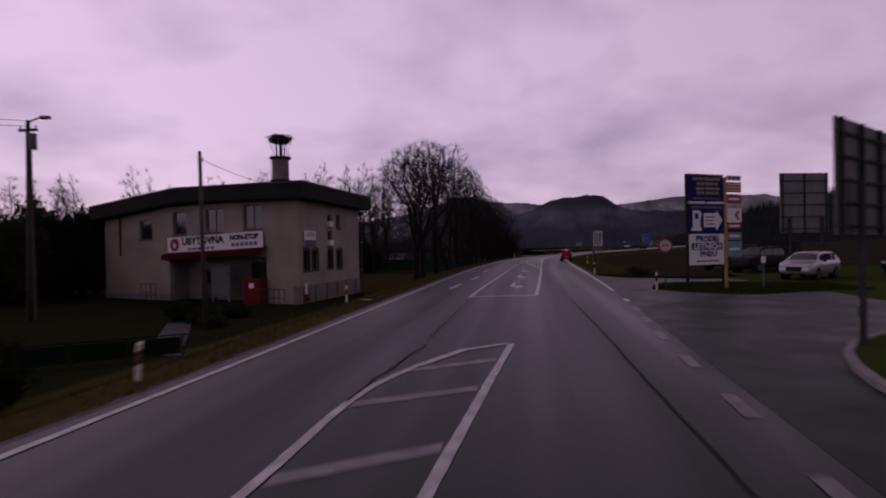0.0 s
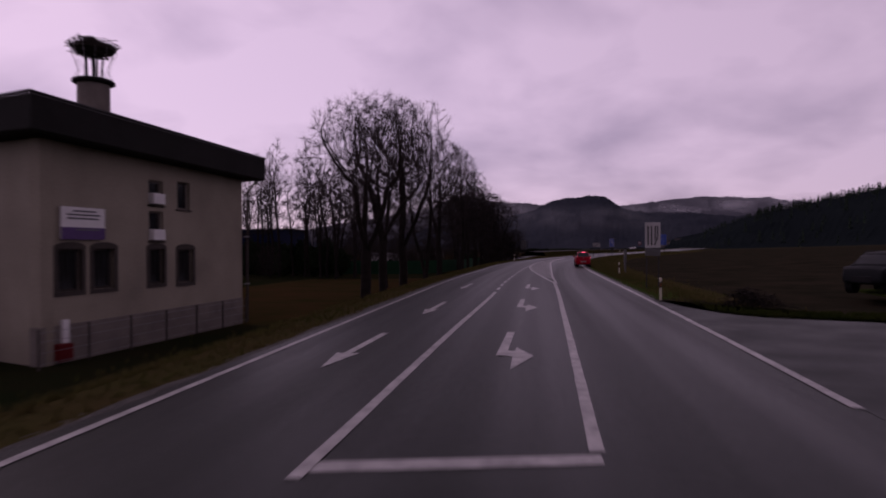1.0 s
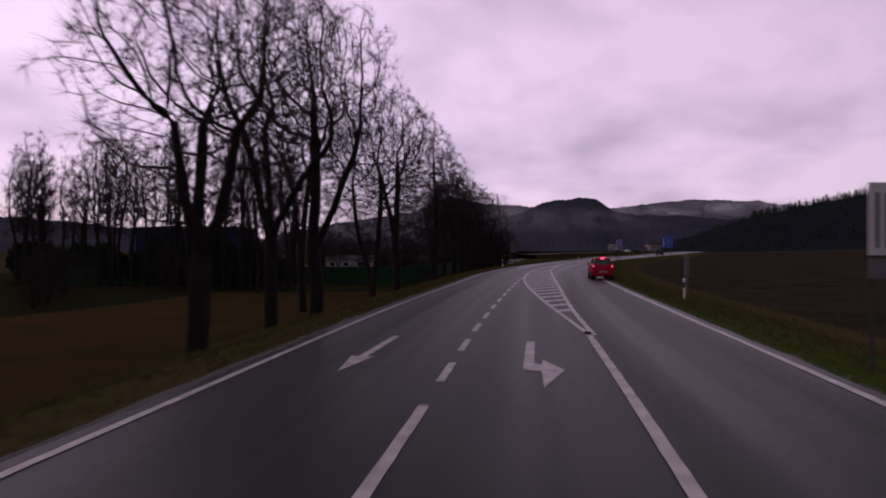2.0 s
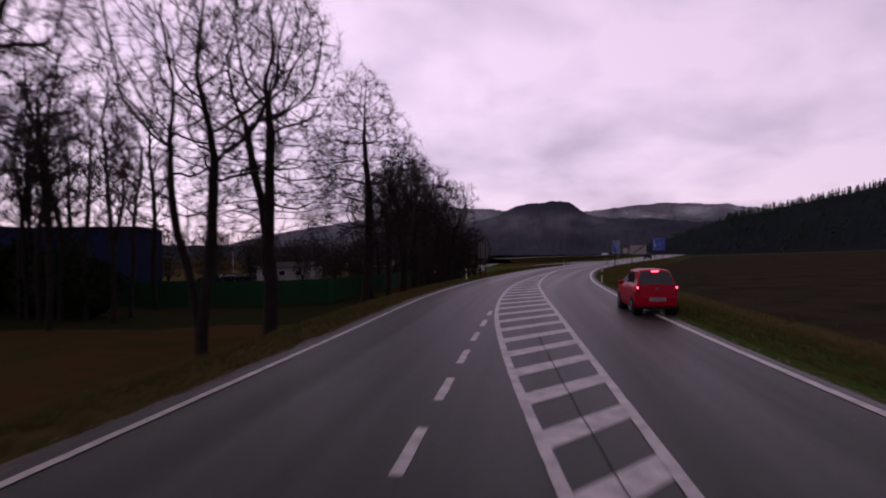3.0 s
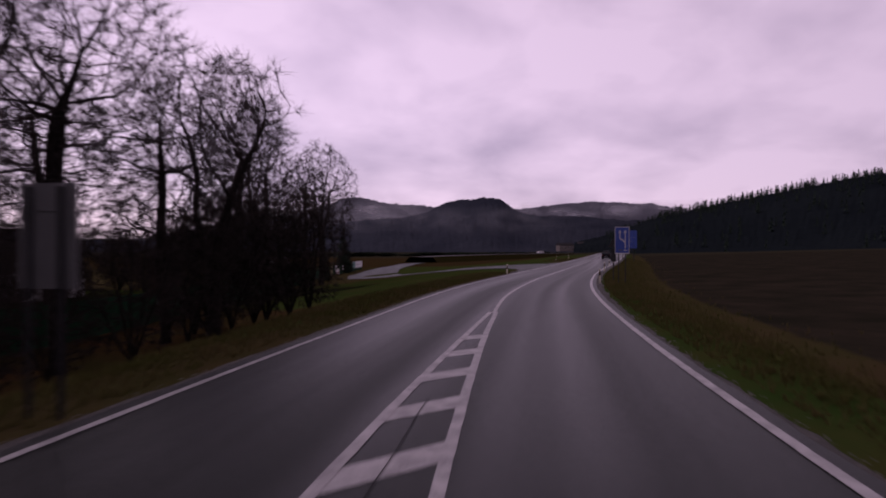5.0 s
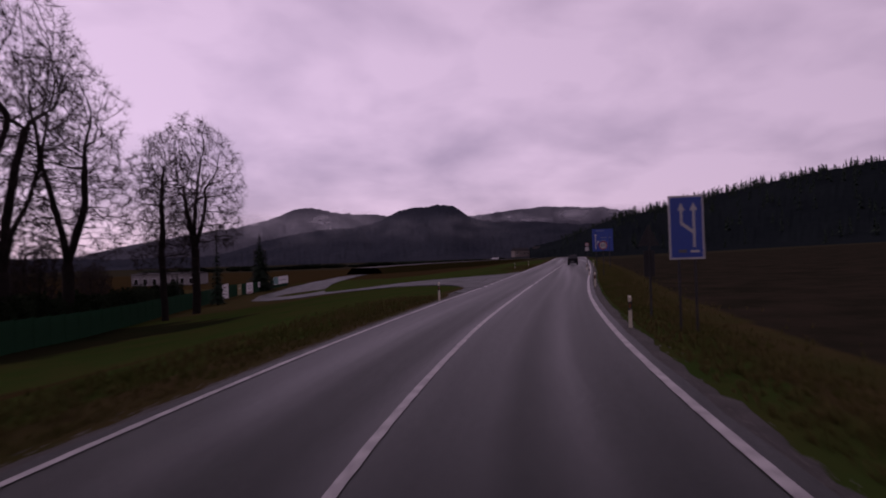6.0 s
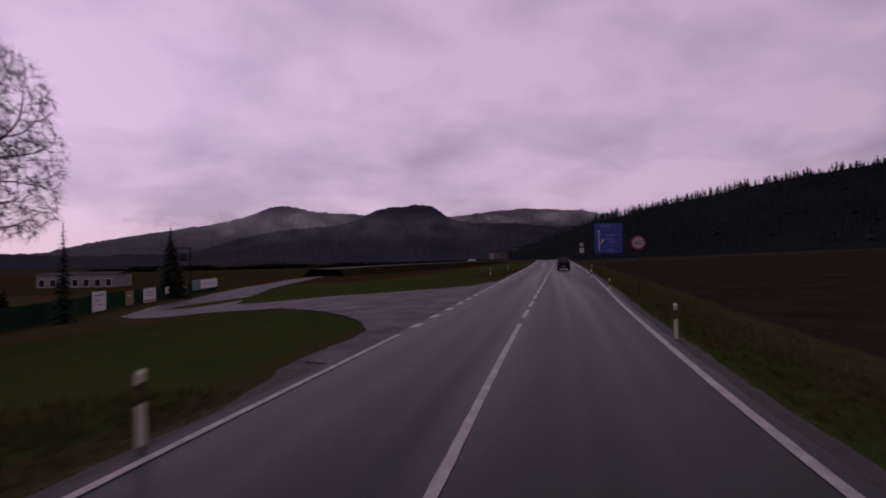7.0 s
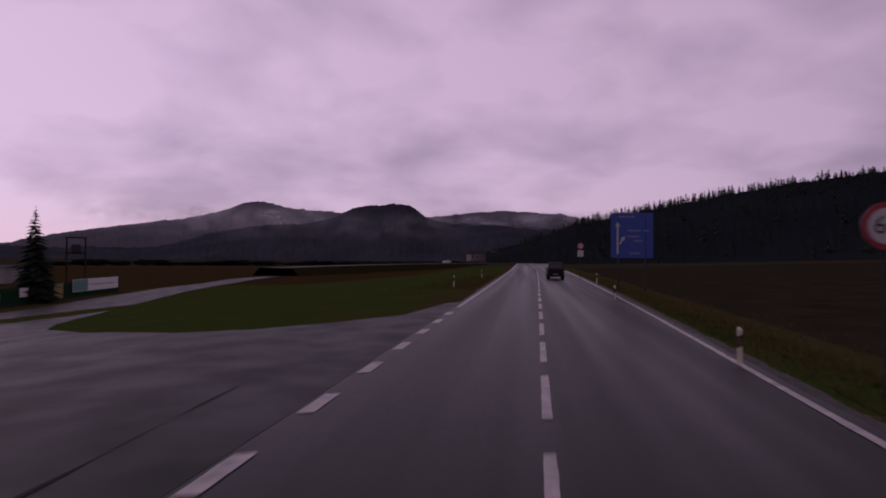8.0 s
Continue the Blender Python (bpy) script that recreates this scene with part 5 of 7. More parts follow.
part("strip_light", box(-1.08, -0.18, -0.07, 0.08, 3.92, 4.0, bevel=0.01), BANNER_WHITE, tower)
part("strip_light", box(0.1, 1.0, -0.07, 0.08, 3.92, 4.0, bevel=0.01), BANNER_WHITE, tower)
part("middle_panel", face_plate(rect(-1.1, 1.02, 2.56, 3.89), 0, 0.1), NAVY, tower)
for k in range(7):
    part("printed_bar", face_plate(rect(-0.95 + k * 0.27, -0.73 + k * 0.27, 3.7, 3.8), -0.01, -0.001), GREY_INK, tower)
part("pump_symbol", face_plate([(-0.95, 2.68), (-0.33, 2.68), (-0.33, 2.82), (-0.42, 2.82), (-0.42, 3.2), (-0.36, 3.3), (-0.36, 3.5), (-0.46, 3.6), (-0.86, 3.6), (-0.86, 2.82), (-0.95, 2.82)], -0.01, -0.001), BANNER_WHITE, tower)
part("pump_window", face_plate(rect(-0.74, -0.54, 3.22, 3.48), -0.016, -0.011), NAVY, tower)
part("arrow", face_plate([(-0.2, 2.84), (0.55, 2.84), (0.55, 2.66), (0.94, 3.16), (0.55, 3.62), (0.55, 3.48), (-0.2, 3.48)], -0.01, -0.001), BANNER_WHITE, tower)
for k in range(3):
    part("printed_bar", face_plate(rect(-0.1, 0.45 - 0.1 * (k % 2), 2.95 + 0.16 * k, 3.01 + 0.16 * k), -0.016, -0.011), GREY_INK, tower)
part("lower_panel", face_plate(rect(-1.06, 1.02, 1.12, 2.53), 0, 0.1), BANNER_WHITE, tower)
lettering("lettering", "PRODEJ", 0.38, NAVY, tower, Matrix.Translation((0, -0.012, 2.3)) @ FACE, 1.35, 0.012)
part("blue_band", face_plate(rect(-0.94, 0.92, 1.8, 2.12), -0.008, -0.001), NAVY, tower)
lettering("lettering", "LETNÍCH", 0.32, BANNER_WHITE, tower, Matrix.Translation((0, -0.014, 1.95)) @ FACE, 1.6, 0.012)
lettering("lettering", "PNEU", 0.34, NAVY, tower, Matrix.Translation((0.05, -0.012, 1.61)) @ FACE, 1.0, 0.012)
for k in range(6):
    part("printed_bar", face_plate(rect(-0.65 + k * 0.23, -0.47 + k * 0.23, 1.25, 1.33), -0.008, -0.001), GREY_INK, tower)
part("yellow_post", tube([(1.13, 0.0, -0.2), (1.13, 0.0, 5.15)], 0.075, 10), YELLOW, tower, "yellow painted steel post")
for z0, z1, m in ((5.02, 5.25, BANNER_WHITE), (4.46, 4.94, ORANGE_PRINT), (3.94, 4.36, SIGN_RED), (3.05, 3.72, BANNER_WHITE), (2.77, 3.01, SIGN_RED), (2.24, 2.6, CONCRETE), (1.45, 2.18, TEAL_PRINT)):
    p = part("side_plate", face_plate(rect(1.24, 2.16, z0, z1), 0.0, 0.05), m, tower)
    if z0 == 3.05:
        part("chevron", face_plate([(1.9, 3.18), (2.05, 3.18), (1.9, 3.4), (2.05, 3.6), (1.9, 3.6), (1.72, 3.4)], -0.01, -0.001), SIGN_RED, p)
    elif z0 == 5.02:
        for k in range(3):
            part("printed_bar", face_plate(rect(1.34 + 0.26 * k, 1.54 + 0.26 * k, 5.06, 5.2), -0.01, -0.001), INK, p)
    elif z0 == 4.46:
        for k in range(3):
            part("printed_bar", face_plate(rect(1.3, 2.1, 4.53 + 0.14 * k, 4.57 + 0.14 * k), -0.01, -0.001), BANNER_WHITE, p)
    else:
        part("printed_bar", face_plate(rect(1.36, 2.0, (z0 + z1) / 2 - 0.05, (z0 + z1) / 2 + 0.05), -0.01, -0.001), BANNER_WHITE, p)
marker = thing("marker_post", "thin grey post with a small white box on top", "post", upright(11.6, 29.2, 20, 0.0))
part("post", tube([(0, 0, -0.2), (0, 0, 1.2)], 0.035, 8), SIGN_BACK, marker)
part("head", box(-0.08, 0.08, -0.07, 0.07, 1.15, 1.45, bevel=0.02), BANNER_WHITE, marker)


def billboard_back(x, y, turn, w, z0, z1, label, sheet=SIGN_BACK):
    b = thing("billboard", label, "billboard", upright(x, y, turn))
    g = -ground_z(x, y)
    part("sheet", face_plate(rect(-w / 2, w / 2, z0 + g, z1 + g), 0, 0.05), sheet, b)
    n = max(2, int(w / 1.1))
    for k in range(n + 1):
        u = -w / 2 + 0.15 + (w - 0.3) * k / n
        part("upright_rib", box(u - 0.04, u + 0.04, -0.09, -0.002, z0 + g, z1 + g - 0.02), DULL_STEEL, b)
    for k in range(5):
        z = z0 + (z1 - z0) * (k + 0.3) / 5 + g
        part("cross_rib", box(-w / 2, w / 2, -0.06, -0.001, z, z + 0.05), DULL_STEEL, b)
    for u in (-w / 3, w / 3):
        part("leg", box(u - 0.08, u + 0.08, -0.2, -0.1, -0.1, z0 + g + 1.0), DULL_STEEL, b)
    return b


billboard_back(18.2, 39.6, 12, 3.2, 2.65, 6.35, "grey steel back of a billboard on two legs", BOARD_GREY)
billboard_back(7.9, 13.9, 46, 5.1, 2.25, 4.5, "large dark steel-framed billboard seen from behind")

# kerb stones on the junction corner
corner = [(5.2, 8.2), (5.35, 9.3), (5.7, 10.5), (6.2, 11.7), (6.9, 12.8), (7.8, 13.7), (8.8, 14.4), (10.0, 15.0), (11.4, 15.6)]
kerb = thing("kerb", "curved row of worn concrete kerb stones", "kerb", kind="structure")
unit = mesh_of("kerb_stone", box(-0.5, 0.5, -0.08, 0.08, -0.1, 0.13, bevel=0.02), KERB)
for (xa, ya), (xb, yb) in zip(corner, corner[1:]):
    ob = new("kerb_stone", unit)
    ob.parent = kerb
    ob.matrix_basis = pose((xa + xb) / 2 - 0.07, (ya + yb) / 2 + 0.07, 0, 0, 0, math.degrees(math.atan2(yb - ya, xb - xa))) @ Matrix.Diagonal((math.hypot(xb - xa, yb - ya) - 0.02, 1, 1, 1))
island = part("corner_lawn", slab(corner[::-1] + [(4.7, -6.0), (34.0, -6.0), (34.0, 17.6)], -0.05, 0.1), LAWN)
tagged(island, "raised wet grass behind the junction kerb", "lawn", kind="structure")
bars = thing("corner_barrier", "short steel tube barrier on the junction corner", "barrier", pose(7.9, 14.6, 0.0, 0, 0, 60))
for u in (0.0, 0.55):
    part("post", tube([(u, 0, -0.1), (u, 0, 1.0)], 0.035, 8), SIGN_BACK, bars)
part("rail", tube([(-0.05, 0, 0.95), (0.6, 0, 0.95)], 0.03, 8), SIGN_BACK, bars)

# ---- vehicles ----


def car(name, label, m, length, width, height, paint, kind="hatch", lit=False):
    c = thing(name, label, "car", m)
    if kind == "hatch":
        ctrl = [(0.0, 0.34, 0.52), (0.03, 0.26, 0.74), (0.06, 0.22, 0.93), (0.1, 0.21, 1.0), (0.36, 0.2, 1.42), (0.44, 0.19, 1.475), (0.6, 0.19, 1.49), (1.4, 0.18, 1.5), (1.9, 0.18, 1.475), (2.15, 0.18, 1.40), (2.72, 0.19, 1.04), (3.3, 0.21, 0.95), (3.62, 0.28, 0.82), (3.7, 0.36, 0.6)]
        axles, full, cabin, belt = (0.62, 3.02), 3.7, (0.38, 2.2, 2.7), 0.95
    elif kind == "wagon":
        ctrl = [(0.0, 0.42, 0.52), (0.04, 0.36, 0.78), (0.08, 0.33, 0.98), (0.14, 0.32, 1.04), (0.5, 0.3, 1.36), (0.75, 0.28, 1.43), (1.6, 0.27, 1.47), (2.4, 0.27, 1.46), (2.8, 0.27, 1.4), (3.55, 0.28, 1.0), (4.1, 0.3, 0.9), (4.42, 0.34, 0.78), (4.55, 0.4, 0.58)]
        axles, full, cabin, belt = (0.95, 3.6), 4.55, (0.5, 2.85, 3.5), 0.94
    else:
        ctrl = [(0.0, 0.5, 0.62), (0.03, 0.42, 0.9), (0.06, 0.4, 1.05), (0.12, 0.38, 1.15), (0.34, 0.36, 1.58), (0.6, 0.34, 1.67), (1.6, 0.33, 1.7), (2.5, 0.33, 1.68), (2.85, 0.33, 1.6), (3.45, 0.34, 1.15), (4.1, 0.36, 1.05), (4.36, 0.4, 0.9), (4.45, 0.46, 0.68)]
        axles, full, cabin, belt = (0.85, 3.5), 4.45, (0.34, 2.9, 3.4), 1.08
    ky, kz = length / full, height / max(t for _, _, t in ctrl)
    ys = sorted({round(y, 3) for y in list(np.linspace(0, full, 58)) + [p[0] for p in ctrl] + [cabin[0], cabin[1], cabin[2]]})
    low = lambda y: float(np.interp(y, [p[0] for p in ctrl], [p[1] for p in ctrl]))
    top = smooth_curve([(p[0], p[2]) for p in ctrl])
    half = lambda y: width / 2 * (1 - 0.16 * max(0.0, 1 - y / 0.35) ** 2 - 0.2 * max(0.0, 1 - (full - y) / 0.7) ** 2)
    grid = []
    for y in ys:
        z0, zt, w = low(y), max(top(y), low(y) + 0.08), half(y)
        zb = min(belt, zt - 0.05)
        tall = max(0.0, min(1.0, (zt - belt) / 0.45))
        wt = w * (0.95 - (0.22 if kind == "hatch" else 0.16) * tall)
        sec = [(0, z0), (w * 0.8, z0), (w * 0.965, z0 + 0.06), (w * 0.985, z0 * 0.6 + zb * 0.4), (w, z0 * 0.3 + zb * 0.7), (w * 0.975, zb), (w * 0.96 * (1 - tall) + wt * 1.055 * tall, zb + (zt - zb) * 0.12), (wt * 1.02, zb + (zt - zb) * 0.6), (wt * 0.985, zb + (zt - zb) * 0.82), (wt * 0.9, zt - 0.025), (wt * 0.55, zt), (0, zt + 0.008)]
        grid.append([(-a, y * ky - length / 2, b * kz) for a, b in sec] + [(a, y * ky - length / 2, b * kz) for a, b in sec[-2:0:-1]])
    n = len(grid[0])
    pieces = {"body": [], "rear_window": [], "windscreen": []}
    a0, a1, a2 = cabin
    for i in range(len(ys) - 1):
        y = (ys[i] + ys[i + 1]) / 2
        for j in range(n):
            jj = j if j < 11 else 21 - j
            q = "body"
            if 9 <= jj <= 10 and a1 < y < a2 - 0.05:
                q = "windscreen"
            elif 9 <= jj <= 10 and a0 - 0.27 < y < a0 - 0.03:
                q = "rear_window"
            elif kind == "hatch" and 6 <= jj <= 7 and a0 + 0.5 < y < a2 - 0.25:
                q = ("side_window", j < 11, 0 if y < a0 + 1.2 else 1)
            elif kind != "hatch" and 6 <= jj <= 7 and a0 + 0.12 < y < a2 - 0.28 and not (a0 + 0.65 < y < a0 + 0.72) and not (a0 + 1.38 < y < a0 + 1.45):
                q = ("side_window", j < 11, 0 if y < a0 + 0.68 else (1 if y < a0 + 1.41 else 2))
            pieces.setdefault(q, []).append((i * n + j, i * n + (j + 1) % n, (i + 1) * n + (j + 1) % n, (i + 1) * n + j))
    verts = [v for g in grid for v in g]
    for q, faces in pieces.items():
        if q == "body":
            faces = faces + [tuple(range(n))[::-1], tuple((len(ys) - 1) * n + k for k in range(n))]
        if not faces:
            continue
        used = sorted({k for f in faces for k in f})
        index = {k: i for i, k in enumerate(used)}
        ob = raw(q if isinstance(q, str) else q[0], [verts[k] for k in used], [tuple(index[k] for k in f) for f in faces], paint if q == "body" else CAR_GLASS, c, smooth=True)
        if q != "body":
            continue
        body = ob
    r = (0.28 if kind == "hatch" else 0.3) * kz if kind != "suv" else 0.34
    for ay in axles:
        y = ay * ky - length / 2
        for side in (-1, 1):
            x = side * (width / 2 - 0.09)
            wheel = new("wheel")
            wheel.parent, wheel.matrix_basis = c, Matrix.Translation((x, y, r))
            part("tyre", tube([(-0.1, 0, 0), (-0.075, 0, 0), (0.075, 0, 0), (0.1, 0, 0)], [r * 0.86, r, r, r * 0.86], 24), RUBBER, wheel, smooth=False)
            bm = tube([(side * 0.098, 0, 0), (side * 0.108, 0, 0)], [r * 0.66, r * 0.62], 18)
            for k in range(5):
                a = k * 2 * math.pi / 5
                bm = box(side * 0.106 - 0.006, side * 0.106 + 0.012, -0.03, 0.03, 0.04, r * 0.6, bm=bm, m=Matrix.Rotation(a, 4, "X"))
            part("rim", bm, ALLOY, wheel)
            part("wheel_arch", tube([(side * (width / 2 - 0.3) - 0, y, r * 1.02), (side * (width / 2 - 0.002), y, r * 1.02)], r * 1.22, 24), TRIM, c)
    w2, back = width / 2, -length / 2
    part("rear_bumper", box(-w2 * 0.86, w2 * 0.86, back - 0.05, back + 0.12, (0.27 if lit else 0.36) * kz, 0.62 * kz, bevel=0.04), paint, c)
    part("lower_bumper", box(-w2 * 0.8, w2 * 0.8, back - 0.03, back + 0.2, (0.2 if lit else 0.26) * kz, (0.28 if lit else 0.38) * kz, bevel=0.03), TRIM, c)
    part("number_plate", box(-0.26, 0.26, back - 0.062, back - 0.05, 0.47 * kz, 0.58 * kz), DULL_WHITE, c, "white number plate with a plain bar")
    part("plate_bar", box(-0.2, 0.2, back - 0.066, back - 0.063, 0.5 * kz, 0.55 * kz), GREY_INK, c)
    for side in (-1, 1):
        part("tail_light", box(side * w2 * 0.86 - 0.035, side * w2 * 0.86 + 0.035, back - 0.0, back + 0.16, 0.74 * kz, 0.97 * kz, bevel=0.03), TAIL_DARK, c)
        if lit:
            part("brake_bulb", box(side * w2 * 0.86 - 0.03, side * w2 * 0.86 + 0.022, back - 0.012, back + 0.1, 0.875 * kz, 0.945 * kz, bevel=0.015), TAIL_LIT, c, "glowing red brake light")
        part("headlight", box(side * w2 * 0.66 - 0.16, side * w2 * 0.66 + 0.16, -back - 0.42, -back - 0.06, 0.66 * kz, 0.8 * kz, bevel=0.04), HEADLIGHT, c)
        part("mirror", box(side * (w2 + 0.08) - 0.09, side * (w2 + 0.08) + 0.09, a2 * ky - 0.62 + back, a2 * ky - 0.52 + back, 0.94 * kz, 1.08 * kz, bevel=0.03), paint if lit else TRIM, c)
        part("door_handle", box(side * w2 * 0.985 - 0.015, side * w2 * 0.985 + 0.015, a0 * ky + 0.95 + back, a0 * ky + 1.13 + back, 0.8 * kz, 0.83 * kz), TRIM if not lit else paint, c)
    part("third_light", box(-0.12, 0.12, a0 * ky + back - 0.075, a0 * ky + back + 0.06, height - 0.085, height - 0.045, bevel=0.01), TAIL_LIT if lit else TAIL_DARK, c)
    part("badge", box(-0.05, 0.05, back + 0.02, back + 0.06, 0.83 * kz, 0.9 * kz, bevel=0.01), ALLOY, c)
    part("grille", box(-w2 * 0.45, w2 * 0.45, -back - 0.08, -back + 0.005, 0.45 * kz, 0.72 * kz, bevel=0.02), TRIM, c)
    if kind != "hatch":
        for side in (-1, 1):
            part("roof_rail", tube([(side * w2 * 0.68, a0 * ky + back + 0.2, height - 0.03), (side * w2 * 0.7, back + a0 * ky + 0.5, height + 0.03), (side * w2 * 0.7, back + a1 * ky - 0.5, height + 0.03), (side * w2 * 0.68, back + a1 * ky - 0.2, height - 0.03)], 0.02, 6), TRIM, c)
    return c


car("red_hatchback", "small bright red hatchback with glowing brake lights", pose(7.38, 82.25, 0.012, 0, 0, -2.5), 3.3, 1.44, 1.5, RED_PAINT, "hatch", True)
car("dark_suv", "dark boxy off-road car driving away down the road", pose(CENTRE(228) + 1.9, 228, 0.012, 0, 0, -20.5), 4.4, 1.8, 1.75, DARK_PAINT, "suv")
car("silver_estate_car", "silver estate car parked on the wet grass", pose(16.5, 35.4, 0.035, 0, 0, 136), 4.55, 1.77, 1.48, SILVER_PAINT, "wagon")
car("dark_parked_car", "dark estate car parked in the lot", pose(23.5, 37.6, 0.035, 0, 0, 118), 4.5, 1.75, 1.5, DARK_PAINT, "wagon")
car("dark_parked_car", "dark off-road car parked beside the field", pose(16.6, 48.4, 0.035, 0, 0, 128), 4.4, 1.8, 1.75, DARK_PAINT, "suv")
car("dark_parked_car", "dark off-road car parked before another one", pose(17.0, 43.6, 0.035, 0, 0, 126), 4.4, 1.8, 1.7, DARK_PAINT, "suv")

truck = thing("dark_truck", "dark box truck parked behind the sign tower", "truck", pose(20.1, 47.6, 0.035, 0, 0, 150))
part("cargo_box", box(-1.1, 1.1, -2.6, 1.4, 0.95, 2.1, bevel=0.05), TRUCK_BLUE, truck)
part("cab", box(-1.05, 1.05, 1.5, 3.0, 0.55, 2.0, bevel=0.15), TRUCK_BLUE, truck)
part("windscreen", box(-0.9, 0.9, 2.98, 3.01, 1.25, 1.8), CAR_GLASS, truck)
part("chassis", box(-0.5, 0.5, -2.5, 2.9, 0.5, 0.9), TRIM, truck)
for y in (-1.6, 2.2):
    for side in (-1, 1):
        part("wheel", tube([(side * 0.8, y, 0.42), (side * 1.05, y, 0.42)], 0.42, 20), RUBBER, truck)

# ---- bare trees ----


def outline_radius(profile, h):
    return float(np.interp(h, [p[0] for p in profile], [p[1] for p in profile]))


def colonise(seed, height, base, radius, profile, points, leaders, trunk_r, fork, lean=0.0, pace=0.4, lift=0.12, sag=0.0, kill=0.42, tip=0.0125, way=None):
    """A leafless tree whose limbs grow towards points scattered through its crown. leaders: how far each main stem leans, in radians; way: the bearing of the first.
    Gives the nodes, the parent of each, and the radius at each."""
    rng = np.random.default_rng(seed)
    h = rng.random(points * 6)
    rel = np.array([outline_radius(profile, v) for v in h])
    h = h[rng.random(len(h)) < (rel / rel.max()) ** 2][:points]
    a = rng.random(len(h)) * 2 * np.pi
    lump = 1 + 0.16 * np.sin(a * 3 + seed) * np.sin(h * 9 + seed) + 0.1 * np.sin(a * 5 + h * 17 + seed * 2)
    r = radius * np.array([outline_radius(profile, v) for v in h]) * lump * rng.random(len(h)) ** 0.42
    goals = np.stack([r * np.cos(a) + lean * h, r * np.sin(a), base + (height - base) * h], 1)
    nodes, parents = [np.array([0.0, 0.0, -0.4])], [-1]

    def run(start, direction, length, wander, rise):
        p, i, d = nodes[start].copy(), start, np.array(direction, float)
        for k in range(max(1, int(length / pace))):
            d = d + rng.normal(0, wander, 3) * (1, 1, 0.4) + (0, 0, rise)
            d /= np.linalg.norm(d)
            p = p + d * pace
            nodes.append(p.copy())
            parents.append(i)
            i = len(nodes) - 1
        return i

    crotch = run(0, (rng.normal(0, 0.04), rng.normal(0, 0.04), 1), fork, 0.06, 0.25)
    turn = rng.random() * 6.28
    if way is not None:
        turn = radians(way)
    for k, tilt in enumerate(leaders):
        az = turn + k * 6.28 / len(leaders) + rng.normal(0, 0.25 if way is None else 0.05)
        run(crotch, (math.sin(tilt) * math.cos(az), math.sin(tilt) * math.sin(az), math.cos(tilt)), (height - fork) * (0.7 if len(leaders) == 1 else 0.5), 0.07, 0.035 if tilt > 0.1 else 0.3)
    stem = len(nodes)
    near, owner = np.full(len(goals), 1e9), np.zeros(len(goals), int)

    def meet(first):
        fresh = np.array(nodes[first:])
        dist = np.linalg.norm(goals[:, None, :] - fresh[None, :, :], axis=2)
        if first == 1:
            # limbs leave the stems at knots, about a metre and a half apart, and none below the crown
            knot = np.array([k % 4 == 0 and nodes[k][2] > base * 0.8 or not any(q == k for q in parents) for k in range(1, stem)])
            dist[:, ~knot] += 50
        j = dist.argmin(1)
        d = dist[np.arange(len(goals)), j]
        better = d < near
        near[better], owner[better] = d[better], j[better] + first

    meet(1)
    alive, grown = np.ones(len(goals), bool), {}
    for turn_no in range(90):
        reach = 2.6 if turn_no < 70 else 6.0
        alive &= near > kill
        live = np.nonzero(alive & (near < reach))[0]
        if not len(live):
            break
        first = len(nodes)
        for o in np.unique(owner[live]):
            if grown.get(o, 0) > 2:
                alive[live[owner[live] == o]] = False
                continue
            grown[o] = grown.get(o, 0) + 1
            mine = goals[live[owner[live] == o]] - nodes[o]
            d = (mine / np.linalg.norm(mine, axis=1)[:, None]).mean(0)
            d = d / (np.linalg.norm(d) + 1e-6) + rng.normal(0, 0.17, 3) + (0, 0, lift)
            if parents[o] >= 0:
                back = nodes[o] - nodes[parents[o]]
                d = d + back / (np.linalg.norm(back) + 1e-6) * 0.4
            d /= np.linalg.norm(d) + 1e-6
            nodes.append(nodes[o] + d * pace)
            parents.append(int(o))
        if len(nodes) == first:
            break
        meet(first)
    k = len(nodes)
    tips = np.zeros(k)
    for i in range(k - 1, -1, -1):
        tips[i] = max(tips[i], 1.0)
        if parents[i] >= 0:
            tips[parents[i]] += tips[i]
    rad = tip * tips ** (math.log(trunk_r / tip) / math.log(max(tips[1], 20.0)))
    return np.array(nodes), parents, rad, rng, sag


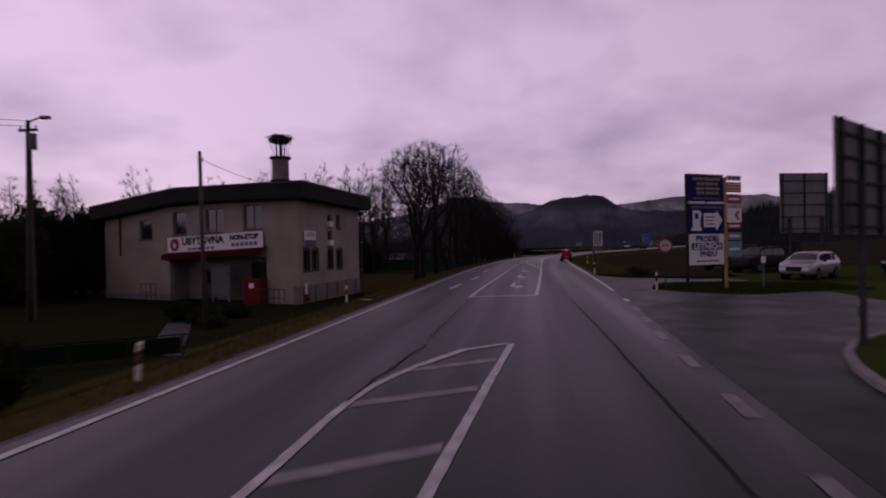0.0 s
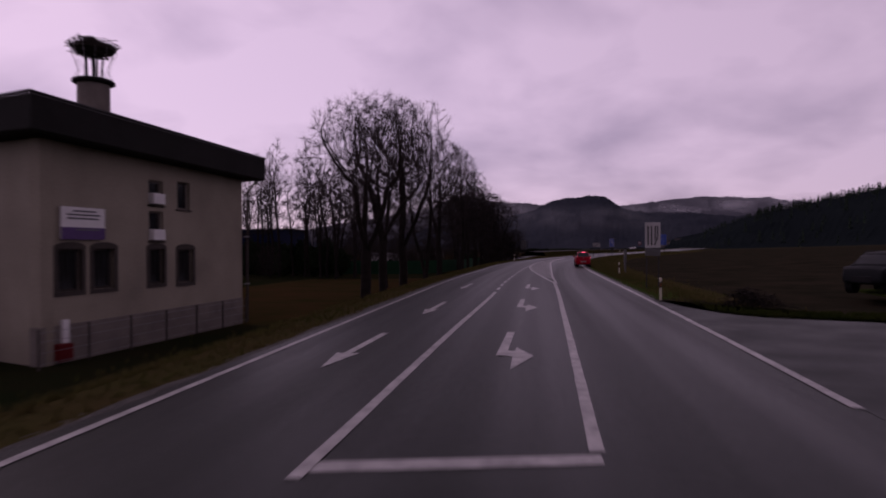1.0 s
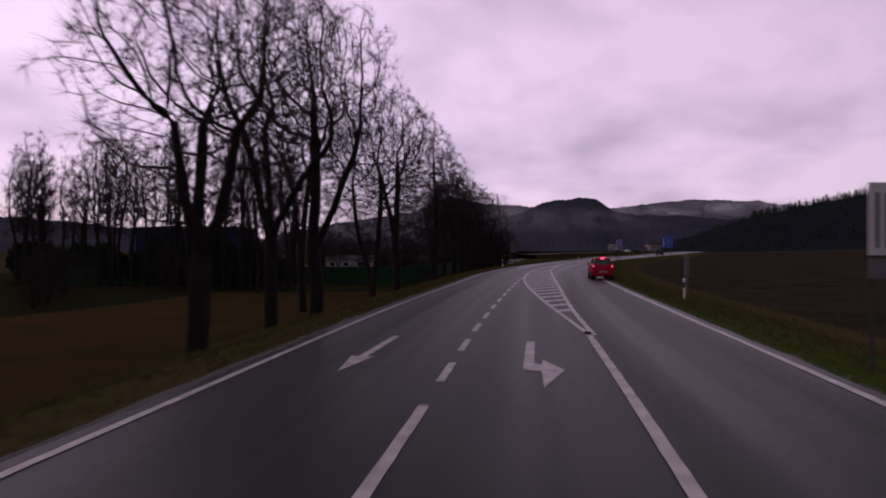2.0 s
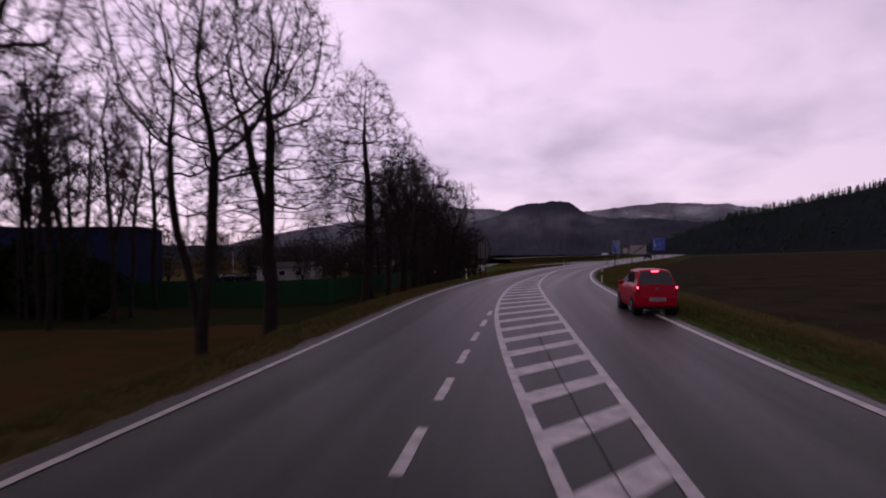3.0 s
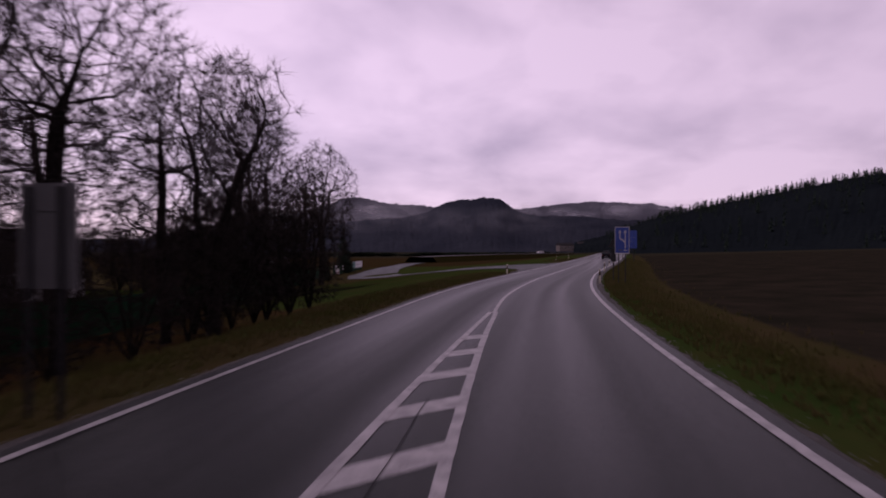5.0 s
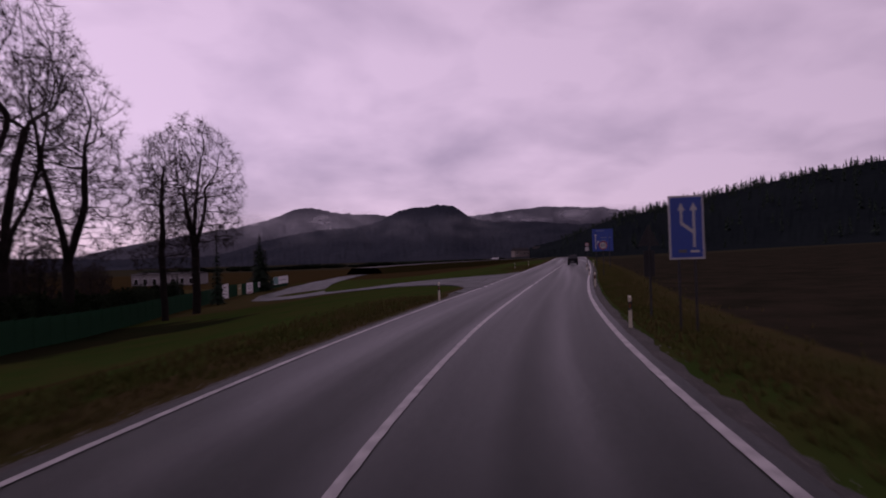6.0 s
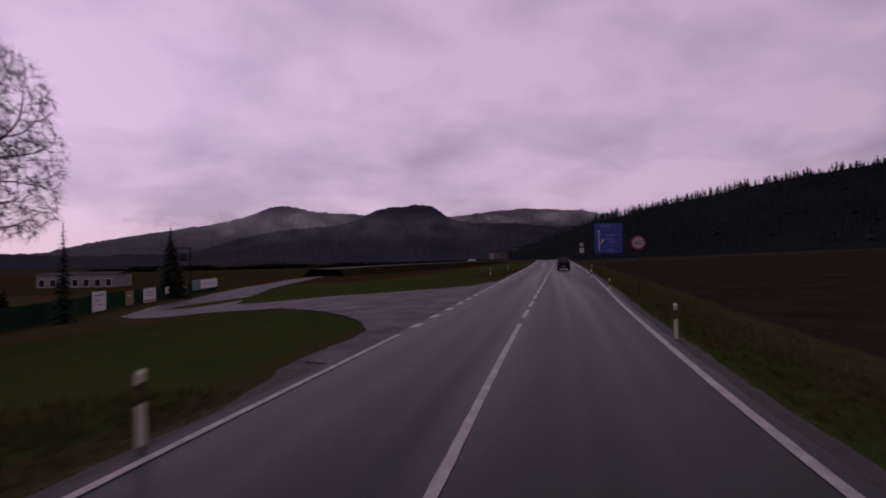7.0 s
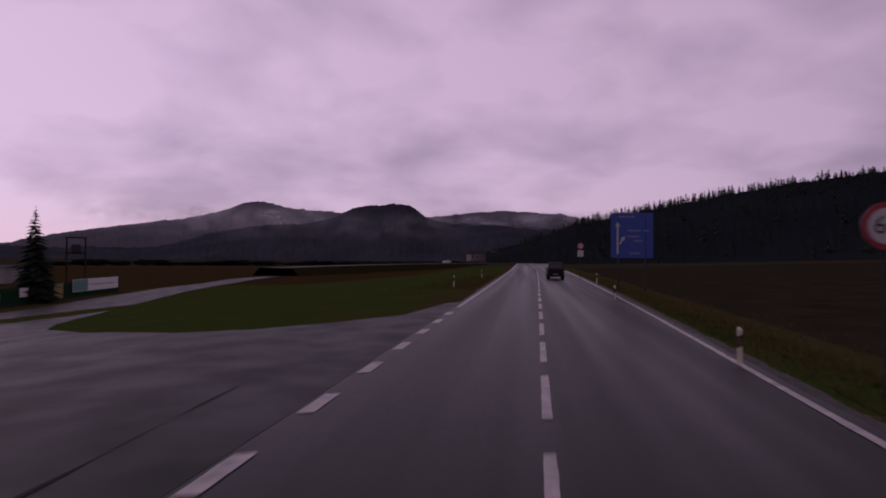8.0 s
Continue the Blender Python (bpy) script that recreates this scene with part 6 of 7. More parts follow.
def tree_meshes(spec, twig=(9, 0.66, 0.0085)):
    """The trunk with its main stems and the crown of a colonised tree, as two meshes."""
    nodes, parents, rad, rng, sag = spec
    kids = [[] for _ in parents]
    for i, p in enumerate(parents):
        if p >= 0:
            kids[p].append(i)
    trunk, crown = [], []
    heads = [(0, None)]
    while heads:
        i, before = heads.pop()
        chain = [i] if before is None else [before, i]
        while kids[i]:
            order = sorted(kids[i], key=lambda c: -rad[c])
            heads += [(c, i) for c in order[1:]]
            i = order[0]
            chain.append(i)
        thick = rad[chain[1]] if len(chain) > 1 else rad[chain[0]]
        rr = [float(min(rad[c], thick)) for c in chain]
        pts = [Vector(nodes[c]) for c in chain]
        rr[-1] *= 0.5
        big = thick > 0.3 * rad[1]
        (trunk if big else crown).append((pts, rr, 9 if before is None else (7 if big else (5 if thick > 0.05 else 3))))
    many, long, thin = twig
    fine = np.nonzero(rad < 0.02)[0]
    fine = np.repeat(fine, many)
    along = nodes[fine] - nodes[np.array(parents)[fine]]
    along /= np.linalg.norm(along, axis=1)[:, None] + 1e-6
    d = along * 0.8 + rng.normal(0, 0.62, (len(fine), 3)) + (0, 0, 0.1 - sag)
    d /= np.linalg.norm(d, axis=1)[:, None]
    size = long * rng.uniform(0.45, 1.25, len(fine))
    start = nodes[fine]
    end = start + d * size[:, None]
    return trunk, crown, (start, end, thin)


def tubes_mesh(name, tubes, material, twigs=None):
    verts, faces = [], []
    for pts, rad, sides in tubes:
        base = len(verts)
        for i, p in enumerate(pts):
            d = (pts[min(i + 1, len(pts) - 1)] - pts[max(i - 1, 0)]).normalized()
            u = d.orthogonal().normalized() if abs(d.z) < 0.75 else Vector((1, 0, 0))
            u = (u - d * u.dot(d)).normalized()
            w = d.cross(u)
            flare = (1.45, 1.15)[i] if sides == 9 and i < 2 else 1.0
            for k in range(sides):
                a = k * 6.28318 / sides
                verts.append(p + (u * math.cos(a) + w * math.sin(a)) * rad[i] * flare)
        for i in range(len(pts) - 1):
            for k in range(sides):
                a, b = base + i * sides + k, base + i * sides + (k + 1) % sides
                faces.append((a, b, b + sides, a + sides))
    verts = [tuple(v) for v in verts]
    if twigs:
        # fine twigs: slim three-sided cones
        start, end, thin = twigs
        d = end - start
        d /= np.linalg.norm(d, axis=1)[:, None]
        u = np.cross(d, np.where(np.abs(d[:, 2:3]) < 0.8, (0.0, 0.0, 1.0), (1.0, 0.0, 0.0)))
        u /= np.linalg.norm(u, axis=1)[:, None]
        w = np.cross(d, u)
        rings = [start + (u * math.cos(a) + w * math.sin(a)) * thin for a in (0.0, 2.0944, 4.1888)] + [end]
        base = len(verts)
        verts += np.stack(rings, 1).reshape(-1, 3).tolist()
        for k in range(base, len(verts), 4):
            faces += [(k, k + 1, k + 3), (k + 1, k + 2, k + 3), (k + 2, k, k + 3)]
    me = bpy.data.meshes.new(name)
    me.from_pydata(verts, [], faces)
    me.update()
    me.polygons.foreach_set("use_smooth", [True] * len(me.polygons))
    me.materials.append(material)
    return me


OVAL = ((0, 0.35), (0.12, 0.75), (0.35, 1.0), (0.6, 0.85), (0.85, 0.5), (1, 0.12))
VASE = ((0, 0.5), (0.25, 0.78), (0.55, 0.97), (0.78, 1.0), (0.92, 0.8), (1, 0.35))
DOME = ((0, 0.75), (0.15, 0.95), (0.4, 1.0), (0.65, 0.92), (0.85, 0.66), (1, 0.2))
PLUME = ((0, 0.5), (0.3, 1.0), (0.7, 0.85), (1, 0.25))
BROOM = ((0, 0.7), (0.3, 0.95), (0.6, 1.0), (0.85, 0.7), (1, 0.3))
LABELS = {
    "fork": ("bare_tree", "leafless roadside tree with forked dark trunk", "tree"),
    "round": ("bare_tree", "leafless tree with dense rounded crown of fine twigs", "tree"),
    "leader": ("bare_tree", "leafless roadside tree with straight trunk and oval crown", "tree"),
    "oval": ("bare_tree", "tall leafless roadside tree with wide pointed crown", "tree"),
    "old": ("bare_tree", "old leafless roadside tree with thick winding trunk", "tree"),
    "poplar": ("bare_tree", "slender leafless tree with thin upright branches", "tree"),
    "thicket": ("bare_bush", "dense dark leafless bush of many thin stems", "bush"),
}


def bare_tree(kind, x, y, height, base, radius, profile, points, leaders, trunk_r, fork, seed, turn=0.0, dz=0.0, twig=(9, 0.66, 0.0085), **more):
    """One tree grown for its place, so many metres tall."""
    name, label, cat = LABELS[kind]
    t = thing(name, label, cat, pose(x, y, ground_z(x, y) + dz, 0, 0, turn))
    trunk, crown, fine = tree_meshes(colonise(seed, height, base, radius, profile, points, leaders, trunk_r, fork, **more), twig)
    new("trunk", tubes_mesh("trunk", trunk, BARK)).parent = t
    new("crown", tubes_mesh("crown", crown, TWIG, fine)).parent = t
    return t


SHARED = {
    "poplar": [tree_meshes(colonise(40 + k, 18.0, 5.0, 1.1 + 0.15 * k, PLUME, 360, (0.04,), 0.17, 4.0, pace=0.5, lift=1.1, kill=0.45, tip=0.015), (8, 0.85, 0.012)) for k in range(4)],
    "thicket": [tree_meshes(colonise(50 + k, 6.5, 0.5, 2.1, BROOM, 620, (0.2, 0.3, 0.35, 0.3, 0.4), 0.11, 0.4, pace=0.35, lift=0.15, kill=0.35, tip=0.014), (8, 0.55, 0.015)) for k in range(3)],
    "small": [tree_meshes(colonise(55 + k, 10.0, 2.5, 3.0, VASE, 600, (0.3, 0.35), 0.2, 2.0, kill=0.5), (6, 0.8, 0.015)) for k in range(2)],
}
LABELS["small"] = ("bare_tree", "leafless tree among the bushes beside the yard", "tree")
MESHES = {k: [(tubes_mesh("trunk", t, BARK), tubes_mesh("crown", c, BUSH_TWIG if k == "thicket" else TWIG, f)) for t, c, f in v] for k, v in SHARED.items()}
TOPS = {k: [max(v.co.z for v in c.vertices) for t, c in m] for k, m in MESHES.items()}
tree_rng = random.Random(77)


def tree(kind, x, y, tall, group=""):
    """One of the smaller trees that share their shapes, so many metres tall."""
    name, label, cat = LABELS[kind]
    variant = tree_rng.randrange(len(MESHES[kind]))
    pick, size = MESHES[kind][variant], tall / TOPS[kind][variant]
    t = thing(name, label, cat, pose(x, y, ground_z(x, y), 0, 0, tree_rng.uniform(0, 360)) @ Matrix.Diagonal((size, size, size, 1)), group)
    for nm, me in zip(("trunk", "crown"), pick):
        ob = new(nm, me)
        ob.parent = t
    return t


# the row along the road
bare_tree("fork", -9.2, 57.8, 13.0, 3.8, 4.0, VASE, 1250, (0.3, 0.45, 0.1), 0.34, 3.6, 101, 20)
bare_tree("fork", -9.6, 65.0, 15.0, 4.2, 3.9, VASE, 1250, (0.15, 0.25, 0.3), 0.3, 4.5, 102, 60)
bare_tree("fork", -8.7, 68.6, 16.0, 4.2, 4.2, VASE, 1300, (0.1, 0.5), 0.34, 4.0, 103, -20)
bare_tree("fork", -11.5, 75.0, 15.0, 5.0, 3.6, VASE, 798, (0.2, 0.3), 0.24, 4.0, 104, 0)
bare_tree("fork", -8.7, 82.2, 15.5, 4.0, 4.2, VASE, 1400, (0.28, 0.09), 0.26, 0.5, 105, 0, way=165)
bare_tree("old", -8.0, 87.2, 16.5, 4.8, 4.0, BROOM, 1250, (0.1, 0.14), 0.33, 4.4, 106, 0, lift=0.05, way=-15)
bare_tree("oval", -7.1, 105.4, 18.4, 2.8, 4.8, OVAL, 2200, (0.02,), 0.33, 5.0, 107, 40, lift=0.05, twig=(10, 0.72, 0.0105))
bare_tree("fork", -6.9, 116.7, 12.0, 4.0, 2.9, VASE, 900, (0.12, 0.2), 0.24, 5.0, 108, 0, way=-15, twig=(10, 0.72, 0.0105))
bare_tree("leader", -6.0, 120.7, 14.4, 3.8, 3.2, BROOM, 1064, (0.05, 0.22), 0.34, 5.0, 109, 70, twig=(10, 0.72, 0.0105))
bare_tree("fork", -5.2, 124.4, 14.2, 4.4, 3.9, VASE, 1064, (0.1, 0.2), 0.25, 5.5, 110, 0, way=160, twig=(10, 0.72, 0.0105))
bare_tree("leader", -4.4, 131.4, 12.2, 3.6, 3.0, BROOM, 874, (0.04,), 0.24, 4.0, 111, 130, twig=(10, 0.72, 0.0105))
bare_tree("fork", -1.7, 129.7, 12.0, 3.4, 3.2, VASE, 874, (0.3, 0.36), 0.27, 3.4, 112, 45, twig=(10, 0.72, 0.0105))
bare_tree("leader", -10.5, 133.0, 14.0, 3.6, 3.2, BROOM, 798, (0.08,), 0.24, 4.0, 115, 80, twig=(10, 0.72, 0.0105))
bare_tree("round", -10.8, 165.8, 25.5, 6.0, 5.0, BROOM, 1710, (0.12, 0.3, 0.3), 0.46, 5.5, 116, 120, dz=-0.3, twig=(8, 0.8, 0.0145), lean=1.2)
bare_tree("round", -10.9, 173.3, 23.0, 6.0, 4.8, DOME, 1615, (0.15, 0.32), 0.42, 6.0, 117, 0, dz=-0.3, twig=(8, 0.8, 0.0145), sag=0.1)
bare_tree("leader", -6.6, 182.4, 17.2, 4.5, 3.5, BROOM, 1064, (0.05,), 0.3, 6.0, 118, 45, dz=-0.3, twig=(8, 0.8, 0.0145))
bare_tree("round", -5.5, 188.4, 20.6, 7.0, 5.0, DOME, 1805, (0.1, 0.3, 0.35), 0.4, 7.5, 119, 10, dz=-0.3, twig=(8, 0.8, 0.0145), sag=0.35)
for x, y, s in ((-2.6, 124.0, 4.5), (-1.2, 130.5, 5.5), (-0.6, 134.5, 5.5), (-4.8, 119.5, 4.0), (-3.8, 121.5, 3.5), (-2.0, 127.5, 4.5), (-3.0, 133.0, 5.0), (0.4, 135.2, 5.5), (1.2, 136.4, 5.2), (-1.6, 136.0, 5.6), (-4.2, 134.5, 5.0)):
    tree("thicket", x, y, s * 1.3, group="bushes along the road")
# the slender row behind
for x, y in ((-20.5, 97.5), (-22.8, 99.5), (-24.6, 96.0), (-19.6, 94.2), (-26.5, 100.5), (-21.6, 102.5)):
    tree("poplar", x, y, tree_rng.uniform(14.5, 18.0), group="slender tree row")
for i in range(36):
    t = i / 35
    tree("poplar", -21.5 - 37 * t + tree_rng.uniform(-0.6, 0.6), 93 + 13 * t + tree_rng.uniform(-2.5, 2.5), 17.5 + tree_rng.uniform(-2.5, 1.8), group="slender tree row")
# beside the hostel
for x, y, s in ((-38, 47, 10.5), (-42, 52, 11.0), (-36, 60, 11), (-46, 46, 11), (-50, 58, 12), (-40, 44, 10), (-33.5, 50, 11.5), (-44, 56, 12), (-48, 50, 11.5), (-35, 55, 12)):
    tree("poplar", x, y, s)
for i in range(12):
    tree("thicket", -33.5 - 2.2 * (i % 5) - tree_rng.uniform(0, 1.5), 34 + 2.4 * (i // 2) * 0.8 + tree_rng.uniform(-1, 1), tree_rng.uniform(5.0, 7.0), group="bushes beside the hostel")
for i in range(11):
    tree("thicket", -27 - tree_rng.uniform(0, 14), 74 + i * 4.3, tree_rng.uniform(3.5, 5.5), group="bushes in the meadow")
for x, y, h in ((-29, 146, 8.0), (-33, 151, 9.0), (-25.5, 153, 7.5), (-37, 147, 8.5)):
    tree("small", x, y, h)
for x, y, h in ((-34, 163, 9.0), (-39, 168, 10.5), (-44, 165, 10.0), (-49, 170, 11.0), (-54, 166, 10.0), (-59, 171, 11.5), (-64, 166, 10.0), (-29.5, 170, 9.5)):
    tree("thicket", x, y, h, group="bushes behind the low house")
for i in range(15):
    tree("thicket", -14 - 2.3 * i + tree_rng.uniform(-1.5, 1.5), 176 + 6 * (i % 3) + tree_rng.uniform(-2, 2), tree_rng.uniform(7.0, 9.5), group="bushes behind the low house")
field_rng = random.Random(31)
for i in range(12):
    tree("thicket", -21 - 2.6 * (i % 4) - field_rng.uniform(0, 4), 150 + 7.0 * i + field_rng.uniform(-2, 2), field_rng.uniform(4.5, 7.0), group="bushes beyond the fence")

stump = thing("tree_stump", "tall dead broken tree trunk", "tree", pose(-8.1, 113.8, ground_z(-8.1, 113.8)))
part("trunk", tube([(0, 0, -0.2), (0.03, 0, 1.2), (-0.05, 0.05, 3.0), (0.05, 0, 5.4), (0.08, 0.02, 6.6)], [0.36, 0.27, 0.24, 0.23, 0.1], 9), BARK, stump, smooth=True)
part("limb", tube([(0, 0, 4.6), (0.6, 0.2, 5.0), (1.5, 0.3, 4.9)], [0.1, 0.07, 0.03], 6), BARK, stump)

# ---- conifers ----


def spruce_mesh(seed, height, radius, tiers, per):
    rng = random.Random(seed)
    verts, faces = [], []
    for i in range(tiers):
        t = i / (tiers - 1)
        z, r = height * (0.06 + 0.92 * t), radius * (1 - t) ** 0.85 + 0.12
        n = max(4, int(per * (1 - 0.6 * t)))
        for k in range(n):
            a = 6.283 * (k + rng.random()) / n
            l, dip = r * rng.uniform(0.75, 1.15), rng.uniform(0.15, 0.4)
            w = l * rng.uniform(0.22, 0.34)
            c, s = math.cos(a), math.sin(a)
            zz = z + rng.uniform(-0.3, 0.3) * height / tiers
            b = len(verts)
            verts += [(0, 0, zz + 0.1), (c * l * 0.55 - s * w, s * l * 0.55 + c * w, zz - l * dip * 0.5), (c * l, s * l, zz - l * dip), (c * l * 0.55 + s * w, s * l * 0.55 - c * w, zz - l * dip * 0.5), (c * l * 0.5, s * l * 0.5, zz - l * dip * 0.15)]
            faces += [(b, b + 1, b + 4), (b + 1, b + 2, b + 4), (b + 2, b + 3, b + 4), (b + 3, b, b + 4)]
    return verts, faces


def conifer(name, label, x, y, height, radius, tiers, per, seed, dz=0.0):
    t = thing(name, label, "tree", pose(x, y, ground_z(x, y) + dz))
    v, f = spruce_mesh(seed, height, radius, tiers, per)
    part("trunk", tube([(0, 0, -0.3), (0, 0, height * 0.95)], [0.16, 0.02], 7), BARK, t)
    raw("crown", v, f, NEEDLE, t)
    return t


conifer("spruce", "dark green spruce beside the fence", -8.2, 244.0, 11.2, 2.9, 30, 16, 3)
hedge_rng = random.Random(12)


def leafy_mesh(seed, leaves=1500):
    """A ragged mass of small evergreen leaves, one metre in radius and two high."""
    rng = random.Random(seed)
    verts, faces = [], []
    for k in range(leaves):
        d = Vector((rng.gauss(0, 1), rng.gauss(0, 1), rng.gauss(0, 1))).normalized()
        bulge = 0.8 + 0.35 * noise.noise(d * 2.3 + Vector((seed, 0, 0))) + 0.15 * noise.noise(d * 6)
        p = Vector((d.x, d.y, d.z * 1.05)) * bulge * rng.uniform(0.72, 1.0) + Vector((0, 0, 0.95))
        p.z = max(0.02, p.z)
        u = Vector((rng.gauss(0, 1), rng.gauss(0, 1), rng.gauss(0, 1))).normalized() * rng.uniform(0.05, 0.11)
        w = u.orthogonal().normalized() * rng.uniform(0.03, 0.06)
        b = len(verts)
        verts += [tuple(p - u), tuple(p + w), tuple(p + u * 1.2), tuple(p - w)]
        faces += [(b, b + 1, b + 2, b + 3)]
    core = bmesh.new()
    bmesh.ops.create_icosphere(core, subdivisions=2, radius=0.66)
    b = len(verts)
    verts += [(v.co.x, v.co.y, v.co.z * 1.1 + 0.8) for v in core.verts]
    faces += [tuple(b + v.index for v in f.verts) for f in core.faces]
    core.free()
    me = bpy.data.meshes.new("leaves")
    me.from_pydata(verts, [], faces)
    me.update()
    me.materials.append(HEDGE)
    return me


LEAFY = [leafy_mesh(500 + k) for k in range(3)]


def leafy_bush(x, y, r, h, label, group=""):
    t = thing("evergreen_bush", label, "bush", pose(x, y, ground_z(x, y) - 0.1, 0, 0, hedge_rng.uniform(0, 360)) @ Matrix.Diagonal((r, r, h / 2, 1)), group)
    new("leaves", hedge_rng.choice(LEAFY)).parent = t
    part("stem", tube([(0, 0, 0), (0, 0, 0.8)], [0.06, 0.03], 6), BARK, t)
    return t


for k in range(22):
    t = k / 21
    leafy_bush(-22.5 - 37 * t + hedge_rng.uniform(-0.7, 0.7), 96.5 + 13 * t + hedge_rng.uniform(-0.7, 0.7), hedge_rng.uniform(1.7, 2.3), hedge_rng.uniform(4.2, 6.2), "dark evergreen hedge bush below the slender trees", "hedge")
conifer("column_cypress", "narrow dark column-shaped conifer by the fence", -7.4, 206.0, 9.6, 1.2, 26, 10, 4)
conifer("column_cypress", "narrow dark column-shaped conifer by the fence", -10.6, 200.0, 5.0, 0.8, 18, 10, 5)

# the spruce wood on the slope: uncountable
wood_v, wood_f = [], []
rng = random.Random(9)
FOREST_AT = smooth_curve(FOREST_TOP)
proto = [spruce_mesh(60 + k, 1.0, 0.17, 7, 6) for k in range(5)]
for k in range(1500):
    b = rng.uniform(19, 72)
    u = rng.choice((0.0, 0.0, rng.uniform(-0.95, 0.12), rng.uniform(-0.4, 0.05)))
    u += rng.uniform(-0.03, 0.03)
    f = float(np.interp(u, (-1.0, -0.8, -0.55, -0.3, -0.12, 0.0, 0.3), (0.0, 0.22, 0.55, 0.82, 0.97, 1.0, 0.8)))
    top = 640 * math.tan(radians(FOREST_AT(b))) + 2.1
    r = 640 + u * 330
    x, y, z = 17 + r * math.sin(radians(b)), 147 + r * math.cos(radians(b)), -2 + (top + 2) * f - 3.5
    h = rng.uniform(7, 12) * (1.0 if b > 24 else 0.7)
    pv, pf = proto[k % 5]
    base = len(wood_v)
    wood_v += [(x + a * h, y + c * h, z + e * h) for a, c, e in pv]
    wood_f += [tuple(base + i for i in q) for q in pf]
wood = raw("spruce_wood", wood_v, wood_f, NEEDLE)
tagged(wood, "dense dark spruce wood along the slope's skyline", "forest", kind="stuff")

# ---- green fence with banners ----
fence = thing("green_fence", "long dark green screened fence below the road", "fence")
FENCE_LINE = smooth_curve([(90, -15.5), (98, -13.6), (106, -11.2), (120, -10.2), (140, -9.2), (165, -8.9), (200, -9.4), (217, -9.6), (240, -8.2), (262, -5.8), (268, -5.4)])
panel_mesh = mesh_of("fence_panel", box(-0.5, 0.5, -0.015, 0.015, 0.05, 1.95), FENCE_GREEN)
post_mesh = mesh_of("fence_post", tube([(0, 0, -0.6), (0, 0, 2.1)], 0.04, 7), FENCE_GREEN)
run = [Vector(p) for p in ((-47, 101, 0), (-34, 103.5, 0), (-22, 105, 0), (-13.4, 106, 0))] + [Vector((FENCE_LINE(v), v, 0)) for v in range(109, 267, 4)]
for a, b in zip(run, run[1:]):
    pieces = max(1, round((b - a).length / 2.6))
    for k in range(pieces):
        p, q = a.lerp(b, k / pieces), a.lerp(b, (k + 1) / pieces)
        low = min(ground_z(p.x, p.y), ground_z(q.x, q.y))
        ob = new("fence_panel", panel_mesh)
        ob.parent = fence
        ob.matrix_basis = pose((p.x + q.x) / 2, (p.y + q.y) / 2, low, 0, 0, math.degrees(math.atan2(q.y - p.y, q.x - p.x))) @ Matrix.Diagonal(((q - p).length - 0.06, 1, 1, 1))
        ob = new("fence_post", post_mesh)
        ob.parent = fence
        ob.matrix_basis = Matrix.Translation((p.x, p.y, low))


for k in range(20):
    hy = 161 + k * 2.25
    leafy_bush(FENCE_LINE(hy) - 2.3 + hedge_rng.uniform(-0.3, 0.3), hy, hedge_rng.uniform(1.5, 1.8), hedge_rng.uniform(3.4, 4.2), "dense dark evergreen bush behind the green fence", "fence bushes")


def fence_banner(y, w, z0, z1, base, label, bars, second=None):
    x, x2 = FENCE_LINE(y), FENCE_LINE(y + 1)
    turn = math.degrees(math.atan2(1, x2 - x)) - 180
    b = thing("fence_banner", label, "banner", pose(x + 0.08, y, ground_z(x, y), 0, 0, turn + 180) @ Matrix.Translation((0, -0.08, 0)))
    part("sheet", face_plate(rect(-w / 2, w / 2, z0, z1), 0, 0.02), base, b)
    if second:
        part("printed_field", face_plate(rect(-w / 2 + 0.05, -w / 2 + w * 0.3, z0 + 0.05, z1 - 0.05), -0.006, -0.001), second, b)
    for a, e, z, m in bars:
        part("printed_bar", face_plate(rect(a * w, e * w, z, z + 0.1), -0.006, -0.001), m, b)


for y, w, z0, z1, base, label, bars, second in (
    (219.5, 3.6, 0.05, 2.25, BANNER_WHITE, "white advertising banner with dark print on the fence", [(-0.35, 0.35, 1.75, RED_SHEET), (-0.3, 0.1, 1.2, GREY_INK), (-0.25, 0.3, 0.7, GREY_INK)], None),
    (228.0, 2.4, 0.1, 1.9, OCHRE_PRINT, "yellow-green advertising banner on the fence", [(-0.3, 0.3, 1.2, BANNER_WHITE)], None),
    (234.5, 4.2, 0.1, 2.0, BANNER_WHITE, "white and red advertising banner on the fence", [(-0.45, 0.45, 0.2, SIGN_RED), (-0.45, 0.45, 0.32, SIGN_RED), (-0.3, 0.3, 1.0, GREY_INK), (-0.3, 0.3, 1.4, GREY_INK)], None),
    (241.0, 1.6, 0.9, 1.9, BANNER_WHITE, "small white banner on the fence", [(-0.3, 0.3, 1.4, GREY_INK)], None),
    (248.0, 1.9, 0.2, 2.0, OCHRE_PRINT, "ochre banner on the fence", [], None),
    (257.5, 13.0, 0.7, 2.3, BANNER_WHITE, "long white and teal banner on the fence", [(-0.15, 0.4, 1.45, GREY_INK)], TEAL_PRINT),
):
    fence_banner(y, w, z0, z1, base, label, bars, second)

# ---- buildings and lamps beyond the fence ----


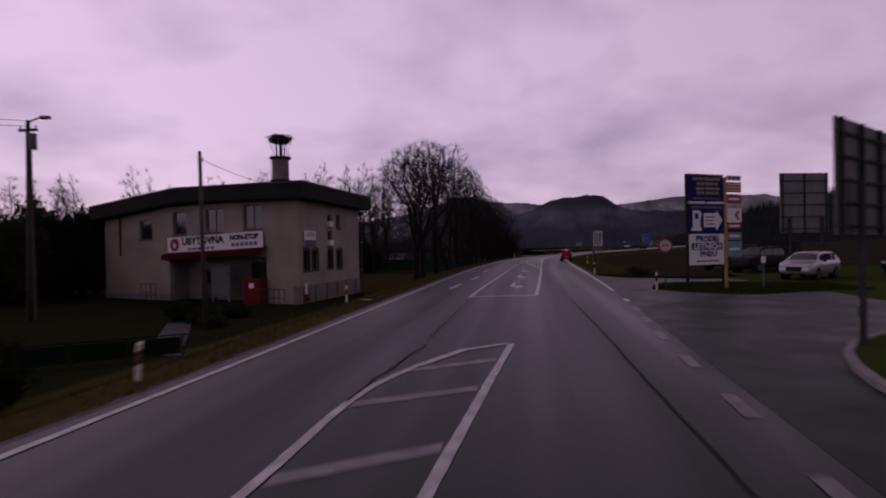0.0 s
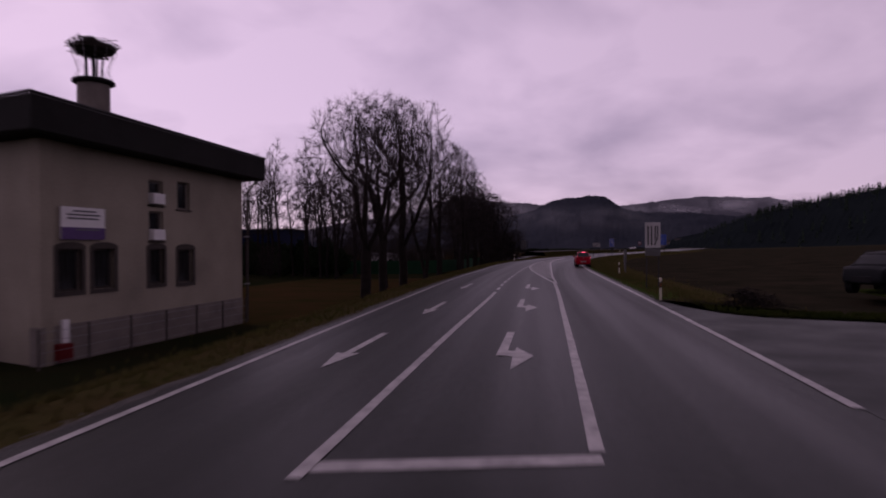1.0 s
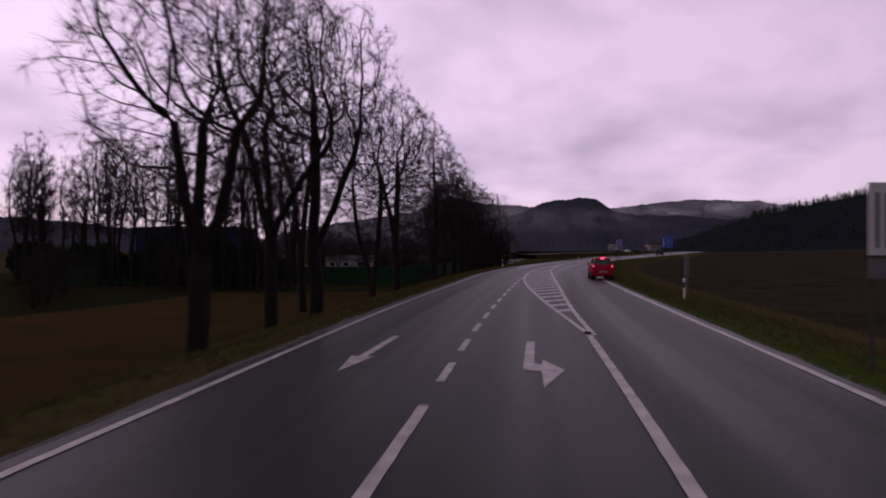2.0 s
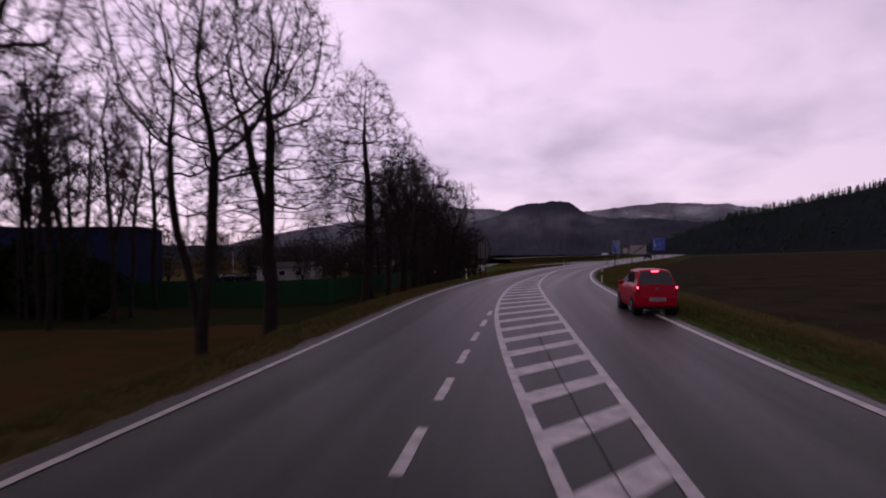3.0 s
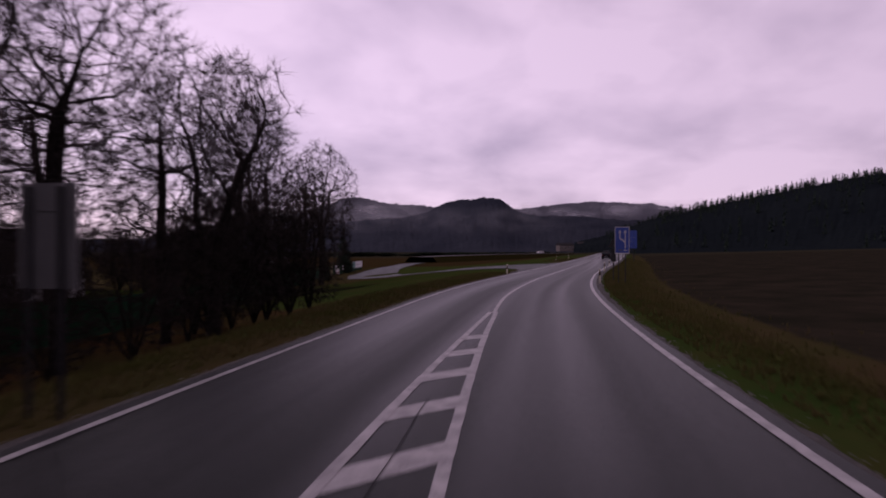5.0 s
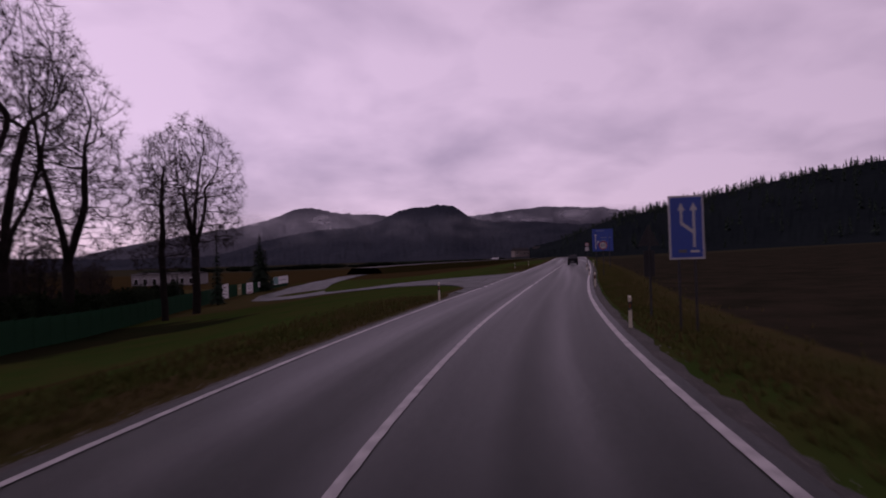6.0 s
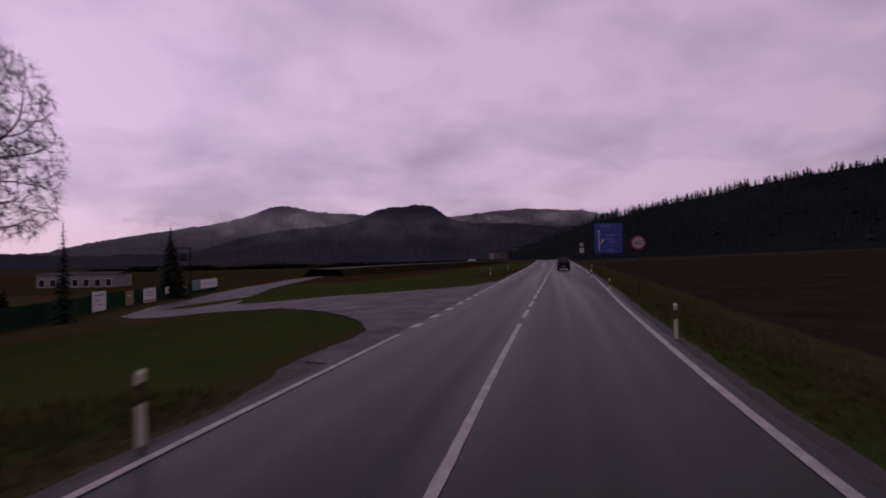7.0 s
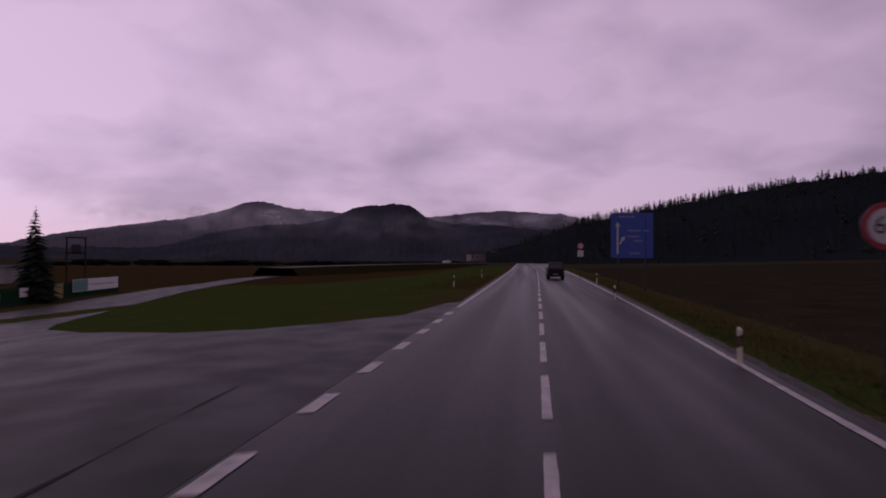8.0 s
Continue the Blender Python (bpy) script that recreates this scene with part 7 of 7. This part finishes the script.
def shed(name, label, x, y, turn, w, d, h, wall, roofmat, z, windows=0, pitch=0.8, label_roof=""):
    b = thing(name, label, "building", pose(x, y, z, 0, 0, turn))
    part("wall", box(-w / 2, w / 2, -d / 2, d / 2, 0, h, bevel=0.02), wall, b)
    bm = bmesh.new()
    pts = [(-w / 2 - 0.4, -d / 2 - 0.4, h), (w / 2 + 0.4, -d / 2 - 0.4, h), (w / 2 + 0.4, d / 2 + 0.4, h), (-w / 2 - 0.4, d / 2 + 0.4, h), (-w / 2 - 0.4, 0, h + pitch), (w / 2 + 0.4, 0, h + pitch)]
    v = [bm.verts.new(p) for p in pts]
    for f in ((0, 1, 5, 4), (2, 3, 4, 5), (0, 4, 3), (1, 2, 5), (3, 2, 1, 0)):
        bm.faces.new([v[i] for i in f])
    part("roof", bm, roofmat, b)
    for k in range(windows):
        u = -w / 2 + w * (k + 0.5) / windows
        wn_ = new("window")
        wn_.parent = b
        part("window_frame", box(u - 0.65, u + 0.65, -d / 2 - 0.05, -d / 2 + 0.02, h * 0.4, h * 0.78), WHITE_FRAME, wn_)
        part("pane", box(u - 0.56, u + 0.56, -d / 2 - 0.065, -d / 2 - 0.052, h * 0.43, h * 0.75), GLASS, wn_)
    return b


shed("blue_hall", "large dark blue sheet-metal hall", -52.0, 139.5, 0, 14.6, 14, 8.2, BLUE_SHEET, ROOF_GREY, -2.6, 0, 0.4)
shed("low_house", "low white house with brown roof beyond the field", -30.7, 163.0, -6, 9, 7, 2.5, WALL_WHITE, ROOF_GREY, -2.6, 3)
shed("low_house", "long low white building behind the bannered fence", -40, 295.0, -8, 17, 8, 4.7, WALL_WHITE, ROOF_GREY, -4.9, 7, 0.4)
for x, y, turn, w, h in ((154, 655, 6, 14, 5.5), (170, 648, -4, 11, 6.5), (187, 640, 10, 13, 5.0), (203, 636, 2, 12, 6.0)):
    shed("far_house", "small grey house far off in the valley", x, y, turn, w, 10, h, PLINTH, ROOF_GREY, 0.0, 4, 2.6)


def street_lamp(x, y, z, h, double=True):
    s = thing("street_lamp", "slim grey street lamp with two outstretched heads" if double else "slim grey street lamp", "street lamp", pose(x, y, z, 0, 0, -10))
    part("pole_shaft", tube([(0, 0, 0), (0, 0, h - 1.2)], [0.11, 0.06], 8), ZINC, s)
    for side in (-1, 1) if double else (1,):
        part("arm", tube([(0, 0, h - 1.2), (side * 0.5, 0, h - 0.6), (side * 2.1, 0, h)], 0.045, 6), ZINC, s)
        part("lamp_head", box(side * 2.5 - 0.5, side * 2.5 + 0.5, -0.16, 0.16, h - 0.08, h + 0.14, bevel=0.04), SIGN_BACK, s)
    return s


street_lamp(-48.0, 161.0, -2.6, 15.4)
street_lamp(-52, 190, -3.0, 12)
for i, (x, y) in enumerate(((-41, 163), (-38.5, 165), (-44, 161))):
    car("parked_car", "parked car seen over the fence", pose(x, y, ground_z(x, y) + 0.02, 0, 0, 70 + 8 * i), 4.3, 1.75, 1.48, (TRUCK_BLUE, DARK_PAINT, TRUCK_BLUE)[i], "wagon")

# ---- the main road bending away across the valley floor ----


def along(path, k=10):
    """Points and sideways directions along a smooth line through the corners of a path."""
    pts = []
    for i in range(len(path) - 1):
        p0, p1, p2, p3 = (Vector(path[min(max(j, 0), len(path) - 1)]) for j in (i - 1, i, i + 1, i + 2))
        for j in range(k):
            t = j / k
            pts.append(0.5 * (2 * p1 + (p2 - p0) * t + (2 * p0 - 5 * p1 + 4 * p2 - p3) * t * t + (3 * p1 - p0 - 3 * p2 + p3) * t**3))
    pts.append(Vector(path[-1]))
    out = []
    for i, p in enumerate(pts):
        d = pts[min(i + 1, len(pts) - 1)] - pts[max(i - 1, 0)]
        out.append((p, Vector((d.y, -d.x, 0)).normalized()))
    return out


FAR_PATH = along([(CENTRE(405), 405, 0.006), (CENTRE(420), 420, 0.006), (121, 440, -0.1), (122, 458, -0.2), (108, 466, -0.3), (80, 445, -0.45), (48, 405, -0.6), (24, 362, -0.75), (12, 340, -0.95)])


def far_strip(name, offsets, material, label, category):
    verts = [tuple(p + side * o + Vector((0, 0, dz))) for p, side in FAR_PATH for o, dz in offsets]
    n = len(offsets)
    faces = [(i * n + j, i * n + j + 1, (i + 1) * n + j + 1, (i + 1) * n + j) for i in range(len(FAR_PATH) - 1) for j in range(n - 1)]
    return tagged(raw(name, verts, faces, material, smooth=True), label, category, kind="structure")


far_strip("far_road", ((-4.2, 0.0), (4.2, 0.0)), ROAD_SHEEN, "wet road running on across the valley floor, sky sheen put into its pale colour", "road")
far_strip("far_road_bank", ((-9.5, -4.5), (-5.2, -0.06), (-4.1, -0.03), (4.1, -0.03), (5.2, -0.06), (9.5, -4.5)), REED, "grassy bank below the distant road", "bank")
for k in range(34):
    t = k / 33
    leafy_bush(-110 + 250 * t + hedge_rng.uniform(-3, 3), 500 + 115 * t + hedge_rng.uniform(-6, 6), hedge_rng.uniform(6.5, 9.5), hedge_rng.uniform(2.4, 4.0), "dark bush in a far hedge across the valley", "far hedge")
car("far_white_car", "small white car on the distant road", pose(84, 448.6, -0.42, 0, 0, 125), 4.5, 1.8, 1.6, BANNER_WHITE, "wagon")
gantry = thing("transformer_gantry", "dark steel transformer gantry standing behind the fence", "gantry", pose(-11.8, 266.0, ground_z(-11.8, 266.0), 0, 0, 12))
for x in (-1.2, 1.2):
    part("post", box(x - 0.1, x + 0.1, -0.13, 0.13, -0.3, 8.1), TRIM, gantry)
for z in (5.6, 7.9):
    part("cross_beam", box(-1.4, 1.4, -0.1, 0.1, z, z + 0.2), TRIM, gantry)
part("transformer", box(-0.6, 0.6, -0.4, 0.4, 5.8, 7.0, bevel=0.08), DULL_STEEL, gantry)
for x in (-1.1, 0.0, 1.1):
    part("insulator", tube([(x, 0, 8.1), (x, 0, 8.4)], [0.07, 0.04], 8), PLINTH, gantry)

# hedge and low fence beside the hostel yard
for k in range(18):
    leafy_bush(-31.6 - 1.1 * k + hedge_rng.uniform(-0.4, 0.4), (39.6 if k % 2 else 36.2) + 0.3 * k + hedge_rng.uniform(-0.7, 0.7), hedge_rng.uniform(1.7, 2.4), hedge_rng.uniform(5.4, 8.4), "dense dark evergreen bush beside the hostel", "yard bushes")
for x, y, h in ((-13.2, 11.8, 1.5), (-12.0, 10.2, 1.3), (-14.5, 13.2, 1.6), (-11.4, 8.6, 1.2), (-9.6, 9.5, 1.9), (-10.4, 10.8, 2.0), (-9.3, 8.2, 1.7), (-11.0, 9.6, 1.9)):
    leafy_bush(x, y, 0.9, h, "small dark evergreen bush in the wet grass")
for x, y, r, h in ((-14.0, 26.0, 1.0, 0.9), (-15.6, 27.2, 1.2, 1.1), (-12.9, 24.6, 0.8, 0.7), (-13.6, 28.4, 0.9, 0.9)):
    leafy_bush(x, y, r, h, "low dark shrub in front of the hostel")
for x, y, r, h in ((-32.2, 43.4, 2.1, 7.4), (-34.6, 45.2, 2.2, 8.0), (-33.4, 41.8, 1.8, 6.4)):
    leafy_bush(x, y, r, h, "dense dark evergreen bush beside the hostel", "yard bushes")
yard = thing("low_green_fence", "low dark green panel fence in the grass", "fence", pose(-12.6, 15.8, ground_z(-12.6, 15.8), 0, 0, 36))
for k in range(5):
    part("post", tube([(k * 1.5 - 3.0, 0, -0.2), (k * 1.5 - 3.0, 0, 0.72)], 0.03, 6), YARD_GREEN, yard)
    if k < 4:
        part("panel", box(k * 1.5 - 2.95, k * 1.5 - 1.55, -0.012, 0.012, 0.1, 0.62), YARD_GREEN, yard)
part("rail", tube([(-3.1, 0, 0.68), (3.1, 0, 0.68)], 0.025, 6), YARD_GREEN, yard)

# ---- verge grass and debris: uncountable ----
gv, gf = [], []
rng = random.Random(31)
for k in range(52000):
    y = rng.uniform(-2, 235) if k % 3 else rng.uniform(60, 200)
    left = rng.random() < 0.5
    d = (0.62 if left and y < 110 else 0.85) + abs(rng.gauss(0, 2.0 if left else 1.8))
    if left and 157 < y < 207 or (not left and y < 43):
        continue
    x = LEFT(y) - d if left else RIGHT(y) + d
    z = ground_z(x, y)
    if d < 1.3:
        z = min(z, -0.06)
    h, a = rng.uniform(0.05, 0.2) * (0.6 + 0.25 * min(d, 3)), rng.uniform(0, 6.283)
    for j in range(3):
        aa = a + j * 2.1
        lx, ly, wx, wy = math.cos(aa) * h * rng.uniform(0.2, 0.7), math.sin(aa) * h * rng.uniform(0.2, 0.7), -math.sin(aa) * 0.02, math.cos(aa) * 0.02
        b = len(gv)
        gv += [(x - wx, y - wy, z - 0.03), (x + wx, y + wy, z - 0.03), (x + lx, y + ly, z + h)]
        gf.append((b, b + 1, b + 2))
ISLAND_SOUTH = smooth_curve([(6.55, 28.9), (7.7, 27.0), (9.7, 25.4), (12, 26.6), (16, 27.5)])
ISLAND_NORTH = smooth_curve([(6.55, 29.0), (7.2, 31.0), (7.7, 32.3), (9.3, 33.4), (12.9, 32.2), (16, 32.3)])
FIELD_EDGE = smooth_curve([(5.9, 42.8), (6.7, 39.8), (7.5, 38.6), (8.5, 38.2), (9.8, 37.7), (12.9, 36.9)])
verge, gv, gf = (gv, gf), [], []
for k in range(6500):
    x = rng.uniform(6.6, 15.5)
    if k % 3:
        y = rng.uniform(ISLAND_SOUTH(x), ISLAND_NORTH(x))
    elif x < 12.9:
        y = FIELD_EDGE(x) + abs(rng.gauss(0, 1.6))
    if y < 28.5 and x < 7.2 or not k % 3 and x >= 12.9:
        continue
    z, h, a = ground_z(x, y), rng.uniform(0.06, 0.16), rng.uniform(0, 6.283)
    for j in range(3):
        aa = a + j * 2.1
        lx, ly, wx, wy = math.cos(aa) * h * 0.5, math.sin(aa) * h * 0.5, -math.sin(aa) * 0.02, math.cos(aa) * 0.02
        b = len(gv)
        gv += [(x - wx, y - wy, z - 0.03), (x + wx, y + wy, z - 0.03), (x + lx, y + ly, z + h)]
        gf.append((b, b + 1, b + 2))
lawn = raw("lawn_tufts", gv, gf, GREEN_BLADE)
tagged(lawn, "short wet green grass on the island round the sign tower", "grass", kind="stuff")
grass = raw("verge_grass", *verge, BLADE)
tagged(grass, "tufts of wet and withered grass along the verges", "grass", kind="stuff")
sv, sf = [], []
rng = random.Random(57)
for k in range(9000):
    left = k % 2
    y = rng.uniform(-2, 205)
    if (left and 157 < y) or (not left and y < 44):
        continue
    d = 0.3 + abs(rng.gauss(0, 0.13 + 0.1 * step((y - 110) / 30)))
    x = LEFT(y) - d if left else RIGHT(y) + d
    r = rng.uniform(0.010, 0.026)
    z = (-0.02 if d < 0.6 else min(ground_z(x, y), -0.045)) + r * 0.35
    b, a = len(sv), rng.uniform(0, 1.57)
    c, q = math.cos(a), math.sin(a)
    sv += [(x + c * r * 1.3, y + q * r * 1.3, z), (x - q * r, y + c * r, z), (x - c * r * 1.2, y - q * r * 1.2, z), (x + q * r, y - c * r, z), (x, y, z + r * 0.8)]
    sf += [(b, b + 1, b + 4), (b + 1, b + 2, b + 4), (b + 2, b + 3, b + 4), (b + 3, b, b + 4)]
stones = raw("gravel_stones", sv, sf, STONE)
tagged(stones, "loose pale gravel stones along the asphalt edges", "gravel", kind="stuff")
heap = thing("brush_heap", "dark heap of brush at the field corner", "brush heap", pose(8.5, 42.0, ground_z(8.5, 42.0)))
bm = None
rng = random.Random(8)
for k in range(320):
    p = Vector((rng.gauss(0, 0.42), rng.gauss(0, 0.35), 0))
    p.z = max(0, 0.75 * math.exp(-(p.x**2 + p.y**2) * 0.9)) * rng.random()
    d = Vector((rng.uniform(-1, 1), rng.uniform(-1, 1), rng.uniform(-0.1, 0.5))).normalized() * rng.uniform(0.25, 0.6)
    bm = tube([p - d * 0.5, p + d * 0.5], 0.015, 3, bm, caps=False)
tagged(part("branches", bm, BARK, heap), kind="stuff")
